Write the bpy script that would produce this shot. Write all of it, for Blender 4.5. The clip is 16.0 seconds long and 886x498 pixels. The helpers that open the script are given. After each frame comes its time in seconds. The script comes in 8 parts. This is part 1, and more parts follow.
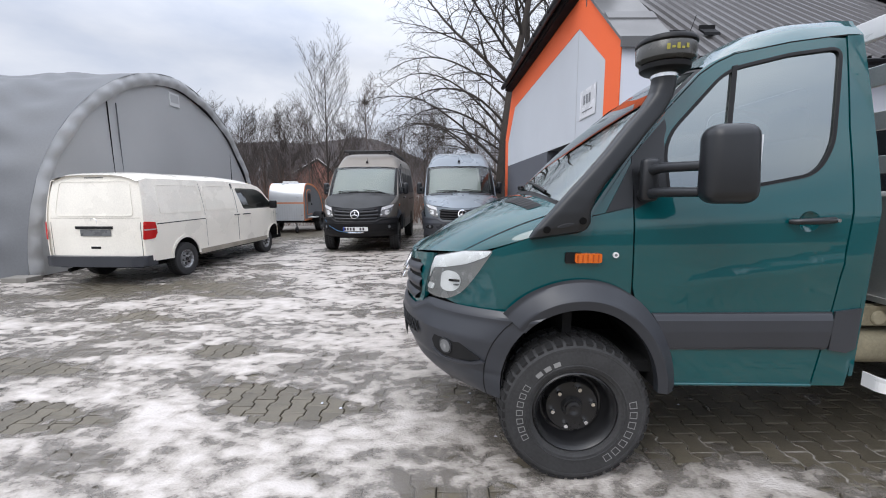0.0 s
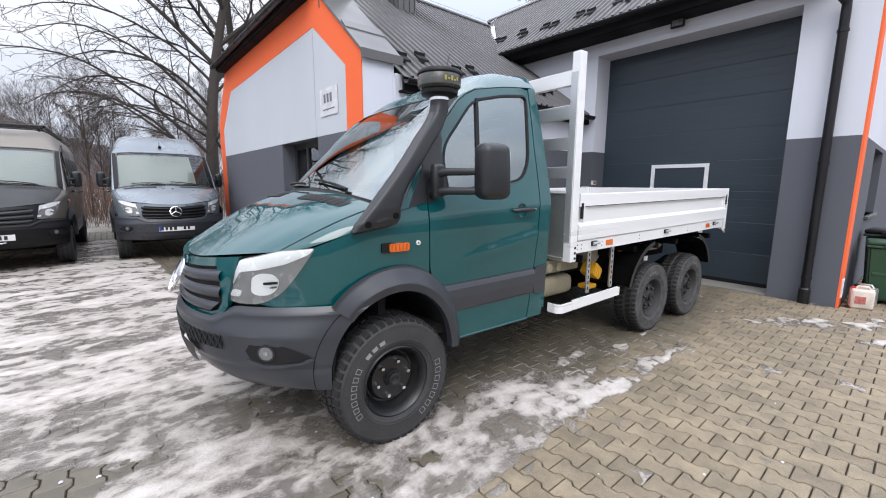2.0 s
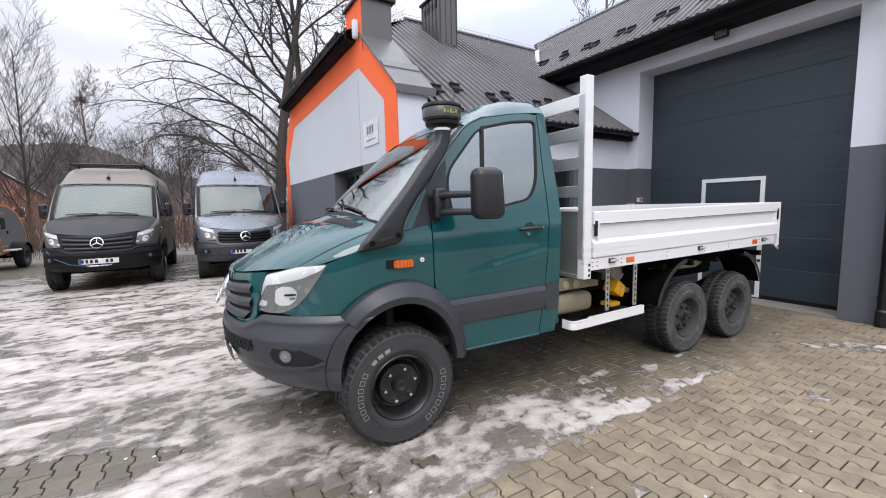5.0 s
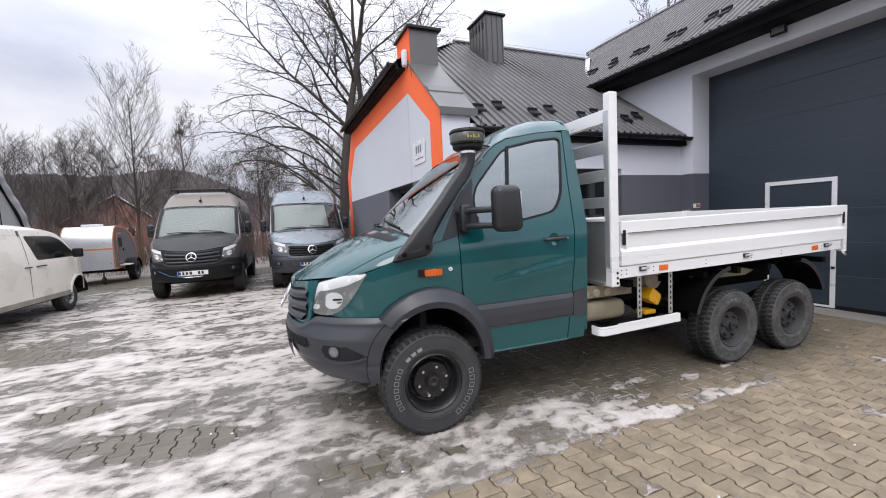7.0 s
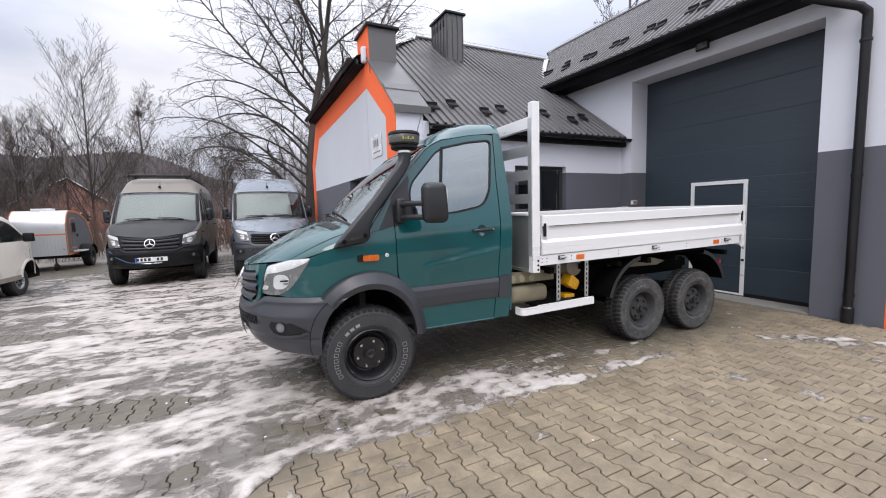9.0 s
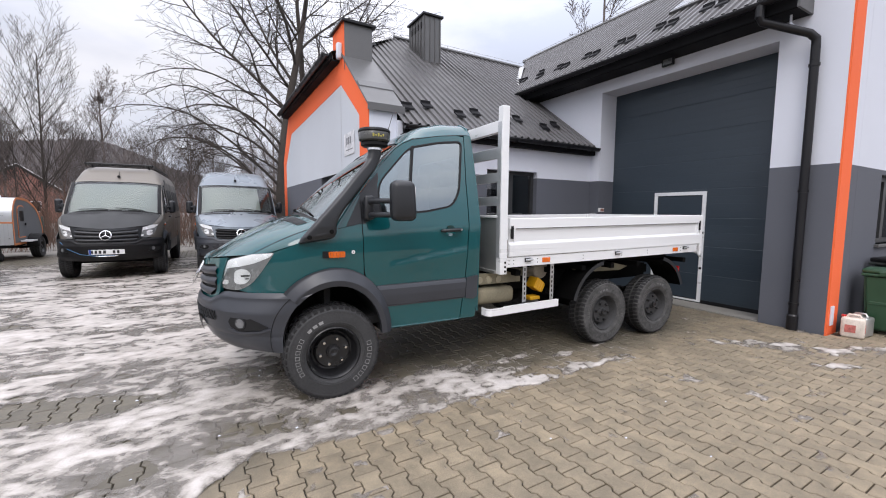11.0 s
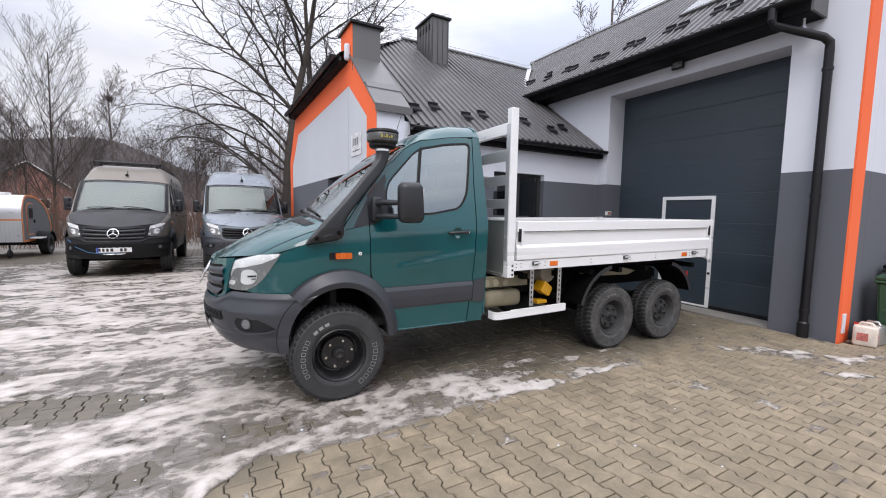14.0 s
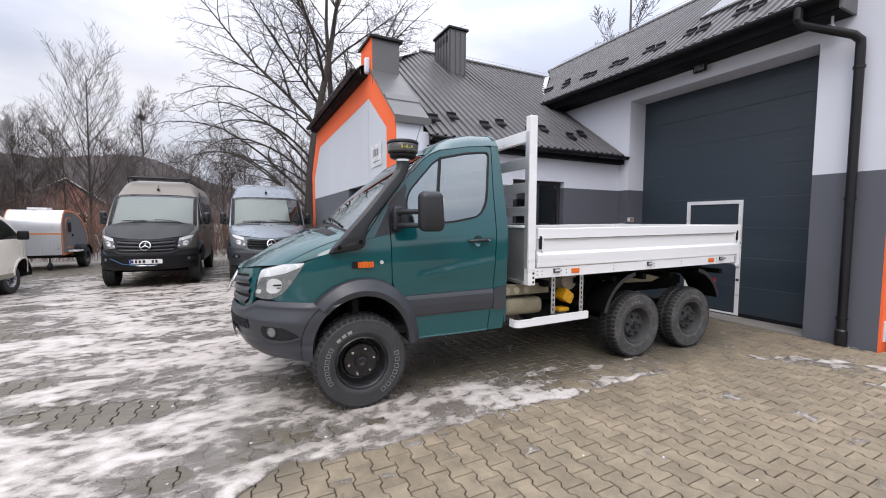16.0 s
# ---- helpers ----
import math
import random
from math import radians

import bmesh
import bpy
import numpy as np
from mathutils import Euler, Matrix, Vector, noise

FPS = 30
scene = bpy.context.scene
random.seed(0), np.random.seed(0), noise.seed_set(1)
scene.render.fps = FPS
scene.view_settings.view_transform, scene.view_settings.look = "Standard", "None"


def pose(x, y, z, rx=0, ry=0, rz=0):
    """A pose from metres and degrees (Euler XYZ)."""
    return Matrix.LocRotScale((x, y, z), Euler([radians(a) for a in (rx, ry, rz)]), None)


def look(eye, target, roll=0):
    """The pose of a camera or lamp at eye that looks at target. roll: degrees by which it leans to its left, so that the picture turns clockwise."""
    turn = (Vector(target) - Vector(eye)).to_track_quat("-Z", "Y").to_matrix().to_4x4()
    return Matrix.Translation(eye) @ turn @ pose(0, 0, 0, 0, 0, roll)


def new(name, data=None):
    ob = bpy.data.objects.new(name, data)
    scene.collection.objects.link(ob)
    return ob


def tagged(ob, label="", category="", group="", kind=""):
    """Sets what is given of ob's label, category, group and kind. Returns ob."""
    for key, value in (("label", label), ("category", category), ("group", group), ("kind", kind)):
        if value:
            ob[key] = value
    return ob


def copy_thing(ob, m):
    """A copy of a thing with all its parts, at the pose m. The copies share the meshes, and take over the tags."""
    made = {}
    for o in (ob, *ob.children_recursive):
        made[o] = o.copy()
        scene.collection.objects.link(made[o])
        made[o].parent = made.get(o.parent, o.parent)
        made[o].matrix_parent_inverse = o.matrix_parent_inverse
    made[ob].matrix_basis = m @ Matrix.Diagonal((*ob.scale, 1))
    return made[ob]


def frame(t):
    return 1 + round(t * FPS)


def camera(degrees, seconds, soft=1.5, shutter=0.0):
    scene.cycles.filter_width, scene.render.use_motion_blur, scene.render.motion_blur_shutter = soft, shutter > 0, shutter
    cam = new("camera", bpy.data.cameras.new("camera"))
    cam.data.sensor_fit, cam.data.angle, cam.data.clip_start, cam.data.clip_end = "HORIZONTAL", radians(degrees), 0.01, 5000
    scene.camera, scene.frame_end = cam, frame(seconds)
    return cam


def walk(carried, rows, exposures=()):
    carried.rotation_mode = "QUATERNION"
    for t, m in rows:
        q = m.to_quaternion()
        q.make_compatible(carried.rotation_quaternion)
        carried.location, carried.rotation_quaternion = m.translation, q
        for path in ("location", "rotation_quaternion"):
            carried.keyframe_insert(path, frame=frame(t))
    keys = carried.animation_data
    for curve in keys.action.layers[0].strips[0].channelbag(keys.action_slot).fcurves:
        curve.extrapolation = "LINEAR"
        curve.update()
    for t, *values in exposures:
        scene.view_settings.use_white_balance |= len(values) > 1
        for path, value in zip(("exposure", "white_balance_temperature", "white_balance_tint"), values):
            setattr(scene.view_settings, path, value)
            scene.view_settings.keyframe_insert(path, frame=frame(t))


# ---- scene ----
cam = camera(95.2, 16.0, soft=1.05)
PATH = [
    (0, (-0.724, -2.051, 1.581), (-0.705, -0.071, 1.302), -0.3),
    (0.5, (-0.88, -1.837, 1.586), (-0.524, 0.12, 1.385), -1.4),
    (1, (-1.066, -1.866, 1.582), (-0.268, -0.058, 1.279), -1.1),
    (1.4, (-1.207, -1.933, 1.606), (-0.085, -0.311, 1.273), -0.2),
    (1.5, (-1.23, -1.949, 1.609), (-0.068, -0.357, 1.272), 0.1),
    (2, (-1.296, -2.015, 1.611), (-0.028, -0.501, 1.298), 0.3),
    (2.5, (-1.298, -2.071, 1.619), (0.0, -0.577, 1.325), -1.3),
    (3, (-1.286, -2.105, 1.626), (-0.032, -0.569, 1.364), -2.3),
    (3.5, (-1.254, -2.135, 1.618), (-0.042, -0.564, 1.364), -2.4),
    (4, (-1.129, -2.197, 1.611), (-0.031, -0.538, 1.406), -1.8),
    (4.2, (-1.079, -2.231, 1.605), (-0.047, -0.529, 1.408), -1.5),
    (6.3, (-1.184, -2.701, 1.62), (-0.142, -1.007, 1.403), -0.7),
    (6.5, (-1.158, -2.725, 1.618), (-0.164, -1.001, 1.412), -1.2),
    (7, (-1.043, -2.817, 1.631), (-0.275, -0.976, 1.487), -2.7),
    (7.5, (-0.913, -2.941, 1.635), (-0.205, -1.076, 1.495), -4.2),
    (8, (-0.931, -3.103, 1.626), (-0.084, -1.3, 1.451), -2.8),
    (8.5, (-0.951, -3.258, 1.622), (-0.034, -1.496, 1.392), -1.5),
    (8.7, (-0.947, -3.298, 1.631), (-0.059, -1.517, 1.436), -1.6),
    (10.8, (-0.85, -3.395, 1.618), (0.111, -1.651, 1.427), -0.2),
    (11, (-0.891, -3.367, 1.602), (0.113, -1.647, 1.42), 0.4),
    (11.5, (-0.908, -3.352, 1.609), (0.14, -1.653, 1.475), 1.4),
    (12, (-0.906, -3.355, 1.611), (0.144, -1.657, 1.483), 2.1),
    (12.5, (-0.893, -3.342, 1.606), (0.156, -1.646, 1.452), 2.4),
    (13, (-0.903, -3.323, 1.605), (0.126, -1.616, 1.442), 2.3),
    (13.5, (-0.906, -3.329, 1.616), (0.099, -1.608, 1.45), 2.0),
    (14, (-0.901, -3.329, 1.608), (0.085, -1.598, 1.433), 1.0),
    (14.5, (-0.893, -3.338, 1.615), (0.094, -1.607, 1.436), -0.3),
    (15, (-0.894, -3.321, 1.598), (0.088, -1.595, 1.367), 0.2),
    (15.5, (-0.924, -3.329, 1.598), (-0.018, -1.568, 1.32), -0.8),
    (16, (-0.919, -3.343, 1.602), (-0.016, -1.564, 1.47), 0.2),
]
walk(cam, [(t, look(e, g, r)) for t, e, g, r in PATH], [(0, 0.15, 6350, 8), (1, 0.34, 6380, 8.5), (2, 0.40, 6400, 9), (4, 0.34, 6500, 10.5), (8, 0.25, 6550, 11), (16, 0.24, 6550, 11)])

# ---- world and sun: thin bright overcast ----
SUN_EL, SUN_ROT = radians(48), radians(215)
world = bpy.data.worlds.new("overcast_sky")
scene.world = world
world.use_nodes = True
wn, wl = world.node_tree.nodes, world.node_tree.links
wn.clear()
w_out, w_bg = wn.new("ShaderNodeOutputWorld"), wn.new("ShaderNodeBackground")
w_sky = wn.new("ShaderNodeTexSky")
w_sky.sky_type, w_sky.sun_disc, w_sky.sun_elevation, w_sky.sun_rotation = "NISHITA", False, SUN_EL, SUN_ROT
w_sky.dust_density, w_sky.air_density = 3.0, 1.2
w_tc, w_map = wn.new("ShaderNodeTexCoord"), wn.new("ShaderNodeMapping")
w_map.inputs["Scale"].default_value = (1.0, 1.0, 2.6)
w_noise, w_ramp = wn.new("ShaderNodeTexNoise"), wn.new("ShaderNodeValToRGB")
w_noise.inputs["Scale"].default_value, w_noise.inputs["Detail"].default_value = 2.2, 7.0
w_noise.inputs["Roughness"].default_value = 0.52
w_ramp.color_ramp.elements[0].position, w_ramp.color_ramp.elements[0].color = 0.34, (6.6, 7.1, 8.6, 1)
w_ramp.color_ramp.elements[1].position, w_ramp.color_ramp.elements[1].color = 0.62, (10.1, 10.1, 10.8, 1)
w_mix = wn.new("ShaderNodeMix")
w_mix.data_type = "RGBA"
w_mix.inputs[0].default_value = 0.88
wl.new(w_tc.outputs["Generated"], w_map.inputs["Vector"])
wl.new(w_map.outputs["Vector"], w_noise.inputs["Vector"])
wl.new(w_noise.outputs["Fac"], w_ramp.inputs["Fac"])
wl.new(w_sky.outputs["Color"], w_mix.inputs[6])
wl.new(w_ramp.outputs["Color"], w_mix.inputs[7])
# an overcast sky is brightest overhead
w_sep, w_grad, w_scale = wn.new("ShaderNodeSeparateXYZ"), wn.new("ShaderNodeMapRange"), wn.new("ShaderNodeVectorMath")
w_grad.inputs["From Min"].default_value, w_grad.inputs["From Max"].default_value = 0.28, 1.0
w_grad.inputs["To Min"].default_value, w_grad.inputs["To Max"].default_value = 0.85, 2.7
w_scale.operation = "SCALE"
wl.new(w_tc.outputs["Generated"], w_sep.inputs[0])
wl.new(w_sep.outputs["Z"], w_grad.inputs["Value"])
wl.new(w_mix.outputs[2], w_scale.inputs[0])
wl.new(w_grad.outputs["Result"], w_scale.inputs["Scale"])
wl.new(w_scale.outputs[0], w_bg.inputs["Color"])
w_bg.inputs["Strength"].default_value = 0.1
wl.new(w_bg.outputs["Background"], w_out.inputs["Surface"])
sun = new("sun", bpy.data.lights.new("sun", "SUN"))
sun.data.energy, sun.data.angle, sun.data.color = 0.95, radians(30), (1.0, 0.965, 0.94)
sun.matrix_world = look((-17, -21, 30), (0, 0, 0))


# ---- materials ----
def material(name, colour, rough=0.5, metal=0.0, var=0.12, big=1.5, fine=60.0, bump=0.1, coat=0.0, spec=0.5, random=0.0, rvar=0.1, stretch=(1, 1, 1), dist=0.01):
    """A surface with stains at the scale big (per metre), grain at the scale fine, and relief."""
    m = bpy.data.materials.new(name)
    m.use_nodes = True
    n, l = m.node_tree.nodes, m.node_tree.links
    p = n["Principled BSDF"]
    tc, mp = n.new("ShaderNodeTexCoord"), n.new("ShaderNodeMapping")
    mp.inputs["Scale"].default_value = stretch
    l.new(tc.outputs["Object"], mp.inputs["Vector"])
    a, b = n.new("ShaderNodeTexNoise"), n.new("ShaderNodeTexNoise")
    for t, s, d in ((a, big, 5.0), (b, fine, 3.0)):
        t.inputs["Scale"].default_value, t.inputs["Detail"].default_value = s, d
        l.new(mp.outputs["Vector"], t.inputs["Vector"])
    add = n.new("ShaderNodeMath")
    add.operation = "MULTIPLY_ADD"
    l.new(a.outputs["Fac"], add.inputs[0])
    add.inputs[1].default_value = 1.5
    l.new(b.outputs["Fac"], add.inputs[2])
    last = add
    if random:
        oi, ge = n.new("ShaderNodeObjectInfo"), n.new("ShaderNodeNewGeometry")
        s1, s2 = n.new("ShaderNodeMath"), n.new("ShaderNodeMath")
        s1.operation, s2.operation = "ADD", "MULTIPLY_ADD"
        l.new(oi.outputs["Random"], s1.inputs[0])
        l.new(ge.outputs["Random Per Island"], s1.inputs[1])
        fr = n.new("ShaderNodeMath")
        fr.operation = "FRACT"
        l.new(s1.outputs[0], fr.inputs[0])
        l.new(fr.outputs[0], s2.inputs[0])
        s2.inputs[1].default_value = random
        l.new(add.outputs[0], s2.inputs[2])
        last = s2
    rg = n.new("ShaderNodeMapRange")
    rg.inputs["From Min"].default_value, rg.inputs["From Max"].default_value = 0.75, 1.75 + random
    rg.inputs["To Min"].default_value, rg.inputs["To Max"].default_value = 1 - var, 1 + var
    l.new(last.outputs[0], rg.inputs["Value"])
    mul = n.new("ShaderNodeVectorMath")
    mul.operation = "SCALE"
    mul.inputs[0].default_value = colour[:3]
    l.new(rg.outputs["Result"], mul.inputs["Scale"])
    l.new(mul.outputs["Vector"], p.inputs["Base Color"])
    rr = n.new("ShaderNodeMapRange")
    rr.inputs["From Min"].default_value, rr.inputs["From Max"].default_value = 0.3, 0.7
    rr.inputs["To Min"].default_value, rr.inputs["To Max"].default_value = max(0.02, rough - rvar), min(1, rough + rvar)
    l.new(a.outputs["Fac"], rr.inputs["Value"])
    l.new(rr.outputs["Result"], p.inputs["Roughness"])
    p.inputs["Metallic"].default_value = metal
    p.inputs["Coat Weight"].default_value = coat
    p.inputs["Coat Roughness"].default_value = 0.02
    p.inputs["Specular IOR Level"].default_value = spec
    if bump:
        bp = n.new("ShaderNodeBump")
        bp.inputs["Strength"].default_value, bp.inputs["Distance"].default_value = bump, dist
        l.new(b.outputs["Fac"], bp.inputs["Height"])
        l.new(bp.outputs["Normal"], p.inputs["Normal"])
    return m


def glass(name, tint=(0.75, 0.8, 0.8), clear=0.5, rough=0.02, coat=(1, 1, 1)):
    """A thin pane: it lets part of the light through and mirrors the rest as a coated car or house window does."""
    m = bpy.data.materials.new(name)
    m.use_nodes = True
    n, l = m.node_tree.nodes, m.node_tree.links
    n.clear()
    out, mix = n.new("ShaderNodeOutputMaterial"), n.new("ShaderNodeMixShader")
    tr, gl, fr = n.new("ShaderNodeBsdfTransparent"), n.new("ShaderNodeBsdfGlossy"), n.new("ShaderNodeFresnel")
    tr.inputs["Color"].default_value = (*tint, 1)
    gl.inputs["Roughness"].default_value = rough
    gl.inputs["Color"].default_value = (*coat, 1)
    fr.inputs["IOR"].default_value = clear
    l.new(fr.outputs["Fac"], mix.inputs["Fac"])
    l.new(tr.outputs["BSDF"], mix.inputs[1])
    l.new(gl.outputs["BSDF"], mix.inputs[2])
    l.new(mix.outputs["Shader"], out.inputs["Surface"])
    return m


TEAL = material("teal_car_paint", (0.0, 0.066, 0.074), 0.45, 0.0, 0.05, 2, 900, 0.0, coat=1.0, spec=0.08, rvar=0.05)
TEAL.node_tree.nodes["Principled BSDF"].inputs["Coat IOR"].default_value = 1.68
DARKPAINT = material("umber_grey_car_paint", (0.125, 0.115, 0.10), 0.42, 0.2, 0.1, 2, 700, 0.02, coat=0.35)
ROOFPAINT = material("taupe_grey_roof_paint", (0.215, 0.195, 0.17), 0.5, 0.0, 0.1, 2, 700, 0.02, coat=0.2)
HOODFOIL = material("matt_charcoal_foil", (0.022, 0.023, 0.024), 0.55, 0.0, 0.1, 2, 500, 0.03)
BLUEPAINT = material("grey_blue_car_paint", (0.17, 0.20, 0.228), 0.3, 0.3, 0.08, 2, 900, 0.0, coat=0.8)
WHITEPAINT = material("dirty_white_car_paint", (0.86, 0.82, 0.73), 0.3, 0.0, 0.12, 1.2, 40, 0.01, coat=0.6)
DIRTSKIRT = material("road_grime", (0.30, 0.27, 0.22), 0.8, 0.0, 0.3, 3, 30, 0.2)
PLASTIC = material("grained_black_plastic", (0.016, 0.0175, 0.0205), 0.38, 0.0, 0.12, 3, 900, 0.15, dist=0.001)
CLADDING = material("dark_grey_plastic", (0.035, 0.038, 0.046), 0.36, 0.0, 0.12, 3, 700, 0.1, dist=0.001)
BLACK = material("deep_black_plastic", (0.006, 0.006, 0.007), 0.5, 0.0, 0.15, 4, 300, 0.05, spec=0.3)
LINING = material("black_lining", (0.004, 0.004, 0.0045), 0.9, 0.0, 0.2, 4, 200, 0.1)
CLOTH = material("charcoal_seat_cloth", (0.03, 0.03, 0.033), 0.9, 0.0, 0.2, 6, 400, 0.2)
DASH = material("grey_dashboard", (0.12, 0.12, 0.12), 0.7, 0.0, 0.1, 4, 300, 0.1)
RUBBER = material("tyre_rubber", (0.009, 0.009, 0.0095), 0.72, 0.0, 0.25, 9, 160, 0.2, dist=0.003)
DUSTY = material("grimy_tyre_sidewall", (0.031, 0.031, 0.032), 0.75, 0.0, 0.5, 7, 60, 0.15, dist=0.002)
WORN = material("dried_mud_sidewall", (0.058, 0.057, 0.056), 0.85, 0.0, 0.75, 9, 45, 0.3, dist=0.003)
FAINT = material("worn_rubber_lettering", (0.12, 0.12, 0.118), 0.8, 0.0, 0.3, 20, 200, 0.1)
LETTER = material("white_rubber_lettering", (0.25, 0.25, 0.245), 0.7, 0.0, 0.2, 20, 200, 0.1)
STEEL = material("black_painted_steel", (0.010, 0.010, 0.011), 0.34, 0.0, 0.2, 8, 200, 0.08)
CHROME = material("chrome", (0.75, 0.76, 0.77), 0.12, 1.0, 0.05, 8, 200, 0.0)
ZINC = material("galvanised_steel", (0.55, 0.56, 0.57), 0.42, 0.9, 0.2, 12, 60, 0.05)
ALU = material("anodised_aluminium", (0.80, 0.81, 0.82), 0.36, 0.15, 0.06, 2, 200, 0.02, stretch=(0.2, 1, 6))
# greyer aluminium: the shade on the headboard's front faces is put into the colour
ALUSHADE = material("shaded_aluminium", (0.60, 0.61, 0.625), 0.38, 0.7, 0.12, 3, 90, 0.03)
ALUSHEET = material("dull_aluminium_sheet", (0.46, 0.46, 0.45), 0.42, 0.8, 0.15, 2, 120, 0.04)
PLY = material("brown_phenolic_plywood", (0.10, 0.06, 0.04), 0.5, 0.0, 0.2, 3, 90, 0.1)
AMBER = material("amber_lens", (0.66, 0.130, 0.008), 0.25, 0.0, 0.1, 8, 150, 0.1, coat=0.6)
AMBERDARK = material("amber_lens_rib", (0.42, 0.072, 0.006), 0.3, 0.0, 0.1, 8, 150, 0.05)
REDLENS = material("red_lens", (0.5, 0.012, 0.012), 0.2, 0.0, 0.1, 8, 150, 0.05, coat=0.8)
LAMPGREY = material("lamp_reflector", (0.90, 0.91, 0.92), 0.22, 0.15, 0.08, 12, 200, 0.02)
LAMPDARK = material("lamp_bowl_grey", (0.17, 0.175, 0.18), 0.3, 0.3, 0.1, 9, 200, 0.02)
PLATE = material("white_number_plate", (0.78, 0.78, 0.78), 0.4, 0.0, 0.05, 9, 200, 0.0)
INK = material("black_ink", (0.02, 0.02, 0.02), 0.5, 0.0, 0.05, 9, 200, 0.0)
BLUEINK = material("blue_plate_band", (0.02, 0.06, 0.35), 0.5, 0.0, 0.05, 9, 200, 0.0)
YELLOW = material("yellow_plastic", (0.52, 0.27, 0.006), 0.5, 0.0, 0.15, 9, 100, 0.05)
DUSTCAP = material("dusty_beige_cap", (0.30, 0.27, 0.19), 0.7, 0.0, 0.2, 9, 70, 0.1)
TANK = material("grimy_beige_tank", (0.19, 0.168, 0.112), 0.7, 0.0, 0.3, 6, 70, 0.15)
SOOT = material("underbody_black", (0.005, 0.005, 0.005), 0.95, 0.0, 0.3, 6, 90, 0.2, spec=0.15)
GLASS = glass("car_glass", (0.46, 0.62, 0.62), 3.0)
SIDEGLASS = glass("coated_side_glass", (0.16, 0.24, 0.24), 3.3, coat=(0.90, 0.99, 1.0))
SCREEN = glass("screen_glass", (0.60, 0.68, 0.68), 3.1, coat=(0.93, 1.0, 1.0))
VANSCREEN = glass("tinted_screen_glass", (0.80, 0.86, 0.84), 1.55)
TRAILER = material("pale_trailer_aluminium", (0.60, 0.61, 0.62), 0.35, 0.5, 0.08, 2, 100, 0.03)
TRIM = material("faded_orange_trim", (0.62, 0.22, 0.085), 0.6, 0.0, 0.15, 2, 100, 0.02)
SMOKED = material("smoked_bowl", (0.062, 0.062, 0.058), 0.25, 0.0, 0.15, 14, 200, 0.02)
DULLYELLOW = material("faded_yellow_print", (0.34, 0.30, 0.04), 0.5, 0.0, 0.3, 30, 200, 0.02)
LAMPBOWL = material("dark_lamp_bowl", (0.19, 0.20, 0.205), 0.3, 0.4, 0.2, 14, 200, 0.02)
LAMPMID = material("smoked_lamp_bowl", (0.30, 0.305, 0.31), 0.25, 0.3, 0.15, 14, 200, 0.02)
LAMPLIGHT = material("lamp_housing_silver", (0.26, 0.265, 0.27), 0.25, 0.3, 0.1, 9, 200, 0.02)
ACRYLIC = material("frosted_acrylic", (0.66, 0.67, 0.70), 0.3, 0.0, 0.05, 3, 100, 0.0)
GREYINK = material("faint_grey_lettering", (0.15, 0.155, 0.17), 0.5, 0.0, 0.05, 9, 200, 0.0)
SHADEGLASS = glass("house_glass", (0.5, 0.54, 0.54), 2.6)
CLEAR = glass("clear_lens", (0.93, 0.95, 0.95), 1.45)
CURTAIN = material("silver_window_blind", (0.30, 0.315, 0.30), 0.6, 0.1, 0.08, 3, 200, 0.05)

WHITEWALL = material("white_facade_plaster", (0.635, 0.66, 0.73), 0.9, 0.0, 0.06, 0.6, 260, 0.25, dist=0.003)
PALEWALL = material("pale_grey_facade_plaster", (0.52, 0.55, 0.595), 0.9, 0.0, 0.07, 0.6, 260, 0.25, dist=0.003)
GREYWALL = material("grey_plinth_plaster", (0.098, 0.104, 0.124), 0.85, 0.0, 0.12, 0.7, 320, 0.4, dist=0.003)
ORANGE = material("orange_facade_plaster", (0.86, 0.145, 0.042), 0.85, 0.0, 0.07, 0.7, 260, 0.25, dist=0.003)
ROOFMETAL = material("graphite_roof_sheet", (0.078, 0.074, 0.074), 0.42, 0.35, 0.14, 1.2, 60, 0.03)
FLASH = material("grey_flashing_sheet", (0.13, 0.13, 0.13), 0.38, 0.4, 0.12, 1.5, 60, 0.03)
GUTTER = material("black_gutter_sheet", (0.0075, 0.0075, 0.0095), 0.36, 0.0, 0.15, 2, 100, 0.03, spec=0.4)
SOFFIT = material("black_soffit_board", (0.0045, 0.0045, 0.006), 0.7, 0.0, 0.15, 2, 100, 0.05, spec=0.2)
GATE = material("anthracite_gate_sheet", (0.034, 0.048, 0.063), 0.40, 0.1, 0.07, 1.0, 500, 0.06, dist=0.001, stretch=(1, 1, 3))
FRAMEGREY = material("anthracite_window_frame", (0.03, 0.031, 0.033), 0.45, 0.0, 0.1, 3, 200, 0.05)
CONCRETE = material("worn_concrete", (0.215, 0.205, 0.185), 0.85, 0.0, 0.2, 3, 90, 0.3)
SAND = material("dark_joint_sand", (0.046, 0.041, 0.032), 0.9, 0.0, 0.3, 6, 120, 0.3)
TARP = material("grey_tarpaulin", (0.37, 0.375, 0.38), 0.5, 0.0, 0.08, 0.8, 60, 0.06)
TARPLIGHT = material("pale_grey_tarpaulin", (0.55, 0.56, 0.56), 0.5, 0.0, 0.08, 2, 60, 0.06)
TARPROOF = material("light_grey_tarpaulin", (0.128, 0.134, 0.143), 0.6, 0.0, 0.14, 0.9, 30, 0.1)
BINGREEN = material("dark_green_bin_plastic", (0.018, 0.06, 0.028), 0.45, 0.0, 0.12, 4, 200, 0.05)
CANISTER = material("dirty_white_canister", (0.62, 0.55, 0.48), 0.5, 0.0, 0.25, 8, 60, 0.05)
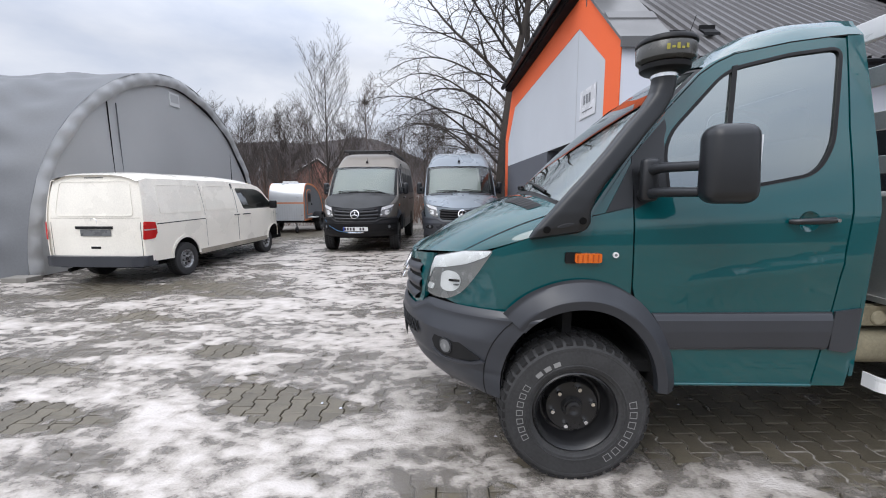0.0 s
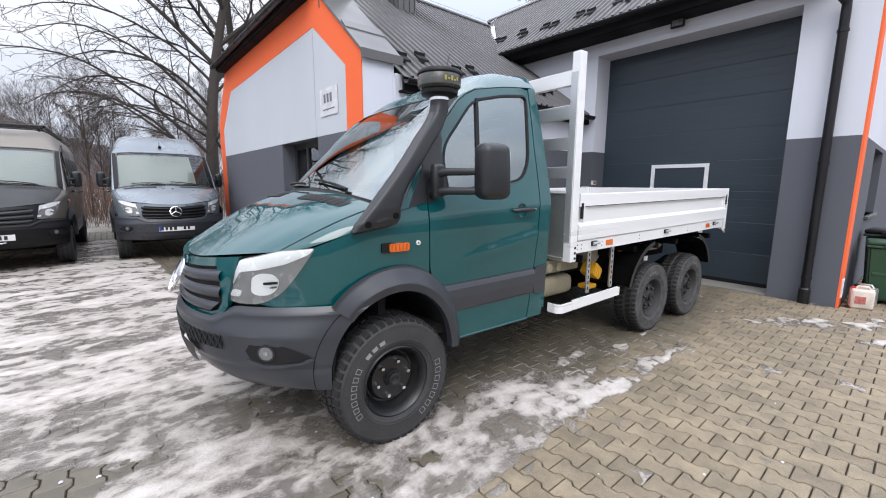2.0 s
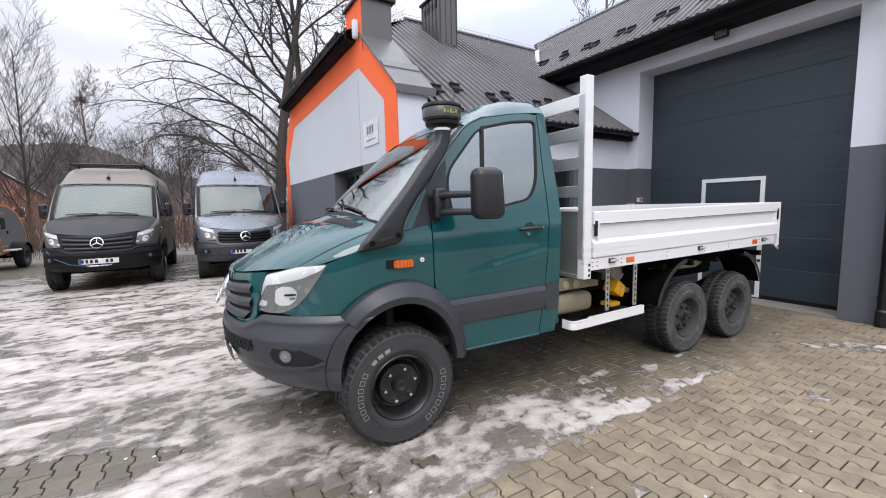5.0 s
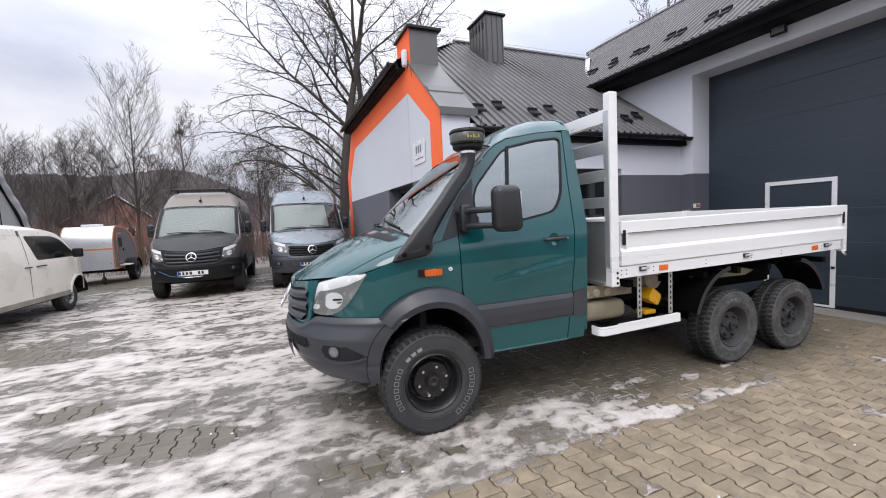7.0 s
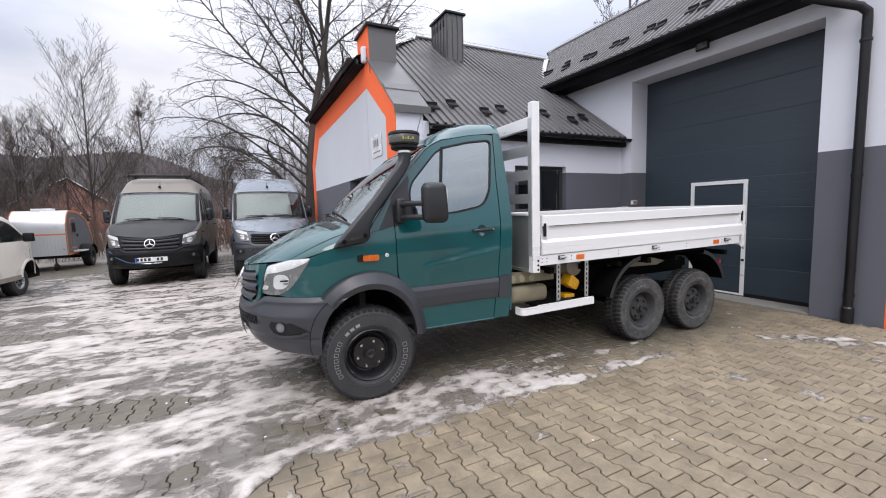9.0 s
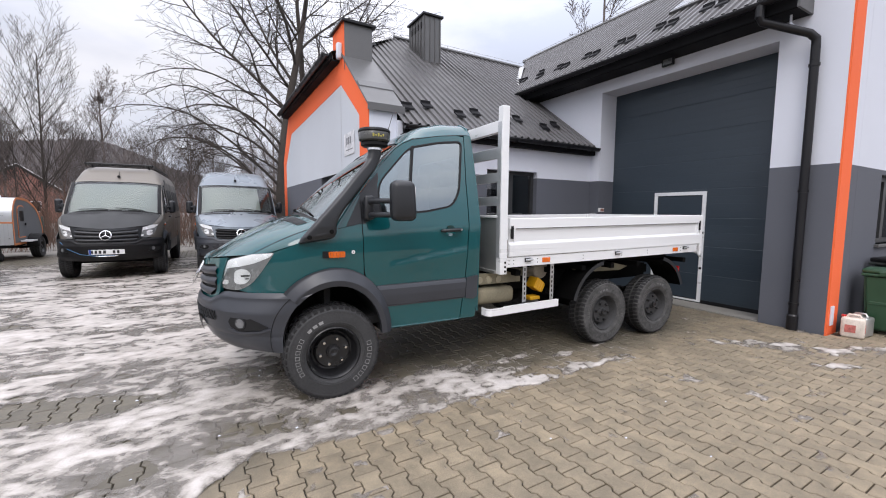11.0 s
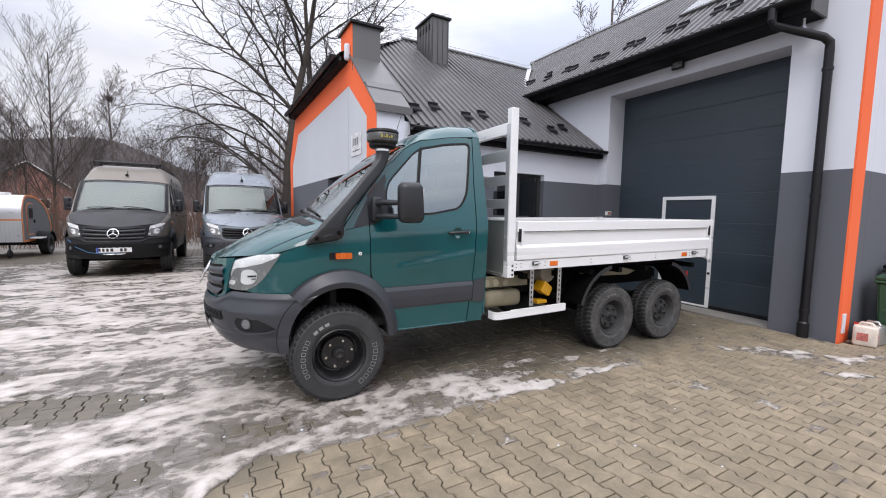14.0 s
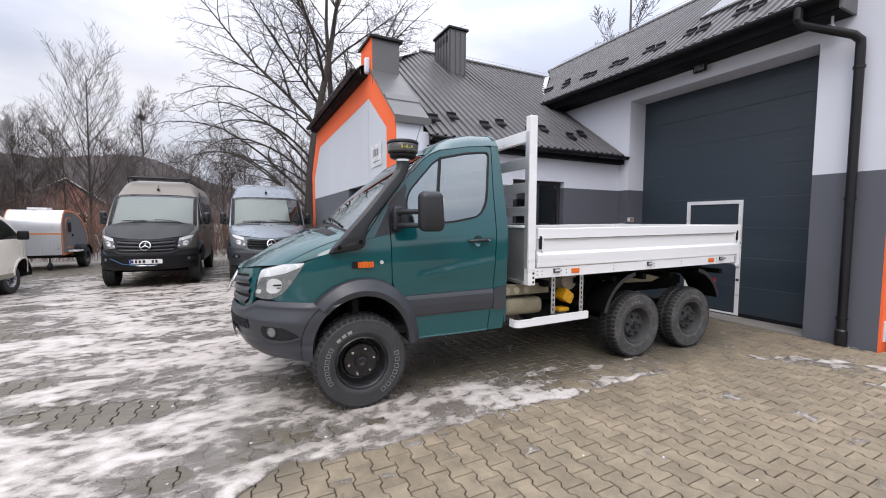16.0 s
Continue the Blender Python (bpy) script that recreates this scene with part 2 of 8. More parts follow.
BARK = material("grey_brown_bark", (0.058, 0.048, 0.041), 0.9, 0.0, 0.35, 5, 60, 0.6, dist=0.02)
TWIG = material("thin_brown_twigs", (0.062, 0.050, 0.045), 0.9, 0.0, 0.3, 0.4, 20, 0.0)
DARKTWIG = material("dark_old_twigs", (0.046, 0.038, 0.034), 0.9, 0.0, 0.3, 0.4, 20, 0.0)
# far trees: haze is painted as this paler colour, on twigs and bark
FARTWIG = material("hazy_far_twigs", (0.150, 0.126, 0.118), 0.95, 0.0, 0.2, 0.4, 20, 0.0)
RUSSET = material("russet_thicket", (0.115, 0.066, 0.048), 0.95, 0.0, 0.35, 0.5, 8, 0.0)
SOIL = material("snowy_verge_soil", (0.20, 0.185, 0.165), 0.95, 0.0, 0.5, 0.5, 12, 0.4, dist=0.05)
# distance haze is mixed into the hill's pale base colour
HILL = material("hazy_forest_hill", (0.185, 0.170, 0.172), 1.0, 0.0, 0.25, 0.05, 0.9, 0.0)
POSTCARD = material("fence_wire_green", (0.05, 0.06, 0.05), 0.6, 0.2, 0.1, 4, 100, 0.0)
BRICKRED = material("far_pink_brick", (0.30, 0.15, 0.12), 0.9, 0.0, 0.2, 0.5, 10, 0.0)


def paving(name, dry, wet_shade):
    """Concrete blocks: damp stains and grit run on from stone to stone, each stone a shade of its own."""
    m = bpy.data.materials.new(name)
    m.use_nodes = True
    n, l = m.node_tree.nodes, m.node_tree.links
    p, geo, oi = n["Principled BSDF"], n.new("ShaderNodeNewGeometry"), n.new("ShaderNodeObjectInfo")

    def noise(scale, detail, rough):
        t = n.new("ShaderNodeTexNoise")
        t.inputs["Scale"].default_value, t.inputs["Detail"].default_value, t.inputs["Roughness"].default_value = scale, detail, rough
        l.new(geo.outputs["Position"], t.inputs["Vector"])
        return t.outputs["Fac"]

    def calc(op, a, b, c=0.0):
        t = n.new("ShaderNodeMath")
        t.operation = op
        for i, v in enumerate((a, b, c)):
            if isinstance(v, float):
                t.inputs[i].default_value = v
            else:
                l.new(v, t.inputs[i])
        return t.outputs[0]

    def span(v, a, b, lo, hi):
        t = n.new("ShaderNodeMapRange")
        for key, val in (("From Min", a), ("From Max", b), ("To Min", lo), ("To Max", hi)):
            t.inputs[key].default_value = val
        l.new(v, t.inputs["Value"])
        return t.outputs["Result"]

    stain, blot, grit = noise(0.9, 6.0, 0.62), noise(7.0, 6.0, 0.7), noise(170.0, 3.0, 0.6)
    own = calc("FRACT", calc("ADD", oi.outputs["Random"], geo.outputs["Random Per Island"]), 0.0)
    # meltwater soaks the yard's icy side; shade under the truck is painted in
    sep = n.new("ShaderNodeSeparateXYZ")
    l.new(geo.outputs["Position"], sep.inputs[0])
    rim = calc("MULTIPLY_ADD", span(sep.outputs["X"], -3.0, 0.0, 1.0, 0.0), -1.6, -0.45)
    behind = calc("SUBTRACT", calc("MULTIPLY_ADD", stain, 0.9, sep.outputs["Y"]), rim)
    melt_shade = calc("MULTIPLY", span(behind, 0.25, 0.75, 0.0, 1.0), span(sep.outputs["X"], 4.6, 6.6, 1.0, 0.35))
    damp = calc("MAXIMUM", span(calc("MULTIPLY_ADD", blot, 0.55, stain), 0.68, 0.95, 0.38, 0.0), melt_shade)
    mix = n.new("ShaderNodeMix")
    mix.data_type = "RGBA"
    l.new(damp, mix.inputs[0])
    mix.inputs[6].default_value, mix.inputs[7].default_value = (*dry, 1), (*wet_shade, 1)
    tone = calc("MULTIPLY", span(own, 0.0, 1.0, 0.86, 1.14), calc("MULTIPLY", span(grit, 0.3, 0.7, 0.74, 1.26), span(blot, 0.3, 0.7, 0.80, 1.20)))
    sc = n.new("ShaderNodeVectorMath")
    sc.operation = "SCALE"
    l.new(mix.outputs[2], sc.inputs[0])
    l.new(tone, sc.inputs["Scale"])
    l.new(sc.outputs[0], p.inputs["Base Color"])
    l.new(span(damp, 0.0, 1.0, 0.72, 0.38), p.inputs["Roughness"])
    bp = n.new("ShaderNodeBump")
    bp.inputs["Strength"].default_value, bp.inputs["Distance"].default_value = 0.5, 0.003
    l.new(calc("MULTIPLY_ADD", blot, 1.5, grit), bp.inputs["Height"])
    l.new(bp.outputs["Normal"], p.inputs["Normal"])
    return m


PAVER = paving("grey_concrete_paver", (0.249, 0.201, 0.136), (0.118, 0.103, 0.076))


# ---- mesh helpers ----
def part(name, bm, mat, parent=None, label="", smooth=None):
    """Links bm as one mesh under parent. smooth: the angle below which edges are shaded round."""
    me = bpy.data.meshes.new(name)
    bmesh.ops.recalc_face_normals(bm, faces=bm.faces)
    bm.to_mesh(me)
    bm.free()
    me.materials.append(mat)
    if smooth:
        me.polygons.foreach_set("use_smooth", [True] * len(me.polygons))
        me.set_sharp_from_angle(angle=radians(smooth))
    ob = new(name, me)
    if parent:
        ob.parent = parent
    return tagged(ob, label)


def raw(name, verts, faces, mat, parent=None, smooth=None):
    me = bpy.data.meshes.new(name)
    me.from_pydata(verts, [], faces)
    me.materials.append(mat)
    if smooth:
        me.polygons.foreach_set("use_smooth", [True] * len(me.polygons))
        me.set_sharp_from_angle(angle=radians(smooth))
    ob = new(name, me)
    if parent:
        ob.parent = parent
    return ob


def thing(name, label, category, m=None, group="", kind=""):
    ob = new(name)
    ob.empty_display_size = 0.1
    ob.matrix_world = m or Matrix()
    return tagged(ob, label, category, group, kind)


def box(x0, x1, y0, y1, z0, z1, bevel=0.0, bm=None, seg=2):
    bm = bm or bmesh.new()
    r = bmesh.ops.create_cube(bm, size=1)
    for v in r["verts"]:
        v.co = ((x0 + x1) / 2 + v.co.x * (x1 - x0), (y0 + y1) / 2 + v.co.y * (y1 - y0), (z0 + z1) / 2 + v.co.z * (z1 - z0))
    if bevel:
        es = list({e for v in r["verts"] for e in v.link_edges})
        bmesh.ops.bevel(bm, geom=es, offset=bevel, segments=seg, affect="EDGES", profile=0.5)
    return bm


def prism(poly, axis, a, b, bm=None, bevel=0.0):
    """The polygon (pairs of the two other coordinates, in xyz order) drawn out along axis from a to b."""
    bm = bm or bmesh.new()
    at = {"x": lambda p, s: (s, p[0], p[1]), "y": lambda p, s: (p[0], s, p[1]), "z": lambda p, s: (p[0], p[1], s)}[axis]
    lo, hi = [bm.verts.new(at(p, a)) for p in poly], [bm.verts.new(at(p, b)) for p in poly]
    fs = [bm.faces.new(lo), bm.faces.new(hi[::-1])]
    for i in range(len(poly)):
        j = (i + 1) % len(poly)
        fs.append(bm.faces.new((lo[i], hi[i], hi[j], lo[j])))
    if bevel:
        bmesh.ops.bevel(bm, geom=list({e for f in fs for e in f.edges}), offset=bevel, segments=2, affect="EDGES", profile=0.5)
    return bm


def rounded(poly, r, n=4):
    """The polygon with its corners rounded by the radius r (one for all or one a corner)."""
    out = []
    for i, p in enumerate(poly):
        rad = r[i] if isinstance(r, (list, tuple)) else r
        p = Vector(p)
        a, b = Vector(poly[i - 1]) - p, Vector(poly[(i + 1) % len(poly)]) - p
        k = min(rad, a.length * 0.45, b.length * 0.45)
        if k < 1e-4:
            out.append(tuple(p))
            continue
        s, e = p + a.normalized() * k, p + b.normalized() * k
        for j in range(n + 1):
            t = j / n
            out.append(tuple(s * (1 - t) ** 2 + p * 2 * t * (1 - t) + e * t * t))
    return out


def grown(poly, d):
    """The polygon grown by d (shrunk where d is negative)."""
    area = sum(poly[i - 1][0] * p[1] - p[0] * poly[i - 1][1] for i, p in enumerate(poly))
    d, out = (d if area > 0 else -d), []
    for i, p in enumerate(poly):
        p = Vector(p)
        a, b = (p - Vector(poly[i - 1])), (Vector(poly[(i + 1) % len(poly)]) - p)
        if a.length < 1e-6 or b.length < 1e-6:
            continue
        a, b = a.normalized(), b.normalized()
        n = Vector((a.y + b.y, -a.x - b.x))
        n = n.normalized() if n.length > 1e-6 else Vector((a.y, -a.x))
        k = max(0.5, n.dot(Vector((a.y, -a.x))))
        out.append(tuple(p + n * d / k))
    return out


def sheet(outer, holes, to3d, cell=0.07, thick=0.0, bm=None):
    """A curved panel: an outline with holes in the plane, cut into small cells and bent by to3d(u, v)."""
    nb = bmesh.new()
    for loop in [outer] + list(holes):
        vs = [nb.verts.new((u, v, 0)) for u, v in loop]
        for i in range(len(vs)):
            nb.edges.new((vs[i - 1], vs[i]))
    bmesh.ops.triangle_fill(nb, edges=nb.edges[:], use_beauty=True, use_dissolve=False)
    us, vs = [p[0] for p in outer], [p[1] for p in outer]
    for lo, hi, ax in ((min(us), max(us), 0), (min(vs), max(vs), 1)):
        k = math.floor(lo / cell) + 1
        while k * cell < hi:
            co, no = [0, 0, 0], [0, 0, 0]
            co[ax], no[ax] = k * cell, 1
            bmesh.ops.bisect_plane(nb, geom=nb.verts[:] + nb.edges[:] + nb.faces[:], dist=1e-5, plane_co=co, plane_no=no)
            k += 1
    for v in nb.verts:
        v.co = to3d(v.co.x, v.co.y)
    if thick:
        # thicken towards the inside of the vehicle, so that the mapped face stays outermost
        bmesh.ops.recalc_face_normals(nb, faces=nb.faces)
        nb.normal_update()
        mid = sum((f.calc_center_median() for f in nb.faces), Vector()) / len(nb.faces)
        hint = Vector((0, 1 - mid.y, 0)) if abs(mid.y - 1) > 0.35 else Vector((1 if mid.x < 1 else -1, 0, 0))
        outward = sum(f.normal.dot(hint) * f.calc_area() for f in nb.faces) < 0
        bmesh.ops.solidify(nb, geom=nb.faces[:], thickness=thick if outward else -thick)
    return nb


def grid(nu, nv, at, bm=None):
    """A surface from at(u, v), u and v from 0 to 1."""
    bm = bm or bmesh.new()
    vs = [[bm.verts.new(at(i / nu, j / nv)) for j in range(nv + 1)] for i in range(nu + 1)]
    for i in range(nu):
        for j in range(nv):
            bm.faces.new((vs[i][j], vs[i + 1][j], vs[i + 1][j + 1], vs[i][j + 1]))
    return bm


def tube(path, radius, seg=10, bm=None, cap=True, flat=1.0):
    """A round (or flattened) tube along the points of path."""
    bm = bm or bmesh.new()
    pts = [Vector(p) for p in path]
    rings, side = [], None
    for i, p in enumerate(pts):
        d = (pts[min(i + 1, len(pts) - 1)] - pts[max(i - 1, 0)]).normalized()
        if side is None:
            side = d.orthogonal().normalized()
        side = (side - d * side.dot(d)).normalized()
        up = d.cross(side)
        r = radius[i] if isinstance(radius, (list, tuple)) else radius
        rings.append([bm.verts.new(p + (side * math.cos(a) + up * math.sin(a) * flat) * r) for a in [2 * math.pi * k / seg for k in range(seg)]])
    for a, b in zip(rings, rings[1:]):
        for k in range(seg):
            bm.faces.new((a[k], a[(k + 1) % seg], b[(k + 1) % seg], b[k]))
    if cap:
        bm.faces.new(rings[0][::-1])
        bm.faces.new(rings[-1])
    return bm


def lathe(profile, seg=48, axis="y", at=(0, 0, 0), bm=None, closed=False, first=True):
    """The profile of (radius, along) turned round an axis."""
    bm = bm or bmesh.new()
    rings = []
    for r, h in profile:
        ring = []
        for k in range(seg):
            a = 2 * math.pi * k / seg
            c, s = r * math.cos(a), r * math.sin(a)
            p = {"y": (c, h, s), "x": (h, c, s), "z": (c, s, h)}[axis]
            ring.append(bm.verts.new(Vector(p) + Vector(at)))
        rings.append(ring)
    pairs = list(zip(rings, rings[1:])) + ([(rings[-1], rings[0])] if closed else [])
    for a, b in pairs:
        for k in range(seg):
            bm.faces.new((a[k], a[(k + 1) % seg], b[(k + 1) % seg], b[k]))
    if not closed:
        for ring in (rings[0], rings[-1])[0 if first else 1:]:
            bm.faces.new(ring)
    return bm


def lerp_table(x, xs, ys):
    return float(np.interp(x, xs, ys))


# ---- the building: workshop with a gate, and a wing with a half-hipped end ----
FX = 6.205            # the gate wall's face
GX = 1.30             # the wing's end wall
SY = -1.385           # the workshop's south wall
WY = 2.60             # the wing's south wall
PLINTH = 2.27         # top of the grey band
SLOPE = 0.736
EAVE_Y, EAVE_Z = 2.45, 2.97      # the wing's eave
MEX, MEZ = 5.75, 4.48            # the workshop's eave
RIDGE_Y = 6.55
RIDGE_Z = EAVE_Z + SLOPE * (RIDGE_Y - EAVE_Y)
MRX = 9.0
MRZ = MEZ + SLOPE * (MRX - MEX)

# the gate wall, with its opening
GY0, GY1, GZ = -0.607, 2.365, 4.04
west = thing("wall_west", "white rendered workshop wall over a dark grey plinth band", "wall", kind="structure")
part("plinth", box(FX, FX + 0.6, SY + 0.001, GY0, -0.05, PLINTH), GREYWALL, west)
part("plinth", box(FX, FX + 0.6, GY1, WY + 0.3, -0.05, PLINTH), GREYWALL, west)
part("plaster", box(FX, FX + 0.6, SY + 0.001, GY0, PLINTH, 4.7), WHITEWALL, west)
part("plaster", box(FX, FX + 0.6, GY1, 6.4, PLINTH, 4.7), WHITEWALL, west)
part("lintel", box(FX, FX + 0.6, GY0, GY1, GZ, 4.7), WHITEWALL, west)
# the corner pier that rises past the roof's edge
part("pier", prism([(FX, 4.7), (FX + 8, 4.7), (FX + 2.8, 7.35), (FX, 5.28)], "y", SY + 0.001, -0.93), WHITEWALL, west)
part("pier_coping", prism([(FX - 0.05, 5.285), (FX - 0.05, 5.325), (FX + 2.8, 7.43), (FX + 2.8, 7.355)], "y", SY - 0.04, -0.90), FLASH, west)

south = thing("wall_south", "white rendered side wall with grey plinth and orange corner stripe", "wall", kind="structure")
WX0, WX1, WZ0, WZ1 = 7.84, 9.35, 1.16, 2.20
part("plinth", box(FX + 0.6, WX0, SY, SY + 0.4, -0.05, PLINTH), GREYWALL, south)
part("plinth", box(WX1, 15.0, SY, SY + 0.4, -0.05, PLINTH), GREYWALL, south)
part("plinth", box(WX0, WX1, SY, SY + 0.4, -0.05, WZ0), GREYWALL, south)
part("plinth", box(WX0, WX1, SY, SY + 0.4, WZ1, PLINTH), GREYWALL, south)
part("plaster", box(FX + 0.6, 15.0, SY, SY + 0.4, PLINTH, 4.7), WHITEWALL, south)
part("corner_stripe", box(FX - 0.001, FX + 0.34, SY - 0.004, SY + 0.02, -0.05, 5.3), ORANGE, south, "orange painted corner stripe")
part("vent_cover", box(FX + 0.06, FX + 0.16, SY - 0.02, SY - 0.003, 0.12, 0.38, 0.004), WHITEWALL, south, "small white cover plate")

win = thing("window_1", "dark framed workshop window with a pale sill", "window", kind="structure")
for a, b in ((WX0, (WX0 + WX1) / 2), ((WX0 + WX1) / 2, WX1)):
    f = bmesh.new()
    for q in ((a, a + 0.07, WZ0, WZ1), (b - 0.07, b, WZ0, WZ1), (a + 0.07, b - 0.07, WZ0, WZ0 + 0.07), (a + 0.07, b - 0.07, WZ1 - 0.07, WZ1)):
        box(q[0], q[1], SY + 0.12, SY + 0.19, q[2], q[3], 0, f)
    part("window_frame", f, FRAMEGREY, win)
    part("pane", box(a + 0.07, b - 0.07, SY + 0.15, SY + 0.16, WZ0 + 0.07, WZ1 - 0.07), SHADEGLASS, win)
part("window_sill", box(WX0 - 0.05, WX1 + 0.05, SY - 0.05, SY + 0.12, WZ0 - 0.045, WZ0, 0.006), FLASH, win)

# the sectional gate with a wicket door, set back in its opening
DX = 6.66
gate = thing("door_1", "anthracite sectional gate with an aluminium framed wicket door", "gate", kind="structure")
NP = 8
for i in range(NP):
    z0, z1 = 0.03 + i * (GZ - 0.03) / NP, 0.03 + (i + 1) * (GZ - 0.03) / NP
    prof, k = [], 4
    for j in range(k):
        a, b = z0 + (z1 - z0) * j / k, z0 + (z1 - z0) * (j + 1) / k
        g = 0.001 if j else 0.0022
        prof += [(DX + g, a), (DX, a + 0.006), (DX, b - 0.006)]
    prof += [(DX + 0.0022, z1 - 0.001), (DX + 0.045, z1 - 0.001), (DX + 0.045, z0)]
    part("panel", prism([(x, z) for x, z in prof], "y", GY0 - 0.1, GY1 + 0.1), GATE, gate)
part("bottom_seal", box(DX - 0.004, DX + 0.05, GY0, GY1, -0.01, 0.075), BLACK, gate)
WK0, WK1, WKZ = 0.455, 1.40, 1.995
wf = bmesh.new()
for q in ((WK0, WK0 + 0.062, 0.03, WKZ), (WK1 - 0.062, WK1, 0.03, WKZ), (WK0 + 0.062, WK1 - 0.062, WKZ - 0.062, WKZ), (WK0 + 0.062, WK1 - 0.062, 0.03, 0.06)):
    box(DX - 0.022, DX - 0.001, q[0], q[1], q[2], q[3], 0.003, wf)
wicket = part("wicket_frame", wf, ALU, gate, "bright aluminium wicket door frame")
for z in (0.62, 1.25):
    part("hinge", box(DX - 0.03, DX - 0.022, WK0 + 0.005, WK0 + 0.05, z, z + 0.04, 0.003), STEEL, wicket)
part("threshold", box(FX - 0.02, DX + 0.3, GY0, GY1, -0.05, 0.012), CONCRETE, gate, "pale concrete threshold")
part("dark_backing", box(DX + 0.05, DX + 0.08, GY0 - 0.2, GY1 + 0.2, -0.05, 4.3), LINING, gate)

# the workshop's roof: ribbed sheets, soffit box, gutter
def ribbed(name, origin, along, up, length, rise_at, mat, parent, pitch=0.15, wave=0.028, cut=None):
    """Sheet roofing. along: the eave's direction; up: the unit way up the slope; rise_at(s): from and to, up the slope, at s along the eave."""
    normal = along.cross(up).normalized()
    if normal.z < 0:
        normal = -normal
    bm, prev, s = bmesh.new(), None, 0.0
    steps = []
    while s < length:
        steps += [(s, 0.0), (s + pitch * 0.55, 0.0), (s + pitch * 0.66, wave), (s + pitch * 0.86, wave), (s + pitch * 0.97, 0.0)]
        s += pitch
    for s, h in steps:
        if s > length:
            break
        a, b = rise_at(s)
        if b - a < 0.02:
            prev = None
            continue
        pts = [origin + along * s + up * (a + (b - a) * k) + normal * h for k in (0, 1)]
        vs = [bm.verts.new(p) for p in pts]
        if prev:
            bm.faces.new((prev[0], vs[0], vs[1], prev[1]))
        prev = vs
    ob = part(name, bm, mat, parent)
    mod = ob.modifiers.new("thickness", "SOLIDIFY")
    mod.thickness = 0.012
    return ob


roof = thing("roof_main", "graphite ribbed metal roof of the workshop", "roof", kind="structure")
ups = Vector((1, 0, SLOPE)).normalized()
mlen = math.hypot(MRX - MEX, MRZ - MEZ)
sec = math.hypot(1, SLOPE)
Y_END = -0.93


def main_rise(s):
    y = Y_END + s
    lo = max(0.0, (y - 4.66) * 1.0) if y > 4.66 else 0.0   # the valley against the wing's roof
    return (lo * sec, mlen)


ribbed("roof_sheet", Vector((MEX, Y_END, MEZ)), Vector((0, 1, 0)), ups, 8.9, main_rise, ROOFMETAL, roof)
part("rear_slope", prism([(MRX, MRZ), (MRX + 4.5, MRZ - 4.5 * SLOPE), (MRX + 4.5, MRZ - 4.5 * SLOPE - 0.1), (MRX, MRZ - 0.1)], "y", Y_END, 8.0), ROOFMETAL, roof)
part("ridge_cap", tube([(MRX, Y_END, MRZ + 0.02), (MRX, 8.0, MRZ + 0.02)], 0.07, 8), FLASH, roof)
part("fascia", box(MEX + 0.03, MEX + 0.06, Y_END, 4.55, 4.27, 4.47), SOFFIT, roof)
part("soffit", box(MEX + 0.06, FX - 0.002, Y_END, 4.55, 4.262, 4.29), SOFFIT, roof)
part("box_end", prism([(MEX + 0.03, 4.262), (FX + 0.0, 4.262), (FX + 0.0, MEZ + 0.35), (MEX + 0.03, MEZ + 0.02)], "y", Y_END - 0.03, Y_END - 0.001), FLASH, roof)
gut = [(MEX - 0.065 + 0.065 * math.cos(a), 4.44 + 0.065 * math.sin(a)) for a in [math.pi + math.pi * k / 8 for k in range(9)]]
part("gutter", prism(gut + [(x * 0.9 + (MEX - 0.065) * 0.1, z + 0.006) for x, z in gut[::-1]], "y", Y_END - 0.02, 4.5), GUTTER, roof)
for y in (-0.6, 0.1, 0.8, 1.5, 2.2, 2.9, 3.6, 4.3):
    part("gutter_bracket", box(MEX - 0.135, MEX + 0.04, y, y + 0.025, 4.425, 4.45), GUTTER, roof)
pipe = thing("downpipe", "black round metal downpipe on the gate wall", "downpipe", kind="structure")
PY = -1.045
part("outlet", tube([(MEX - 0.065, -0.56, 4.42), (MEX - 0.065, -0.56, 4.25)], 0.055, 12), GUTTER, pipe)
part("pipe", tube([(MEX - 0.065, -0.56, 4.26), (MEX - 0.04, -0.58, 4.19), (FX - 0.16, PY + 0.05, 3.97), (FX - 0.10, PY, 3.90), (FX - 0.09, PY, 3.80), (FX - 0.09, PY, 0.02)], 0.052, 14), GUTTER, pipe, smooth=50)
for z in (0.35, 1.9, 3.55):
    part("clamp", lathe([(0.056, z), (0.062, z), (0.062, z + 0.035), (0.056, z + 0.035)], 16, "z", (FX - 0.09, PY, 0)), GUTTER, pipe)
part("shoe", lathe([(0.053, 0.0), (0.066, 0.0), (0.066, 0.20), (0.053, 0.22)], 16, "z", (FX - 0.09, PY, 0)), GUTTER, pipe)


def snow_stop(m, parent):
    """A black bent-sheet snow guard on the roof."""
    o = part("snow_guard", prism([(0, 0), (0.05, 0.006), (0.16, 0.006), (0.19, 0.045), (0.18, 0.058), (0.15, 0.024), (0.03, 0.024)], "x", -0.095, 0.095), SOFFIT, parent)
    o.matrix_local = m
    return o


def slope_frame(p, along, up):
    n = along.cross(up)
    return Matrix.Translation(p) @ Matrix((along, up, n)).transposed().to_4x4()


along_m = Vector((0, -1, 0))
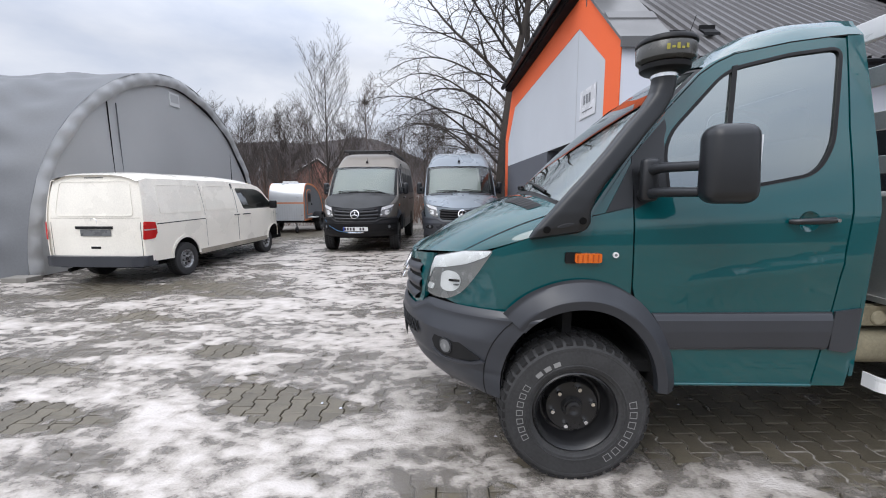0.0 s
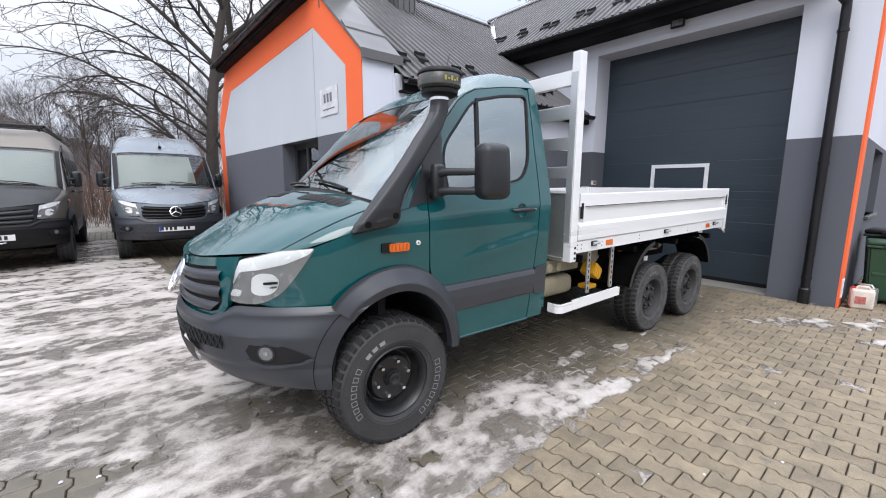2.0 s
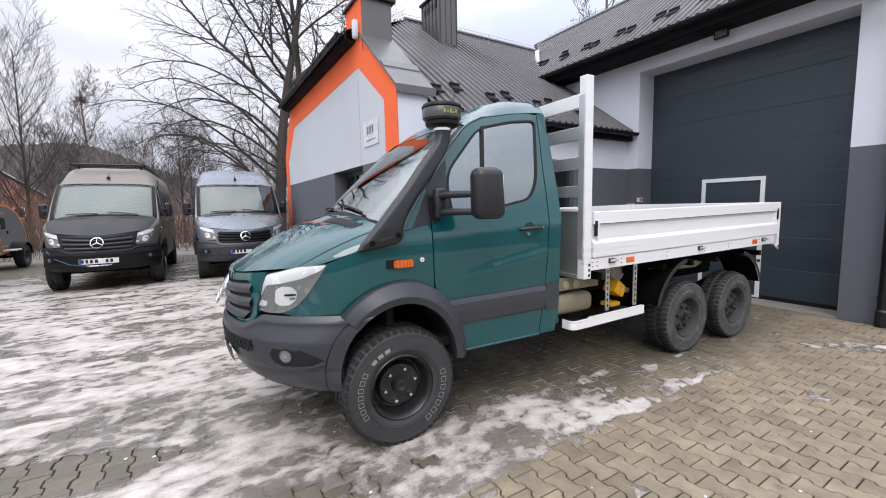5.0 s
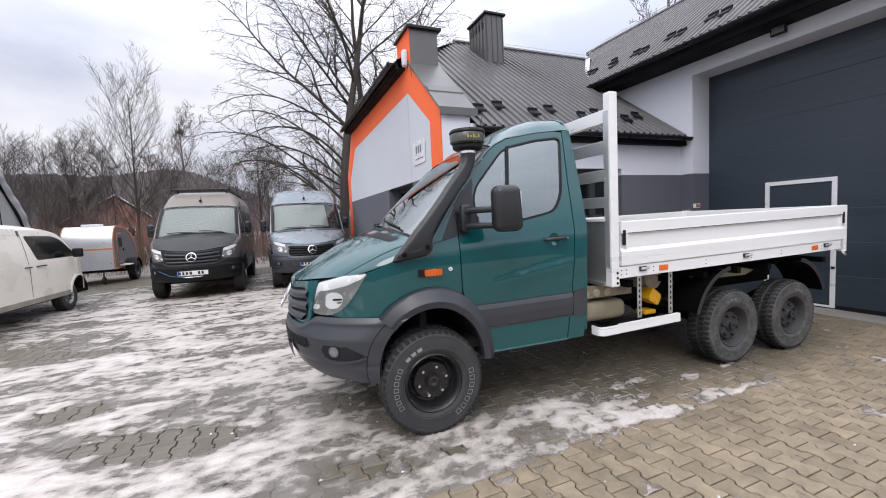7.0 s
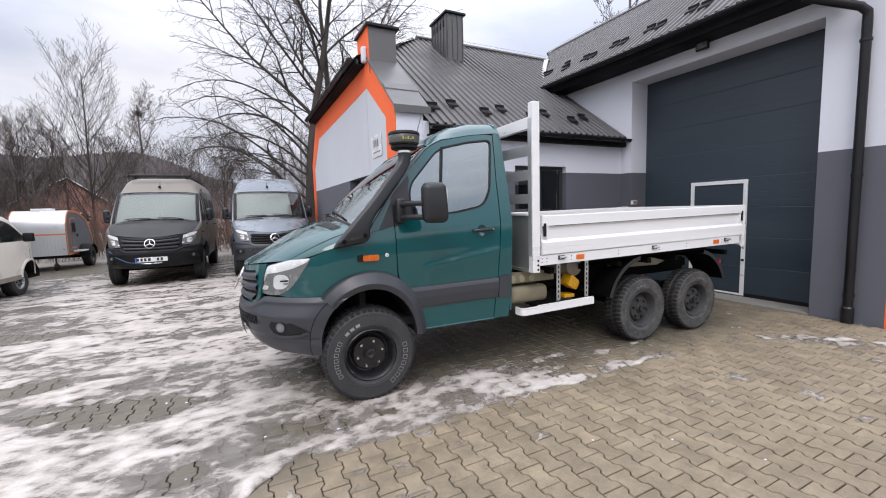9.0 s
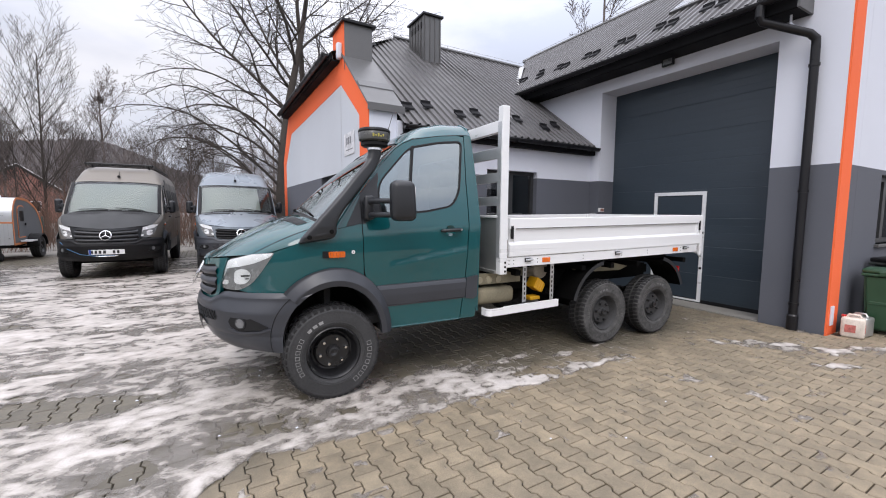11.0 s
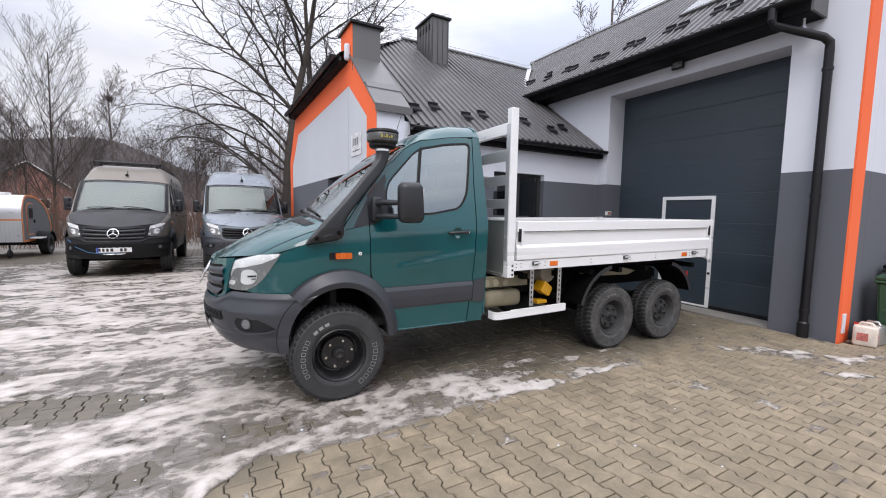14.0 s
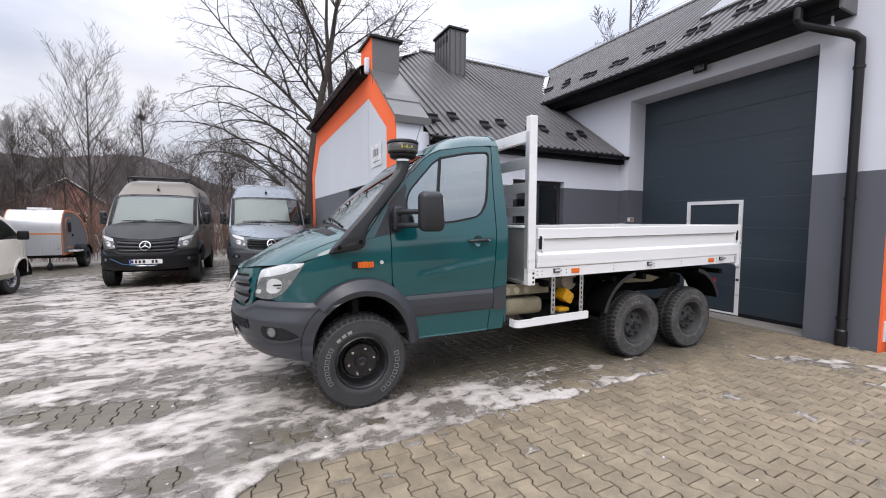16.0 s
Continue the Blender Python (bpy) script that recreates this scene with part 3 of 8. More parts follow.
for k in range(8):
    for d, r in ((0.0, 0.52), (0.28, 0.62)):
        y = -0.62 + 0.81 * k + d
        r2 = r + (0.25 if y > 4.4 else 0)
        snow_stop(slope_frame(Vector((MEX, y, MEZ)) + ups * r2 + Vector((0, 0, 0.045)), along_m, ups), roof)

sky_light = thing("roof_window", "pale framed roof light in the workshop roof", "roof window", kind="structure")
part("frame", box(-0.45, 0.45, -0.6, 0.6, 0.02, 0.08, 0.01), FLASH, sky_light)
part("pane", box(-0.39, 0.39, -0.54, 0.54, 0.081, 0.086), SHADEGLASS, sky_light)
sky_light.matrix_world = slope_frame(Vector((MEX, 1.05, MEZ)) + ups * 2.1, along_m, ups)

flood = thing("floodlight", "black wall floodlight above the gate", "floodlight")
part("housing", box(FX - 0.13, FX - 0.08, 0.84, 1.05, 4.14, 4.28, 0.012), BLACK, flood)
part("lens", box(FX - 0.134, FX - 0.1305, 0.865, 1.025, 4.165, 4.255), LAMPDARK, flood, "grey glass lens")
part("bracket", box(FX - 0.08, FX, 0.92, 0.98, 4.18, 4.22), BLACK, flood)
ctl = thing("gate_control", "grey push-button box of the gate on the plinth", "switch box")
part("housing", box(FX - 0.07, FX - 0.001, GY1 + 0.04, GY1 + 0.17, 1.49, 1.60, 0.008), TARP, ctl)
for k in range(4):
    part("button", box(FX - 0.076, FX - 0.0705, GY1 + 0.055 + 0.027 * k, GY1 + 0.072 + 0.027 * k, 1.51, 1.53), PLATE, ctl)
notice = thing("warning_sign", "small white and red warning plate on the gate reveal", "sign")
part("plate", box(FX + 0.01, FX + 0.19, GY1 - 0.010, GY1 - 0.001, 1.63, 1.71, 0.002), PLATE, notice)
part("field", box(FX + 0.075, FX + 0.18, GY1 - 0.0125, GY1 - 0.0105, 1.64, 1.70), BRICKRED, notice, "dull red field")
# small white floodlight near the downpipe, unlit
wlamp = thing("wall_camera", "small white floodlight under the eave", "camera")
part("body", tube([(FX - 0.32, -0.80, 4.08), (FX - 0.22, -0.80, 4.13)], 0.035, 10), WHITEWALL, wlamp, smooth=50)
part("mount", tube([(FX - 0.22, -0.80, 4.13), (FX - 0.22, -0.80, 4.27)], 0.016, 8), WHITEWALL, wlamp)

# the wing: south wall with a window, the half-hipped end wall
wing = thing("wall_wing", "white rendered wing wall over a dark grey plinth band", "wall", kind="structure")
VX0, VX1, VZ0, VZ1 = 3.50, 4.70, 0.95, 2.38
part("plinth", box(GX + 0.45, VX0, WY, WY + 0.3, -0.05, PLINTH), GREYWALL, wing)
part("plinth", box(VX1, FX, WY, WY + 0.3, -0.05, PLINTH), GREYWALL, wing)
part("plinth", box(VX0, VX1, WY, WY + 0.3, -0.05, VZ0), GREYWALL, wing)
part("plaster", box(GX + 0.45, VX0, WY, WY + 0.3, PLINTH, 3.03), WHITEWALL, wing)
part("plaster", box(VX1, FX, WY, WY + 0.3, PLINTH, 3.03), WHITEWALL, wing)
part("plaster", box(VX0, VX1, WY, WY + 0.3, VZ1, 3.03), WHITEWALL, wing)
win2 = thing("window_2", "dark framed wing window with a reflection", "window", kind="structure")
for a, b in ((VX0, VX0 + 0.62), (VX0 + 0.62, VX1)):
    f = bmesh.new()
    for q in ((a, a + 0.06, VZ0, VZ1), (b - 0.06, b, VZ0, VZ1), (a + 0.06, b - 0.06, VZ0, VZ0 + 0.06), (a + 0.06, b - 0.06, VZ1 - 0.06, VZ1)):
        box(q[0], q[1], WY + 0.1, WY + 0.17, q[2], q[3], 0, f)
    part("window_frame", f, FRAMEGREY, win2)
    part("pane", box(a + 0.06, b - 0.06, WY + 0.13, WY + 0.14, VZ0 + 0.06, VZ1 - 0.06), SHADEGLASS, win2)
part("room_dark", box(VX0 - 0.2, VX1 + 0.2, WY + 0.6, WY + 0.65, 0.5, 3.0), DASH, win2)

end = thing("wall_end", "white rendered end wall with grey plinth and orange edge band", "wall", kind="structure")
WE0, WE1 = 2.66, 10.42           # the end wall's two corners
APY, APZ, BPY, BPZ = 4.10, 4.44, 9.35, 4.36
outer = [(WE0, -0.05), (WE1, -0.05), (WE1, 3.13), (BPY, BPZ), (APY, APZ), (WE0, 3.22)]
inner = [(WE0 + 0.42, -0.05), (WE1 - 0.45, -0.05), (WE1 - 0.45, 2.98), (BPY - 0.36, 3.78), (APY - 0.03, 3.87), (WE0 + 0.42, 3.15)]
DY0, DY1, DZ = 4.05, 5.65, 2.33   # the entrance
part("wall_core", prism([(WE0 + 0.01, -0.05), (DY0, -0.05), (DY0, DZ), (DY1, DZ), (DY1, -0.05), (WE1 - 0.01, -0.05), (WE1 - 0.01, 3.1), (BPY, BPZ - 0.02), (APY, APZ - 0.02), (WE0 + 0.01, 3.2)], "x", GX + 0.01, GX + 0.45), WHITEWALL, end)


def skin(loops, mat, x, name, label=""):
    return part(name, prism(loops[0], "x", x, GX + 0.008), mat, end, label)


band = [(WE0, -0.05), (WE0 + 0.42, -0.05), (WE0 + 0.42, 3.15), (APY - 0.03, 3.87), (BPY - 0.36, 3.78), (WE1 - 0.45, 2.98), (WE1 - 0.45, -0.05), (WE1, -0.05), (WE1, 3.13), (BPY, BPZ), (APY, APZ), (WE0, 3.22)]
skin([band], ORANGE, GX - 0.004, "edge_band", "orange painted edge band")
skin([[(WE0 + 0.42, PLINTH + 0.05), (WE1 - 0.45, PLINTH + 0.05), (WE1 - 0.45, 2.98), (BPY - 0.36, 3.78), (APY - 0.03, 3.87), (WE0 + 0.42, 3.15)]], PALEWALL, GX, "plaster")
skin([[(WE0 + 0.42, -0.05), (DY0, -0.05), (DY0, PLINTH + 0.05), (WE0 + 0.42, PLINTH + 0.05)]], GREYWALL, GX, "plinth")
skin([[(DY1, -0.05), (WE1 - 0.45, -0.05), (WE1 - 0.45, PLINTH + 0.05), (DY1, PLINTH + 0.05)]], GREYWALL, GX, "plinth")
part("joint", box(GX - 0.003, GX - 0.001, APY - 0.011, APY - 0.005, PLINTH + 0.05, 3.86), TARP, end)
for y0, y1, z0, z1 in ((DY0, DY0 + 0.004, -0.02, DZ - 0.004), (DY1 - 0.004, DY1, -0.02, DZ - 0.004), (DY0, DY1, DZ - 0.004, DZ)):
    part("reveal", box(GX + 0.002, GX + 0.219, y0, y1, z0, z1), GREYWALL, end)
entrance = thing("door_2", "dark framed glazed entrance door", "door", kind="structure")
f = bmesh.new()
for q in ((DY0, DY0 + 0.09, 0, DZ), (DY1 - 0.09, DY1, 0, DZ), (DY0 + 0.09, DY1 - 0.09, DZ - 0.1, DZ), (DY0 + 0.95, DY0 + 1.03, 0, DZ - 0.1), (DY0 + 0.09, DY1 - 0.09, 0, 0.12)):
    box(GX + 0.22, GX + 0.3, q[0], q[1], q[2], q[3], 0.004, f)
part("door_frame", f, FRAMEGREY, entrance)
part("pane", box(GX + 0.25, GX + 0.262, DY0 + 0.09, DY0 + 0.95, 0.12, DZ - 0.1), SHADEGLASS, entrance)
part("pane", box(GX + 0.25, GX + 0.262, DY0 + 1.03, DY1 - 0.09, 0.12, DZ - 0.1), SHADEGLASS, entrance)
part("door_handle", tube([(GX + 0.2, DY0 + 0.88, 0.9), (GX + 0.16, DY0 + 0.88, 0.95), (GX + 0.16, DY0 + 0.88, 1.35), (GX + 0.2, DY0 + 0.88, 1.4)], 0.014, 8), ALU, entrance)
part("dark_room", box(GX + 0.9, GX + 0.95, DY0 - 0.3, DY1 + 0.3, 0, 2.6), DASH, entrance)

# the little return of the end wall and its sloping coping
fin = thing("parapet", "white wall return with a sloping grey metal coping", "parapet", kind="structure")
part("return_wall", prism([(WE0, -0.05), (APY - 0.2, -0.05), (APY - 0.2, 4.2), (WE0, 3.2)], "x", GX + 0.012, GX + 0.47), WHITEWALL, fin)
cz = lambda y: 3.25 + (y - WE0) * (4.47 - 3.25) / (APY - WE0)
part("coping", prism([(WE0 - 0.05, cz(WE0 - 0.05)), (APY + 0.1, cz(APY + 0.1)), (APY + 0.1, cz(APY + 0.1) + 0.035), (WE0 - 0.05, cz(WE0 - 0.05) + 0.035)], "x", GX - 0.03, GX + 0.56), FLASH, fin)
part("coping_lip", prism([(WE0 - 0.06, cz(WE0) - 0.11), (WE0 - 0.045, cz(WE0) - 0.11), (WE0 - 0.045, cz(WE0) + 0.0), (WE0 - 0.06, cz(WE0) + 0.0)], "x", GX - 0.03, GX + 0.58), FLASH, fin)
part("coping_step", prism([(WE0 + 0.35, cz(WE0 + 0.35) + 0.036), (WE0 + 0.47, cz(WE0 + 0.47) + 0.036), (WE0 + 0.47, cz(WE0 + 0.47) + 0.07), (WE0 + 0.35, cz(WE0 + 0.35) + 0.055)], "x", GX - 0.02, GX + 0.56), FLASH, fin)

wroof = thing("roof_wing", "graphite ribbed metal roof of the wing with a half hip", "roof", kind="structure")
upw = Vector((0, 1, SLOPE)).normalized()
wlen = (RIDGE_Y - EAVE_Y) * sec
RX0 = GX + 0.50


def wing_rise(s):
    x = RX0 + s
    top = RIDGE_Y
    if x < GX + 2.2:      # the half hip
        top = min(RIDGE_Y, APY + 0.15 + (x - GX) * 1.15)
    if x > MEX:           # the valley against the workshop's roof
        lo = 4.66 + (x - MEX) - 0.1
        return ((lo - EAVE_Y) * sec if x > FX else 0.0, wlen) if lo < RIDGE_Y else (0, 0)
    return (0.0, (top - EAVE_Y) * sec)


ribbed("roof_sheet", Vector((RX0, EAVE_Y, EAVE_Z)), Vector((1, 0, 0)), upw, 6.6, wing_rise, ROOFMETAL, wroof)
hx = GX + 2.15
part("hip_slope", (lambda bm: (bm.faces.new([bm.verts.new(p) for p in ((GX - 0.17, APY - 0.05, 4.42), (GX - 0.17, BPY + 0.12, 4.42), (hx, RIDGE_Y, RIDGE_Z + 0.02))]), bm)[1])(bmesh.new()), ROOFMETAL, wroof)
part("north_slope", prism([(RIDGE_Y, RIDGE_Z), (WE1 + 0.3, RIDGE_Z - SLOPE * (WE1 + 0.3 - RIDGE_Y)), (WE1 + 0.3, RIDGE_Z - SLOPE * (WE1 + 0.3 - RIDGE_Y) - 0.06), (RIDGE_Y, RIDGE_Z - 0.06)], "x", GX + 2.1, 9.0), ROOFMETAL, wroof)
part("ridge_cap", tube([(hx - 0.05, RIDGE_Y, RIDGE_Z + 0.025), (MEX + 2.0, RIDGE_Y, RIDGE_Z + 0.025)], 0.06, 8), FLASH, wroof)
part("hip_fascia", box(GX - 0.19, GX - 0.15, APY + 0.02, BPY + 0.12, 4.30, 4.41), SOFFIT, wroof)
part("hip_soffit", box(GX - 0.15, GX - 0.002, APY + 0.02, BPY + 0.12, 4.28, 4.305), SOFFIT, wroof)
hg = [(GX - 0.25 + 0.06 * math.cos(a), 4.395 + 0.06 * math.sin(a)) for a in [math.pi + math.pi * k / 8 for k in range(9)]]
part("hip_gutter", prism(hg + [(x * 0.9 + (GX - 0.25) * 0.1, z + 0.006) for x, z in hg[::-1]], "y", APY, BPY + 0.16), GUTTER, wroof)
for k in range(int((BPY - APY) / 0.5) + 1):
    y = APY + 0.1 + k * 0.5
    part("gutter_bracket", box(GX - 0.315, GX - 0.17, y, y + 0.025, 4.34, 4.41), GUTTER, wroof)
part("eave_fascia", box(RX0, FX - 0.002, EAVE_Y + 0.03, EAVE_Y + 0.06, 2.80, 2.988), SOFFIT, wroof)
part("eave_soffit", box(RX0, FX - 0.002, EAVE_Y + 0.06, WY, 2.80, 2.82), SOFFIT, wroof)
wg = [(EAVE_Y - 0.055 + 0.06 * math.cos(a), 2.93 + 0.06 * math.sin(a)) for a in [math.pi + math.pi * k / 8 for k in range(9)]]
part("eave_gutter", prism(wg + [(y * 0.9 + (EAVE_Y - 0.055) * 0.1, z + 0.006) for y, z in wg[::-1]], "x", RX0 - 0.02, FX - 0.01), GUTTER, wroof)
for k in range(7):
    x = RX0 + 0.2 + k * 0.66
    part("gutter_bracket", box(x, x + 0.025, EAVE_Y - 0.12, EAVE_Y + 0.035, 2.865, 2.9), GUTTER, wroof)
# the white valley flashing between the two roofs
part("valley_flashing", (lambda bm: (bm.faces.new([bm.verts.new(p) for p in ((MEX - 0.05, 4.60, 4.50), (MEX + 0.12, 4.64, 4.56), (MEX + 1.95, 6.50, 6.06), (MEX + 1.80, 6.52, 6.03))]), bm)[1])(bmesh.new()), ALUSHEET, wroof)
for k in range(4):
    for d, r in ((0.0, 0.42), (0.44, 0.62)):
        snow_stop(slope_frame(Vector((2.05 + 1.02 * k + d, EAVE_Y, EAVE_Z)) + upw * r + Vector((0, 0, 0.045)), Vector((1, 0, 0)), upw), wroof)

# chimneys
ch = thing("chimney", "grey sheet clad chimney with one orange face at the end wall", "chimney", group="chimneys")
part("shaft", box(GX + 0.012, GX + 0.52, 3.87, 4.55, 3.9, 4.88), FLASH, ch)
part("painted_face", box(GX - 0.004, GX + 0.011, 3.87, 4.55, 4.3, 4.88), ORANGE, ch, "orange rendered face")
part("cap", box(GX - 0.05, GX + 0.58, 3.81, 4.61, 4.88, 4.93, 0.008), GUTTER, ch)
part("foot_flashing", prism([(3.82, 4.08), (3.80, 4.05), (3.80, 4.12), (3.86, 4.25)], "x", GX - 0.01, GX + 0.6), FLASH, ch)
wl_ = thing("wall_lamp", "white oblong lamp on the chimney's painted face", "lamp")
part("shade", box(GX - 0.10, GX - 0.005, APY - 0.16, APY - 0.06, 4.28, 4.56, 0.03, seg=3), WHITEWALL, wl_, smooth=40)
ch2 = thing("chimney", "graphite standing seam clad chimney on the wing roof", "chimney", group="chimneys")
CX0, CX1, CY0, CY1, CT = 3.66, 4.10, 5.36, 6.15, 6.16
part("shaft", box(CX0, CX1, CY0, CY1, 4.9, CT), FLASH, ch2)
for k in range(4):
    x = CX0 + 0.02 + k * (CX1 - CX0 - 0.04) / 3
    part("seam", box(x - 0.008, x + 0.008, CY0 - 0.022, CY0 - 0.001, 5.0, CT - 0.02), FLASH, ch2)
for k in range(6):
    y = CY0 + 0.02 + k * (CY1 - CY0 - 0.04) / 5
    part("seam", box(CX0 - 0.022, CX0 - 0.001, y - 0.008, y + 0.008, 5.0, CT - 0.02), FLASH, ch2)
for k in range(4):
    y = CY0 + 0.12 + k * 0.16
    part("vent", box(CX0 - 0.012, CX0 - 0.001, y, y + 0.09, CT - 0.26, CT - 0.12), LINING, ch2)
part("cap", box(CX0 - 0.05, CX1 + 0.05, CY0 - 0.05, CY1 + 0.05, CT, CT + 0.05, 0.008), GUTTER, ch2)
part("wire", tube([(CX0, CY1, CT + 0.05), (CX0, CY1, CT + 0.16), (CX1, CY0, CT + 0.16), (CX1, CY0, CT + 0.05)], 0.006, 5), ZINC, ch2)
rod = thing("lightning_wire", "thin metal lightning wire along the roof ridge", "wire")
part("wire", tube([(2.9, RIDGE_Y, RIDGE_Z + 0.14), (7.6, RIDGE_Y, RIDGE_Z + 0.15), (9.0, 7.4, MRZ + 0.14), (9.0, 0.0, MRZ + 0.14)], 0.006, 5), ZINC, rod)
for k in range(6):
    part("holder", tube([(3.2 + k * 0.9, RIDGE_Y, RIDGE_Z + 0.05), (3.2 + k * 0.9, RIDGE_Y, RIDGE_Z + 0.14)], 0.008, 5), ZINC, rod)
for k in range(8):
    part("holder", tube([(9.0, 0.2 + k, MRZ + 0.06), (9.0, 0.2 + k, MRZ + 0.14)], 0.008, 5), ZINC, rod)

# the plate beside the entrance
sign = thing("wall_sign", "clear acrylic plate with dark bars on metal spacers", "sign")
part("plate", box(GX - 0.012, GX - 0.007, 3.32, 3.90, 2.58, 2.96, 0.003), ACRYLIC, sign)
for k in range(3):
    part("writing", box(GX - 0.0155, GX - 0.0125, 3.70 - k * 0.10, 3.76 - k * 0.10, 2.76, 2.88), GREYINK, sign)
part("writing", box(GX - 0.0155, GX - 0.0125, 3.42, 3.80, 2.66, 2.675), GREYINK, sign)
for y in (3.36, 3.86):
    for z in (2.61, 2.93):
        part("spacer", tube([(GX - 0.016, y, z), (GX - 0.003, y, z)], 0.01, 8), ALU, sign)

# inside of the building, closed from behind
part_back = thing("wall_back", "plain rear walls of the building", "wall", kind="structure")
part("wall", box(14.6, 15.0, SY + 0.4, 8.0, 0, 4.4), WHITEWALL, part_back)
part("wall", box(GX + 0.45, 14.6, WE1 - 0.3, WE1, 0, 3.0), WHITEWALL, part_back)


# ---- the cab-over-bonnet light truck family: one shape for the truck's cab and the two vans ----
# Local axes: X to the rear from the front axle, Y across from the near flank (0) to the other (2), Z up.
NZ, NA = [0.30, 0.42, 0.50, 0.62, 0.80, 0.93, 1.00, 1.12, 1.25, 1.35], [0.62, 0.78, 0.83, 0.865, 0.875, 0.875, 0.87, 0.86, 0.83, 0.79]


SHAPE = {"lean": 0.24, "top": 0.80, "drop": 0.065, "mirror": 0.36, "crest": 2.275}


def nose(z):
    return lerp_table(z, NZ, NA)


def flank_y(x, z):
    sh = 1.395 + 0.055 * max(-0.6, min(x, 1.3))      # the shoulder line rises to the rear
    if z > sh:
        y = 0.17 * (z - sh) * SHAPE["lean"] / 0.24 + SHAPE["lean"] * 0.32 * ((z - sh) / 1.0) ** 1.6
    else:
        y = 0.02 * min(1.0, (sh - z) / 0.5) ** 2
    if z < 0.75:
        y += 0.03 * (0.75 - z)
    # a crease that rises to the rear along the door
    if 0.35 < x < 1.45 and 0.95 < z < 1.45:
        y -= 0.008 * math.exp(-(max(0.0, z - 1.03 - 0.15 * x) / 0.022) ** 2 - (max(0.0, 1.03 + 0.15 * x - z) / 0.07) ** 2) * min(1.0, (x - 0.35) / 0.4)
    if x < -0.1:
        s = min(0.9999, (-0.1 - x) / nose(z))
        y += 1 - (1 - s * s) ** 0.45
    return y


def flank(side, off=0.0):
    """Maps (x, z) onto the body's flank; side 0 is the near one. off: out of the surface."""
    def at(x, z):
        y = flank_y(x, z)
        dx = 0.0
        if x < -0.1:
            k = min(1.0, y * 1.2)
            dx, dy = -off * k, off * (1 - 0.55 * k)
        else:
            dy = off
        y = y - dy
        return (x + dx, y if side == 0 else 2 - y, z)
    return at


def face(off=0.0):
    """Maps (a, z) onto the front: a runs from -90 (near flank) over 0 (middle) to 90."""
    def at(a, z):
        t = radians(90 - abs(a))
        A = nose(z) + off
        x, y = -0.1 - A * math.sin(t), 1 - (1 + off) * math.cos(t) ** 0.9
        return (x, y if a <= 0 else 2 - y, z)
    return at


ARCH_IN = [(0.02 + 0.40 * math.cos(t), 0.53 + 0.45 * math.sin(t)) for t in [math.pi * k / 18 for k in range(19)]]
ARCH_CUT = 0.76
SEAM = [(0.055, 1.45), (0.262, 1.76), (0.294, 1.80), (0.448, 1.995), (0.635, 2.187), (0.72, 2.245), (0.82, 2.292), (1.11, 2.349), (1.30, 2.372), (1.40, 2.382)]
WIN = rounded([(0.440, 1.575), (0.425, 1.84), (0.77, 2.205), (1.10, 2.282), (1.355, 2.312), (1.262, 1.80), (1.17, 1.66), (0.88, 1.605)], [0.03, 0.12, 0.10, 0.05, 0.06, 0.14, 0.16, 0.05], 5)
LAMP = rounded([(-0.435, 1.268), (-0.60, 1.255), (-0.765, 1.20), (-0.80, 1.10), (-0.845, 0.985), (-0.80, 0.955), (-0.70, 0.950), (-0.605, 1.01), (-0.54, 1.10)], [0.02, 0.05, 0.03, 0.05, 0.02, 0.03, 0.05, 0.06, 0.05], 3)


def hood_edge(w):
    """The bonnet's leading edge, w from -1 (near flank) to 1."""
    k = abs(w)
    t = radians(90 - 63 * k ** 1.15)
    z = 1.172 + 0.096 * k ** 1.5
    A = nose(z)
    y = 1 - math.cos(t) ** 0.9
    return Vector((-0.1 - A * math.sin(t) + 0.015 * (1 - k), y if w <= 0 else 2 - y, z))


def hood_back(w):
    k = abs(w)
    y = 1 - 0.985 * k
    return Vector((-0.15 + 0.05 * k ** 2 + 0.15 * k ** 5, y if w <= 0 else 2 - y, 1.565 - 0.115 * k ** 2.5))


def hood_at(w, t, off=0.0):
    a, b = hood_edge(w), hood_back(w)
    p = a.lerp(b, t)
    bulge = 0.045 * math.sin(math.pi * t) * (1 - abs(w) ** 5)
    if 0.30 < abs(w) < 0.86:
        bulge += 0.008 * math.sin(math.pi * (abs(w) - 0.30) / 0.56)
    p.z += bulge + off
    k = abs(w) ** 3.5
    if k > 0.02:      # the outer edge follows the wing
        y = flank_y(p.x, min(p.z, 1.45)) + 0.002
        y = y if w <= 0 else 2 - y
        p.y += (y - p.y) * k
    return p


def screen_top(w):
    k = abs(w)
    y = 1 - SHAPE["top"] * k
    return Vector((0.695 - 0.025 * k ** 4, y if w <= 0 else 2 - y, SHAPE["crest"] - SHAPE["drop"] * k ** 4))


def screen_at(w, t, off=0.0):
    a, b = hood_back(w), screen_top(w)
    p = a.lerp(b, t)
    n = Vector((-0.62, 0, 0.6)).normalized()
    return p + n * (0.03 * math.sin(math.pi * t) + off)


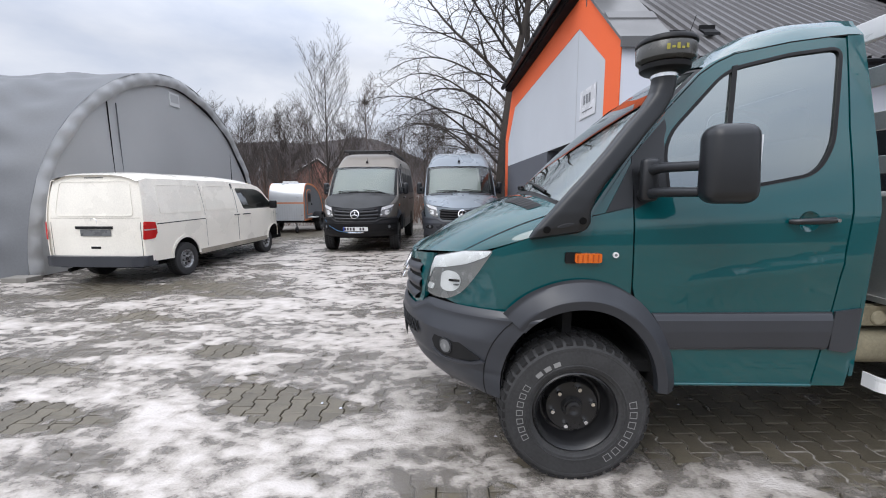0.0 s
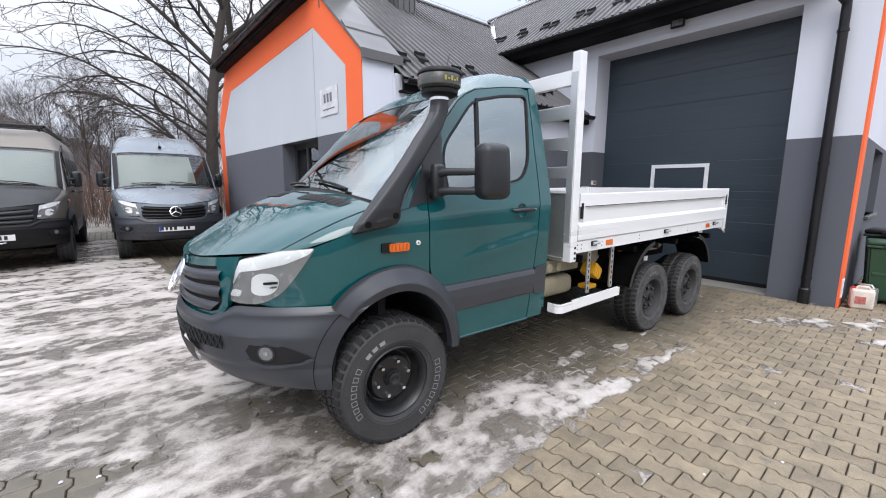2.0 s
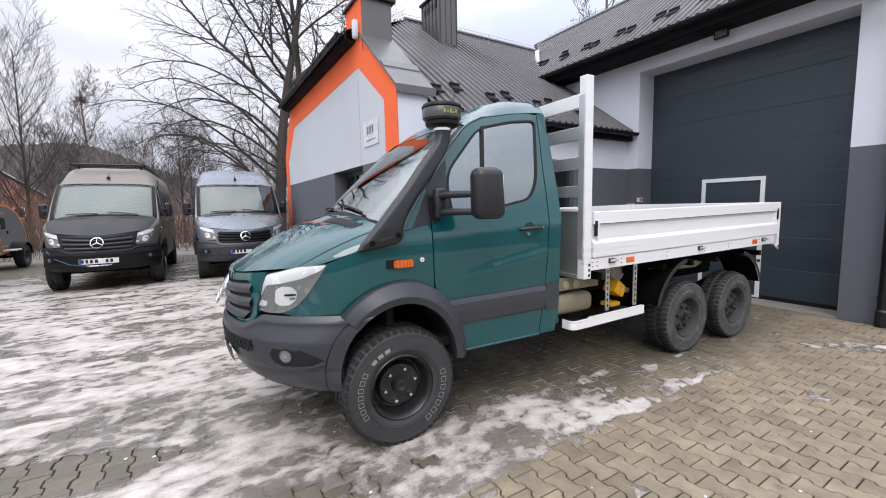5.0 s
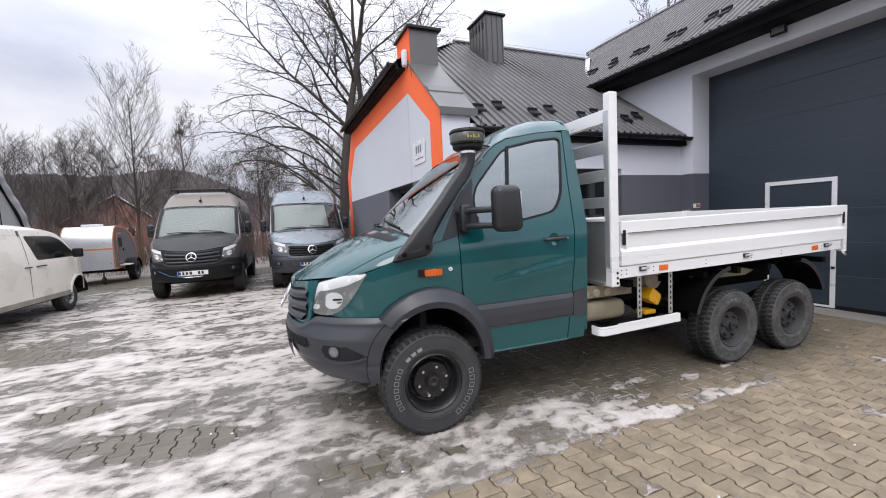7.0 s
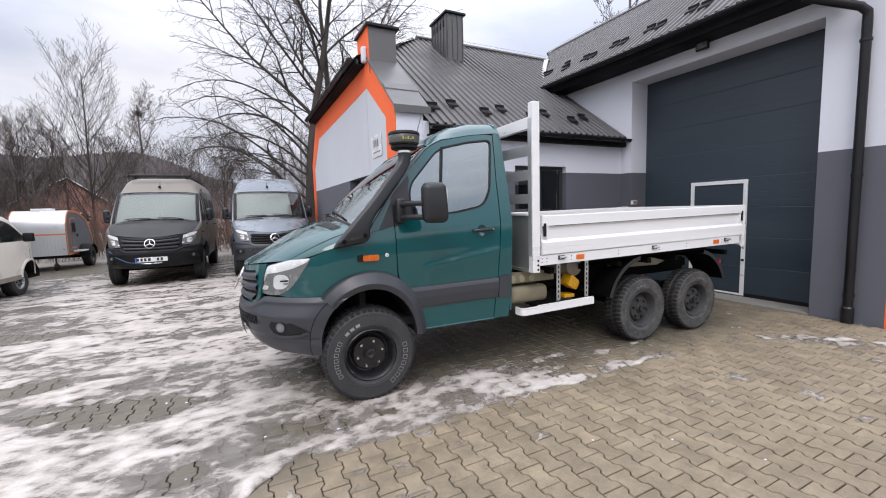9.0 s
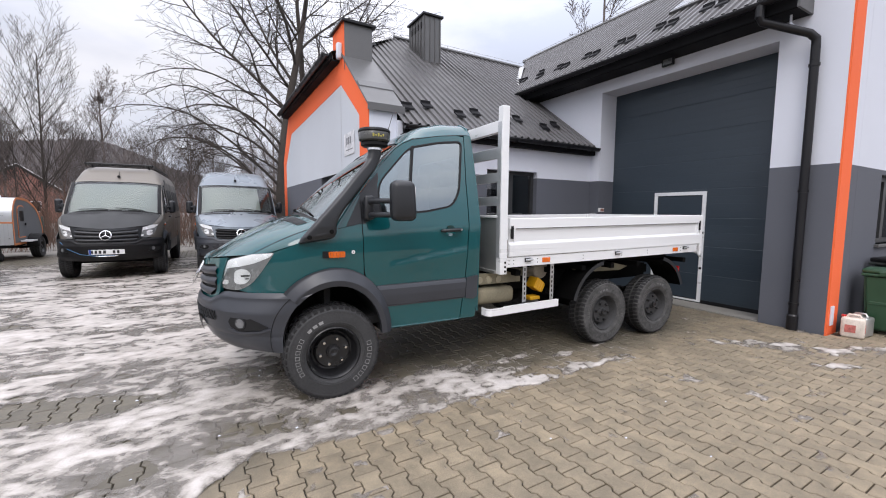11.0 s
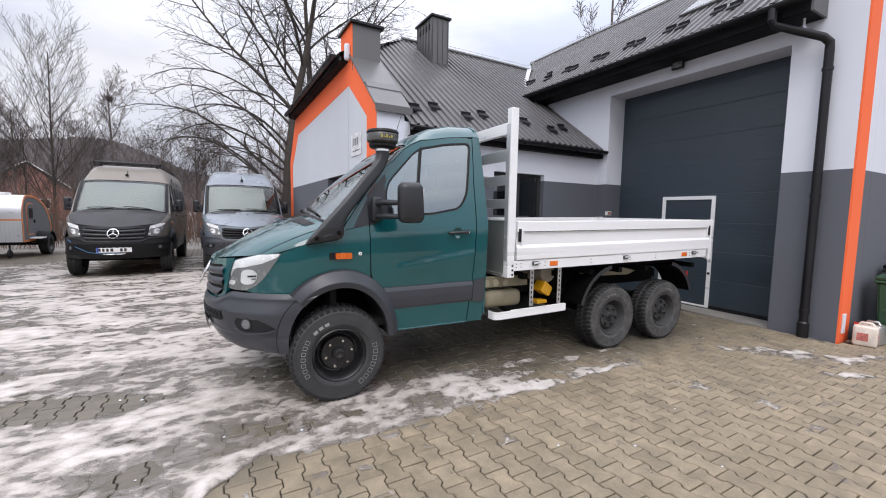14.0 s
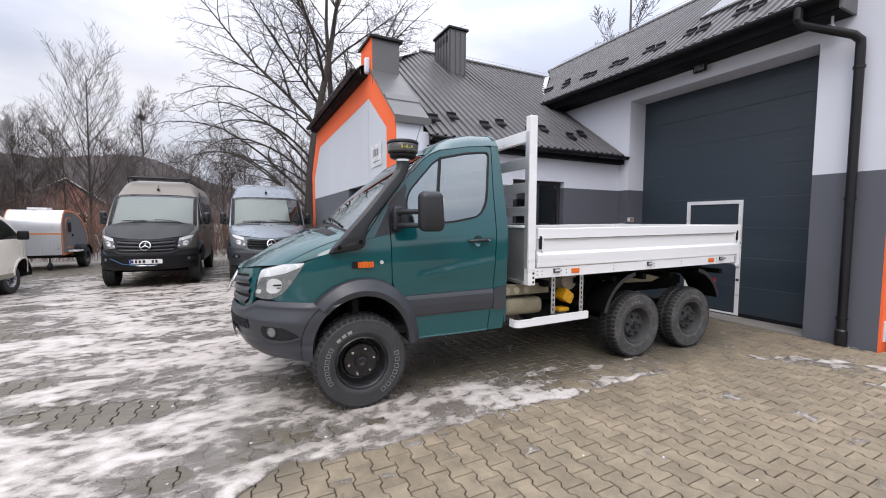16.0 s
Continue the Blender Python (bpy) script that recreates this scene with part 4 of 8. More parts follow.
def wheel(parent, x, y, side, r=0.415, width=0.27, lettered=None, turn=0.0, cover=None):
    """A wheel with an off-road tyre on a steel rim. side -1: its outer face looks to -Y."""
    m = Matrix.Translation((x, y, r)) @ pose(0, 0, 0, 0, 0, 180 if side > 0 else 0) @ pose(0, 0, 0, 0, turn, 0)
    hw, rr = width / 2, 0.222 * r / 0.415
    w = new("wheel")
    w.empty_display_size = 0.05
    w.parent = parent
    w.matrix_local = m
    prof = [(rr, hw * 0.72), (rr + 0.02, hw * 0.92), (r * 0.70, hw), (r * 0.86, hw * 0.98), (r * 0.945, hw * 0.90), (r * 0.972, hw * 0.80), (r * 0.972, -hw * 0.80), (r * 0.945, -hw * 0.90), (r * 0.905, -hw * 0.955), (r * 0.90, -hw * 0.975), (r * 0.865, -hw * 0.985), (r * 0.86, -hw * 0.975), (r * 0.82, -hw * 0.992), (r * 0.70, -hw), (r * 0.672, -hw), (r * 0.668, -hw * 1.02), (r * 0.654, -hw * 1.02), (r * 0.65, -hw * 0.985), (rr + 0.034, -hw * 0.975), (rr + 0.030, -hw * 0.94), (rr + 0.012, -hw * 0.90), (rr, -hw * 0.72)]
    tyre = part("tyre", lathe(prof, 64, closed=True), WORN if lettered is FAINT else DUSTY, w, "grimy off-road tyre", smooth=40)
    # tread blocks
    verts, faces = [], []
    n = 46
    for row, (h0, h1, r0, r1) in enumerate(((-0.93, -0.58, 0.955, 0.995), (-0.50, -0.12, 0.965, 1.0), (0.12, 0.50, 0.965, 1.0), (0.58, 0.93, 0.955, 0.995))):
        for k in range(n):
            a0 = 2 * math.pi * (k + 0.3 * (row % 2)) / n
            a1 = a0 + 2 * math.pi / n * 0.66
            b = len(verts)
            for rad in (r0 * r - 0.012, r1 * r):
                for h in (h0, h1):
                    sh = 0.12 * (1 if row in (1, 2) else 0) * (1 if h == h1 else -1) / n * 6
                    for a in (a0 + sh, a1 + sh):
                        rd = rad - (0.014 if row in (0, 3) and abs(h) > 0.9 and rad > r * 0.98 else 0)
                        verts.append((rd * math.cos(a), h * hw, rd * math.sin(a)))
            faces += [tuple(b + i for i in f) for f in ((0, 1, 3, 2), (4, 6, 7, 5), (0, 4, 5, 1), (2, 3, 7, 6), (0, 2, 6, 4), (1, 5, 7, 3))]
    tr = raw("tread", verts, faces, RUBBER, tyre)
    tagged(tr, "chunky black tread blocks", kind="stuff")
    if lettered:
        lv, lf = [], []

        def flush():
            tagged(raw("lettering", lv[:], lf[:], lettered, tyre), "raised outlined bars")
            lv.clear(), lf.clear()

        def stroke(a0, a1, r0, r1):
            b = len(lv)
            for a in (a0, a1):
                for rad in (r0, r1):
                    lv.append((rad * math.cos(a), -hw - 0.0025 + (0.002 if rad > r * 0.86 else 0), rad * math.sin(a)))
            lf.append((b, b + 1, b + 3, b + 2))

        def letters(start, count, step, r0, r1, filled=False):
            for k in range(count):
                a, b, t = start - k * step, start - k * step - step * 0.68, 0.0042
                if filled:
                    stroke(a, b, r0, r1)
                    continue
                stroke(a, a - t / r0, r0, r1)
                stroke(b, b + t / r0, r0, r1)
                stroke(a, b, r1 - 0.0036, r1)
                stroke(a, b, r0, r0 + 0.0036)
            flush()
        letters(radians(210), 7, radians(9.2), 0.288 * r / 0.415, 0.324 * r / 0.415)
        letters(radians(136), 3, radians(10.5), 0.288 * r / 0.415, 0.314 * r / 0.415, True)
        letters(radians(14), 7, radians(10.8), 0.288 * r / 0.415, 0.328 * r / 0.415)
    s = rr / 0.222
    rim = [(0.222 * s, -hw * 0.74), (0.230 * s, -hw * 0.88), (0.222 * s, -hw * 0.92), (0.205 * s, -hw * 0.80), (0.196 * s, -hw * 0.55), (0.186 * s, -hw * 0.35), (0.172 * s, -hw * 0.22), (0.160 * s, -0.030), (0.154 * s, -0.048), (0.142 * s, -0.066), (0.06 * s, -0.066), (0.052 * s, -0.09), (0.0, -0.09)]
    # the rim's disc sits behind its lip
    rm = part("rim", lathe(rim[:-1] + [(0.03 * s, -0.092)], 48, first=False), (DUSTY if lettered is FAINT else STEEL) if cover is None else cover, w, "black steel rim", smooth=35)
    for k in range(6):
        a = radians(60 * k + 12)
        c = (0.113 * s * math.cos(a), 0, 0.113 * s * math.sin(a))
        part("wheel_bolt", lathe([(0.0165, -0.066), (0.0165, -0.084), (0.011, -0.095)], 8, "y", c), CHROME if lettered is LETTER else STEEL, rm)
        a += radians(30)
        hole = (0.162 * s * math.cos(a), 0, 0.162 * s * math.sin(a))
        part("rim_slot", lathe([(0.015, -0.036), (0.015, -0.0315)], 10, "y", hole), LINING, rm)
    part("hub_cap", lathe([(0.046 * s, -0.09), (0.044 * s, -0.108), (0.03 * s, -0.112), (0.012, -0.104)], 20), STEEL, rm)
    return w


def van_front(root, paint, hoodmat=None, bumpermat=None, newer=False, screen_blind=False, cladding=True, surround=None):
    """Bonnet, face, fenders, doors, screen and mirrors, on both sides."""
    hoodmat, bumpermat = hoodmat or paint, bumpermat or PLASTIC
    bon = part("bonnet", grid(28, 14, lambda u, v: hood_at(0.86 * (2 * u - 1), v * 0.985)), hoodmat, root, smooth=50)
    for w0, w1 in ((-1.0, -0.86), (0.86, 1.0)):
        part("bonnet_edge", grid(4, 14, lambda u, v, w0=w0, w1=w1: hood_at(w0 + (w1 - w0) * u, v * 0.985)), paint, root, smooth=50)
    for w in (-0.86, 0.86):
        part("bonnet_gap", grid(1, 16, lambda u, v, w=w: hood_at(w + (0.010 if u else 0), 0.02 + 0.95 * v, 0.0015)), LINING, bon)
    for sgn in (-1, 1):
        vent = part("bonnet_vent", grid(6, 4, lambda u, v, sgn=sgn: hood_at(sgn * (0.22 + 0.50 * u), 0.80 + 0.13 * v - 0.03 * u, 0.003)), BLACK, bon)
        for k in range(9):
            part("vent_slat", grid(1, 1, lambda u, v, k=k, sgn=sgn: hood_at(sgn * (0.24 + 0.052 * k + 0.012 * u), 0.80 + 0.12 * v - 0.03 * (0.04 + 0.1 * k), 0.008)), PLASTIC, vent)
    # cowl under the screen, wipers
    part("cowl", grid(20, 3, lambda u, v: screen_at((2 * u - 1) * 0.92, 0.0 + 0.035 * v, -0.004)), BLACK, root, smooth=40)
    scr = part("windscreen", grid(24, 14, lambda u, v: screen_at((2 * u - 1) * 0.965, 0.028 + 0.967 * v)), VANSCREEN if screen_blind else SCREEN, root, "curved windscreen", smooth=60)
    scr.visible_shadow = False
    part("screen_seal", grid(24, 3, lambda u, v: screen_at((2 * u - 1) * 0.965, 0.982 + 0.018 * v, 0.003)), BLACK, scr, smooth=60)
    for w0 in (-0.965, 0.895):
        part("screen_band", grid(3, 20, lambda u, v, w0=w0: screen_at(w0 + 0.07 * u, 0.04 + 0.94 * v, 0.003)), BLACK, scr, "black printed edge", smooth=60)
    for w0, w1, t1 in ((-0.62, -0.05, 0.085), (0.10, 0.66, 0.08)):
        path = [screen_at(w0 + (w1 - w0) * k / 6, 0.045 + (t1 - 0.045) * k / 6, 0.022) for k in range(7)]
        part("wiper", tube(path, 0.010, 6), BLACK, root)
    if screen_blind:
        part("sun_blind", grid(16, 6, lambda u, v: screen_at((2 * u - 1) * 0.87, 0.08 + 0.86 * v, -0.03)), CURTAIN, root, "silver blind behind the screen")
    # pillars between screen and door
    for sd in (0, 1):
        sg = -1 if sd == 0 else 1
        seam = [Vector(flank(sd)(*p)) for p in SEAM[:7]]

        def pill(u, v, sg=sg, seam=seam):
            k = v * (len(seam) - 1)
            i = min(int(k), len(seam) - 2)
            s = seam[i].lerp(seam[i + 1], k - i)
            t = min(1.0, max(0.0, (s.z - 1.45) / (2.25 - 1.45)))
            g = screen_at(sg * 0.96, t, 0.0)
            p = g.lerp(s, u)
            return p + Vector((-0.010, sg * 0.014, 0.008)) * math.sin(math.pi * u)
        part("pillar", grid(5, 24, pill), paint, root, smooth=60)
    # the face
    f0 = face(-0.03)
    part("face_panel", grid(36, 6, lambda u, v: f0(-48 + 96 * u, 0.74 + (1.17 + 0.06 * abs(2 * u - 1) ** 1.5 - 0.74) * v)), BLACK, root, smooth=50)
    top_z = lambda a: 1.168 + 0.096 * (abs(a) / 63) ** 1.304
    side_a = [28.5, 20, 12, 5, 0, -5, -12, -20, -28.5]
    side_o = [38, 30, 20, 10, 0, -10, -20, -30, -38]
    outer = [(-34.5, 0.94), (-32, 0.880), (-27, 0.852), (-15, 0.838), (15, 0.838), (27, 0.852), (32, 0.880), (34.5, 0.94), (34.5, 0.985), (36.5, 1.10)] + [(a, top_z(a)) for a in side_o] + [(-36.5, 1.10), (-34.5, 0.985)]
    inner = [(a * 1.10, z) for a, z in [(-29, 0.95), (-27, 0.905), (-23, 0.885), (-13, 0.874), (13, 0.874), (23, 0.885), (27, 0.905), (29, 0.95), (29, 1.0)] + [(a * 0.92, top_z(a * 0.92) - 0.045) for a in side_a] + [(-29, 1.0)]]
    wide = lambda poly: [(radians(a), z) for a, z in poly]
    part("grille_surround", sheet(wide(outer), [wide(inner)], lambda a, z: face(0.016)(math.degrees(a), z), 0.05, 0.03), surround or paint, root, smooth=40)
    n_bars = 4 if newer else 3

    def bar_at(u, v, k):
        h = (k + 0.06 + 0.70 * v) / n_bars
        a = (-31.5 + 63 * u) * (1.0 if h > 0.45 else 1 - 0.20 * ((0.45 - h) / 0.45) ** 2)
        return face(0.004 + 0.030 * math.sin(math.pi * (0.15 + 0.75 * v)))(a, 0.880 + (top_z(a) - 0.05 - 0.880) * h)
    for k in range(n_bars):
        gb = part("grille_bar", grid(28, 6, lambda u, v, k=k: bar_at(u, v, k)), BLACK if newer else (CLADDING if bumpermat is CLADDING else PLASTIC), root, smooth=60)
        part("bar_edge", grid(28, 1, lambda u, v, k=k: Vector(bar_at(0.02 + 0.96 * u, 0.96 + 0.05 * v, k)) + Vector((-0.002, 0, 0.002))), CLADDING, gb)
    part("grille_mesh", grid(26, 4, lambda u, v: face(0.002)(-33 + 66 * u, 0.87 + (top_z(-33 + 66 * u) - 0.04 - 0.87) * v)), LINING, root)
    # the badge: a plain bright ring with three spokes
    c = Vector(face(0.050)(0, 1.03))
    ring = lathe([(0.094, -0.012), (0.110, -0.004), (0.110, 0.006), (0.094, 0.010)], 32, "x", c, closed=True)
    for v in ring.verts:
        v.co.x += 0.45 * (v.co.z - c.z)
    badge = part("badge_ring", ring, CHROME, root, "plain bright ring", smooth=40)
    for k in range(3):
        a = radians(90 + 120 * k)
        e = c + Vector((-0.004 + 0.45 * math.sin(a) * 0.10, math.cos(a) * 0.10, math.sin(a) * 0.10))
        part("badge_spoke", tube([c + Vector((-0.006, 0, 0)), e], [0.013, 0.005], 6), CHROME, badge)
    # bumper, all round the nose, and its lower openings
    zb, zt = 0.44, 0.940

    def bump(u, v):
        # the last columns and the lowest row fold inwards
        i, j = min(max(u * 60 - 1, 0), 58) / 58, max(v * 36 - 1, 0) / 35
        fold = (0.05 if abs(i * 58 - (u * 60 - 1)) > 0.5 else 0.0) + (0.06 if abs(j * 35 - (v * 36 - 1)) > 0.5 else 0.0)
        z = zb + (zt - zb) * j
        xa = 0.02 - 0.40 * math.sqrt(max(0.0, 1 - ((z - 0.53) / 0.45) ** 2)) - 0.004
        amax = 90 - math.degrees(math.asin(min(0.99, (-xa - 0.1) / nose(z))))
        a = amax * (2 * i - 1)
        dip = max(0.0, min(1.0, (38 - abs(a)) / 12))
        z = zb + (zt - 0.072 * dip * dip * (3 - 2 * dip) - zb) * j + 0.012 * abs(2 * i - 1) ** 2 * (1 - j)
        ze = 0.80 - 0.03 * abs(2 * i - 1)      # the fold between the shelf under the lamps and the lower face
        o = 0.058 - 0.062 * (z - ze) / (zt - ze) if z > ze else 0.058 - 0.050 * (ze - z) / (ze - zb) - 0.03 * max(0, (0.56 - z) / 0.12) ** 2
        o += (0.040 - o) * max(0.0, (abs(2 * i - 1) - 0.72) / 0.28) ** 1.5
        # a shelf under the lamps and a shallow crease across the lower half
        o += 0.010 * math.exp(-((j - 0.93) / 0.04) ** 2) - 0.006 * math.exp(-((z - 0.585) / 0.016) ** 2)
        return face(o - fold)(a, z)
    bp_ = part("bumper", grid(60, 36, bump), bumpermat, root, smooth=20)
    for i in (0.045, 0.955):
        part("bumper_seam", tube([Vector(bump((1 + 58 * i) / 60, (1 + 35 * j / 12) / 36)) for j in range(13)], 0.0035, 5), LINING, bp_)
    for sd in (0, 1):
        sg = -1 if sd == 0 else 1
        eye = [(sg * radians(a), z) for a, z in ((42.0, 0.700), (43.5, 0.738), (47, 0.760), (51, 0.762), (55, 0.742), (64, 0.668), (60, 0.646), (53, 0.634), (48, 0.632), (43.5, 0.658))]
        out_at = lambda o: (lambda a_, z_: face(o)(math.degrees(a_), z_))
        fl = part("fog_lamp_recess", sheet(eye, [], out_at(0.0515), 0.06, 0.006), LINING, root, smooth=40)
        disc = lambda rr, o, sg=sg: sheet([(sg * radians(49.5) + rr * 1.12 * math.cos(t), 0.696 + rr * math.sin(t)) for t in [2 * math.pi * k / 18 for k in range(18)]], [], out_at(o), 0.3, 0.006)
        lip = [(sg * radians(a), z) for a, z in ((43.5, 0.652), (48, 0.626), (53, 0.628), (60, 0.640), (64, 0.662), (65.5, 0.652), (61, 0.628), (54, 0.614), (47, 0.612), (42, 0.644))]
        part("fog_lip", sheet(lip, [], out_at(0.058), 0.06, 0.010), bumpermat, root, smooth=30)
        part("fog_ring", disc(0.047, 0.058), PLASTIC, fl)
        part("fog_lamp", disc(0.037, 0.061), LAMPDARK, fl, "small round fog lamp")
        part("fog_bulb", disc(0.012, 0.063), LAMPMID, fl)
        # headlight: grey bowl, bright upper strip, round reflector, clear lens
        hl = part("headlight", sheet(LAMP, [], flank(sd, 0.002), 0.035, 0.03), (LAMPMID if newer else LAMPLIGHT) if screen_blind else LAMPMID, root, "clear lens headlight", smooth=50)
        up = [(-0.445, 1.264), (-0.60, 1.250), (-0.762, 1.196), (-0.796, 1.10), (-0.806, 1.065), (-0.796, 1.063), (-0.782, 1.10), (-0.766, 1.132), (-0.70, 1.145), (-0.58, 1.180), (-0.47, 1.232)]
        part("light_strip", sheet(rounded(up, 0.012), [], flank(sd, 0.008), 0.04, 0.004), LAMPGREY, hl, smooth=50)
        bowl = rounded([(-0.728, 1.022), (-0.722, 1.105), (-0.690, 1.130), (-0.635, 1.128), (-0.606, 1.095), (-0.618, 1.040), (-0.655, 1.008), (-0.700, 1.004)], 0.02, 3)
        rf = part("reflector", sheet(bowl, [], lambda u, v, sd=sd: flank(sd, 0.004 + 1.4 * ((u + 0.668) ** 2 + (v - 1.068) ** 2))(u, v), 0.022, 0.003), LAMPGREY, hl, "bright faceted reflector", smooth=25)
        for bx, bz, bw, bh in ((-0.676, 1.074, 0.060, 0.013), (-0.650, 1.052, 0.030, 0.010)):
            part("bulb_shade", sheet(rounded([(bx, bz - bh / 2), (bx + bw, bz), (bx + bw, bz + bh), (bx, bz + bh / 2)], 0.004), [], flank(sd, 0.015), 0.05, 0.004), BLACK if bw > 0.05 else LAMPBOWL, rf)
        part("small_reflector", sheet(rounded([(-0.815, 0.995), (-0.775, 0.992), (-0.765, 1.028), (-0.798, 1.034)], 0.010), [], flank(sd, 0.008), 0.03, 0.004), LAMPGREY, hl, smooth=40)
        if not screen_blind:
            lens = part("lens", sheet(grown(LAMP, -0.004), [], flank(sd, 0.022), 0.035), CLEAR, hl, smooth=60)
            lens.visible_shadow = False
        # fender
        fender = [(-0.40, 0.935), (-0.62, 0.935), (-0.70, 0.955), (-0.61, 1.01), (-0.545, 1.10), (-0.44, 1.27), (-0.2, 1.365), (0.055, 1.452), (0.262, 1.50), (0.275, 1.05)] + [p for p in ARCH_IN if p[1] > 0.86]
        part("fender", sheet(fender, [], flank(sd), 0.06, 0.012), paint, root, smooth=50)
        corner = [(0.06, 1.458), (0.262, 1.50), (0.262, 1.755)]
        part("pillar_foot", sheet(corner, [], flank(sd, 0.0), 0.05, 0.010), paint, root, smooth=40)
        part("mirror_triangle", sheet([(0.125, 1.474), (0.262, 1.502), (0.262, 1.728)], [], flank(sd, 0.007), 0.05, 0.006), PLASTIC, root, smooth=40)
        # door with its window
        door = [(0.283, 1.085), (0.270, 1.49), (0.270, 1.755), (0.300, 1.795)] + [(x, z - 0.007) for x, z in SEAM[3:9]] + [(1.385, 2.36), (1.345, 1.90), (1.335, 1.50), (1.31, 0.98), (1.25, 0.545), (0.49, 0.545), (0.47, 0.62), (0.40, 0.82), (0.31, 0.98)]
        hollow = [(1.13 + 0.054 * math.cos(t), 1.425 + 0.052 * math.sin(t)) for t in [2 * math.pi * k / 20 for k in range(20)]]
        dr = part("door", sheet(door, [WIN, hollow], flank(sd), 0.032, 0.012), paint, root, smooth=50)
        part("window_rubber", sheet(grown(WIN, 0.006), [grown(WIN, -0.010)], flank(sd, 0.005), 0.07, 0.010), BLACK, dr, smooth=40)
        pane = part("side_pane", sheet(WIN, [], flank(sd, -0.006), 0.12), SIDEGLASS if not screen_blind else GLASS, dr, "tinted side window", smooth=60)
        pane.visible_shadow = False
        part("window_bar", sheet([(0.692, 1.590), (0.716, 1.592), (0.824, 2.228), (0.798, 2.220)], [], flank(sd, 0.008), 0.08, 0.012), BLACK, dr)
        part("quarter_frame", sheet([(0.262, 1.755), (0.44, 1.95), (0.445, 1.90), (0.428, 1.84), (0.445, 1.575), (0.27, 1.49)], [], flank(sd, 0.004), 0.07, 0.01), PLASTIC, dr)
        hd = [flank(sd, o)(x, z) for x, z, o in ((1.03, 1.425, 0.004), (1.05, 1.427, 0.035), (1.13, 1.430, 0.042), (1.22, 1.434, 0.035), (1.245, 1.435, 0.004))]
        part("door_handle", tube(hd, [0.012, 0.015, 0.017, 0.017, 0.013], 8, flat=1.0), PLASTIC, dr, smooth=50)
        part("handle_bowl", sheet(hollow, [], lambda u, v, sd=sd: flank(sd, -0.026 * max(0.0, 1 - ((u - 1.13) ** 2 + (v - 1.425) ** 2) / 0.0029))(u, v), 0.012), paint, dr, smooth=60)
        lk = flank(sd, 0.04)(1.222, 1.434)
        part("key_lock", lathe([(0.009, -0.02), (0.009, 0.02)], 10, "y", lk), CHROME, dr)
        # rub strip and its end, sill
        if cladding:
            strip = [(0.39, 0.945), (1.312, 0.955), (1.300, 0.752), (0.49, 0.746), (0.45, 0.83)]
            part("rub_strip", sheet(strip, [], flank(sd, 0.008), 0.08, 0.008), CLADDING, dr, "dark grey rubbing strip", smooth=40)

            part("sill_edge", tube([flank(sd, 0.004)(0.50 + 0.0938 * k, 0.549) for k in range(9)], 0.009, 8), paint, dr, smooth=60)

            def moulding(u, v, sd=sd):
                z0, z1 = 0.748 + 0.004 * u, 0.946 + 0.008 * u
                x0 = lerp_table(v, [0.0, 0.42, 1.0], [0.492, 0.452, 0.392])
                return flank(sd, lerp_table(v, [0.0, 0.08, 0.50, 0.80, 0.92, 1.0], [0.006, 0.016, 0.025, 0.024, 0.014, 0.004]))(x0 + (1.310 - 0.010 * (1 - v) - x0) * u, z0 + (z1 - z0) * v)
            part("strip_face", grid(14, 25, moulding), CLADDING, dr, smooth=18)
            part("rub_strip_end", sheet([(1.322, 0.957), (1.452, 0.975), (1.445, 0.76), (1.40, 0.735), (1.310, 0.752)], [], flank(sd, 0.014), 0.08, 0.012), CLADDING, root, smooth=40)
        # wheel arch cladding

        def flare(x, z, sd=sd):
            k = math.hypot((x - 0.02) / 0.40, (z - 0.53) / 0.45)
            ang = math.degrees(math.atan2((z - 0.53) / 0.45, (x - 0.02) / 0.40))
            fade = 1 - 0.45 * max(0.0, min(1.0, (ang - 95) / 42))
            o = 0.014 + 0.066 * fade * max(0.0, min(1.0, (1.30 - k) / 0.185)) - 0.012 * max(0.0, (1.10 - k) / 0.10)
            y = flank_y(max(x, -0.25), z) * 0.7 - o
            return (x, y if sd == 0 else 2 - y, z)
        def arch_at(u, v, flare=flare, sd=sd):
            t = ARCH_CUT * math.pi * u
            a = 0.50 + 0.06 * max(0.0, min(1.0, (t - 1.4) / 0.4))
            o, r = (0.02 + a * math.cos(t), 0.53 + 0.60 * math.sin(t)), (0.02 + 0.40 * math.cos(t), 0.53 + 0.45 * math.sin(t))
            q = flare(o[0] + (r[0] - o[0]) * min(1.0, v / 0.9), o[1] + (r[1] - o[1]) * min(1.0, v / 0.9))
            return q if v <= 0.91 else (q[0], q[1] + (0.05 if sd == 0 else -0.05), q[2])
        part("wheel_arch", grid(64, 20, arch_at), CLADDING, root, "dark grey plastic arch flare", smooth=28)
        part("arch_liner", grid(18, 4, lambda u, v, sd=sd: ((0.02 + 0.41 * math.cos(math.pi * u)), (0.0 + 0.55 * v) if sd == 0 else 2 - 0.55 * v, 0.53 + 0.46 * math.sin(math.pi * u))), LINING, root)
        # lining behind the gaps
        part("inner_shell", sheet([(0.06, 1.44), (0.30, 1.76), (0.64, 2.16), (0.83, 2.265), (1.40, 2.35), (1.34, 0.56), (0.53, 0.56), (0.40, 0.95), (0.1, 1.12), (0.0, 1.25)], [grown(WIN, 0.012)], flank(sd, -0.025), 0.08), LINING, root)
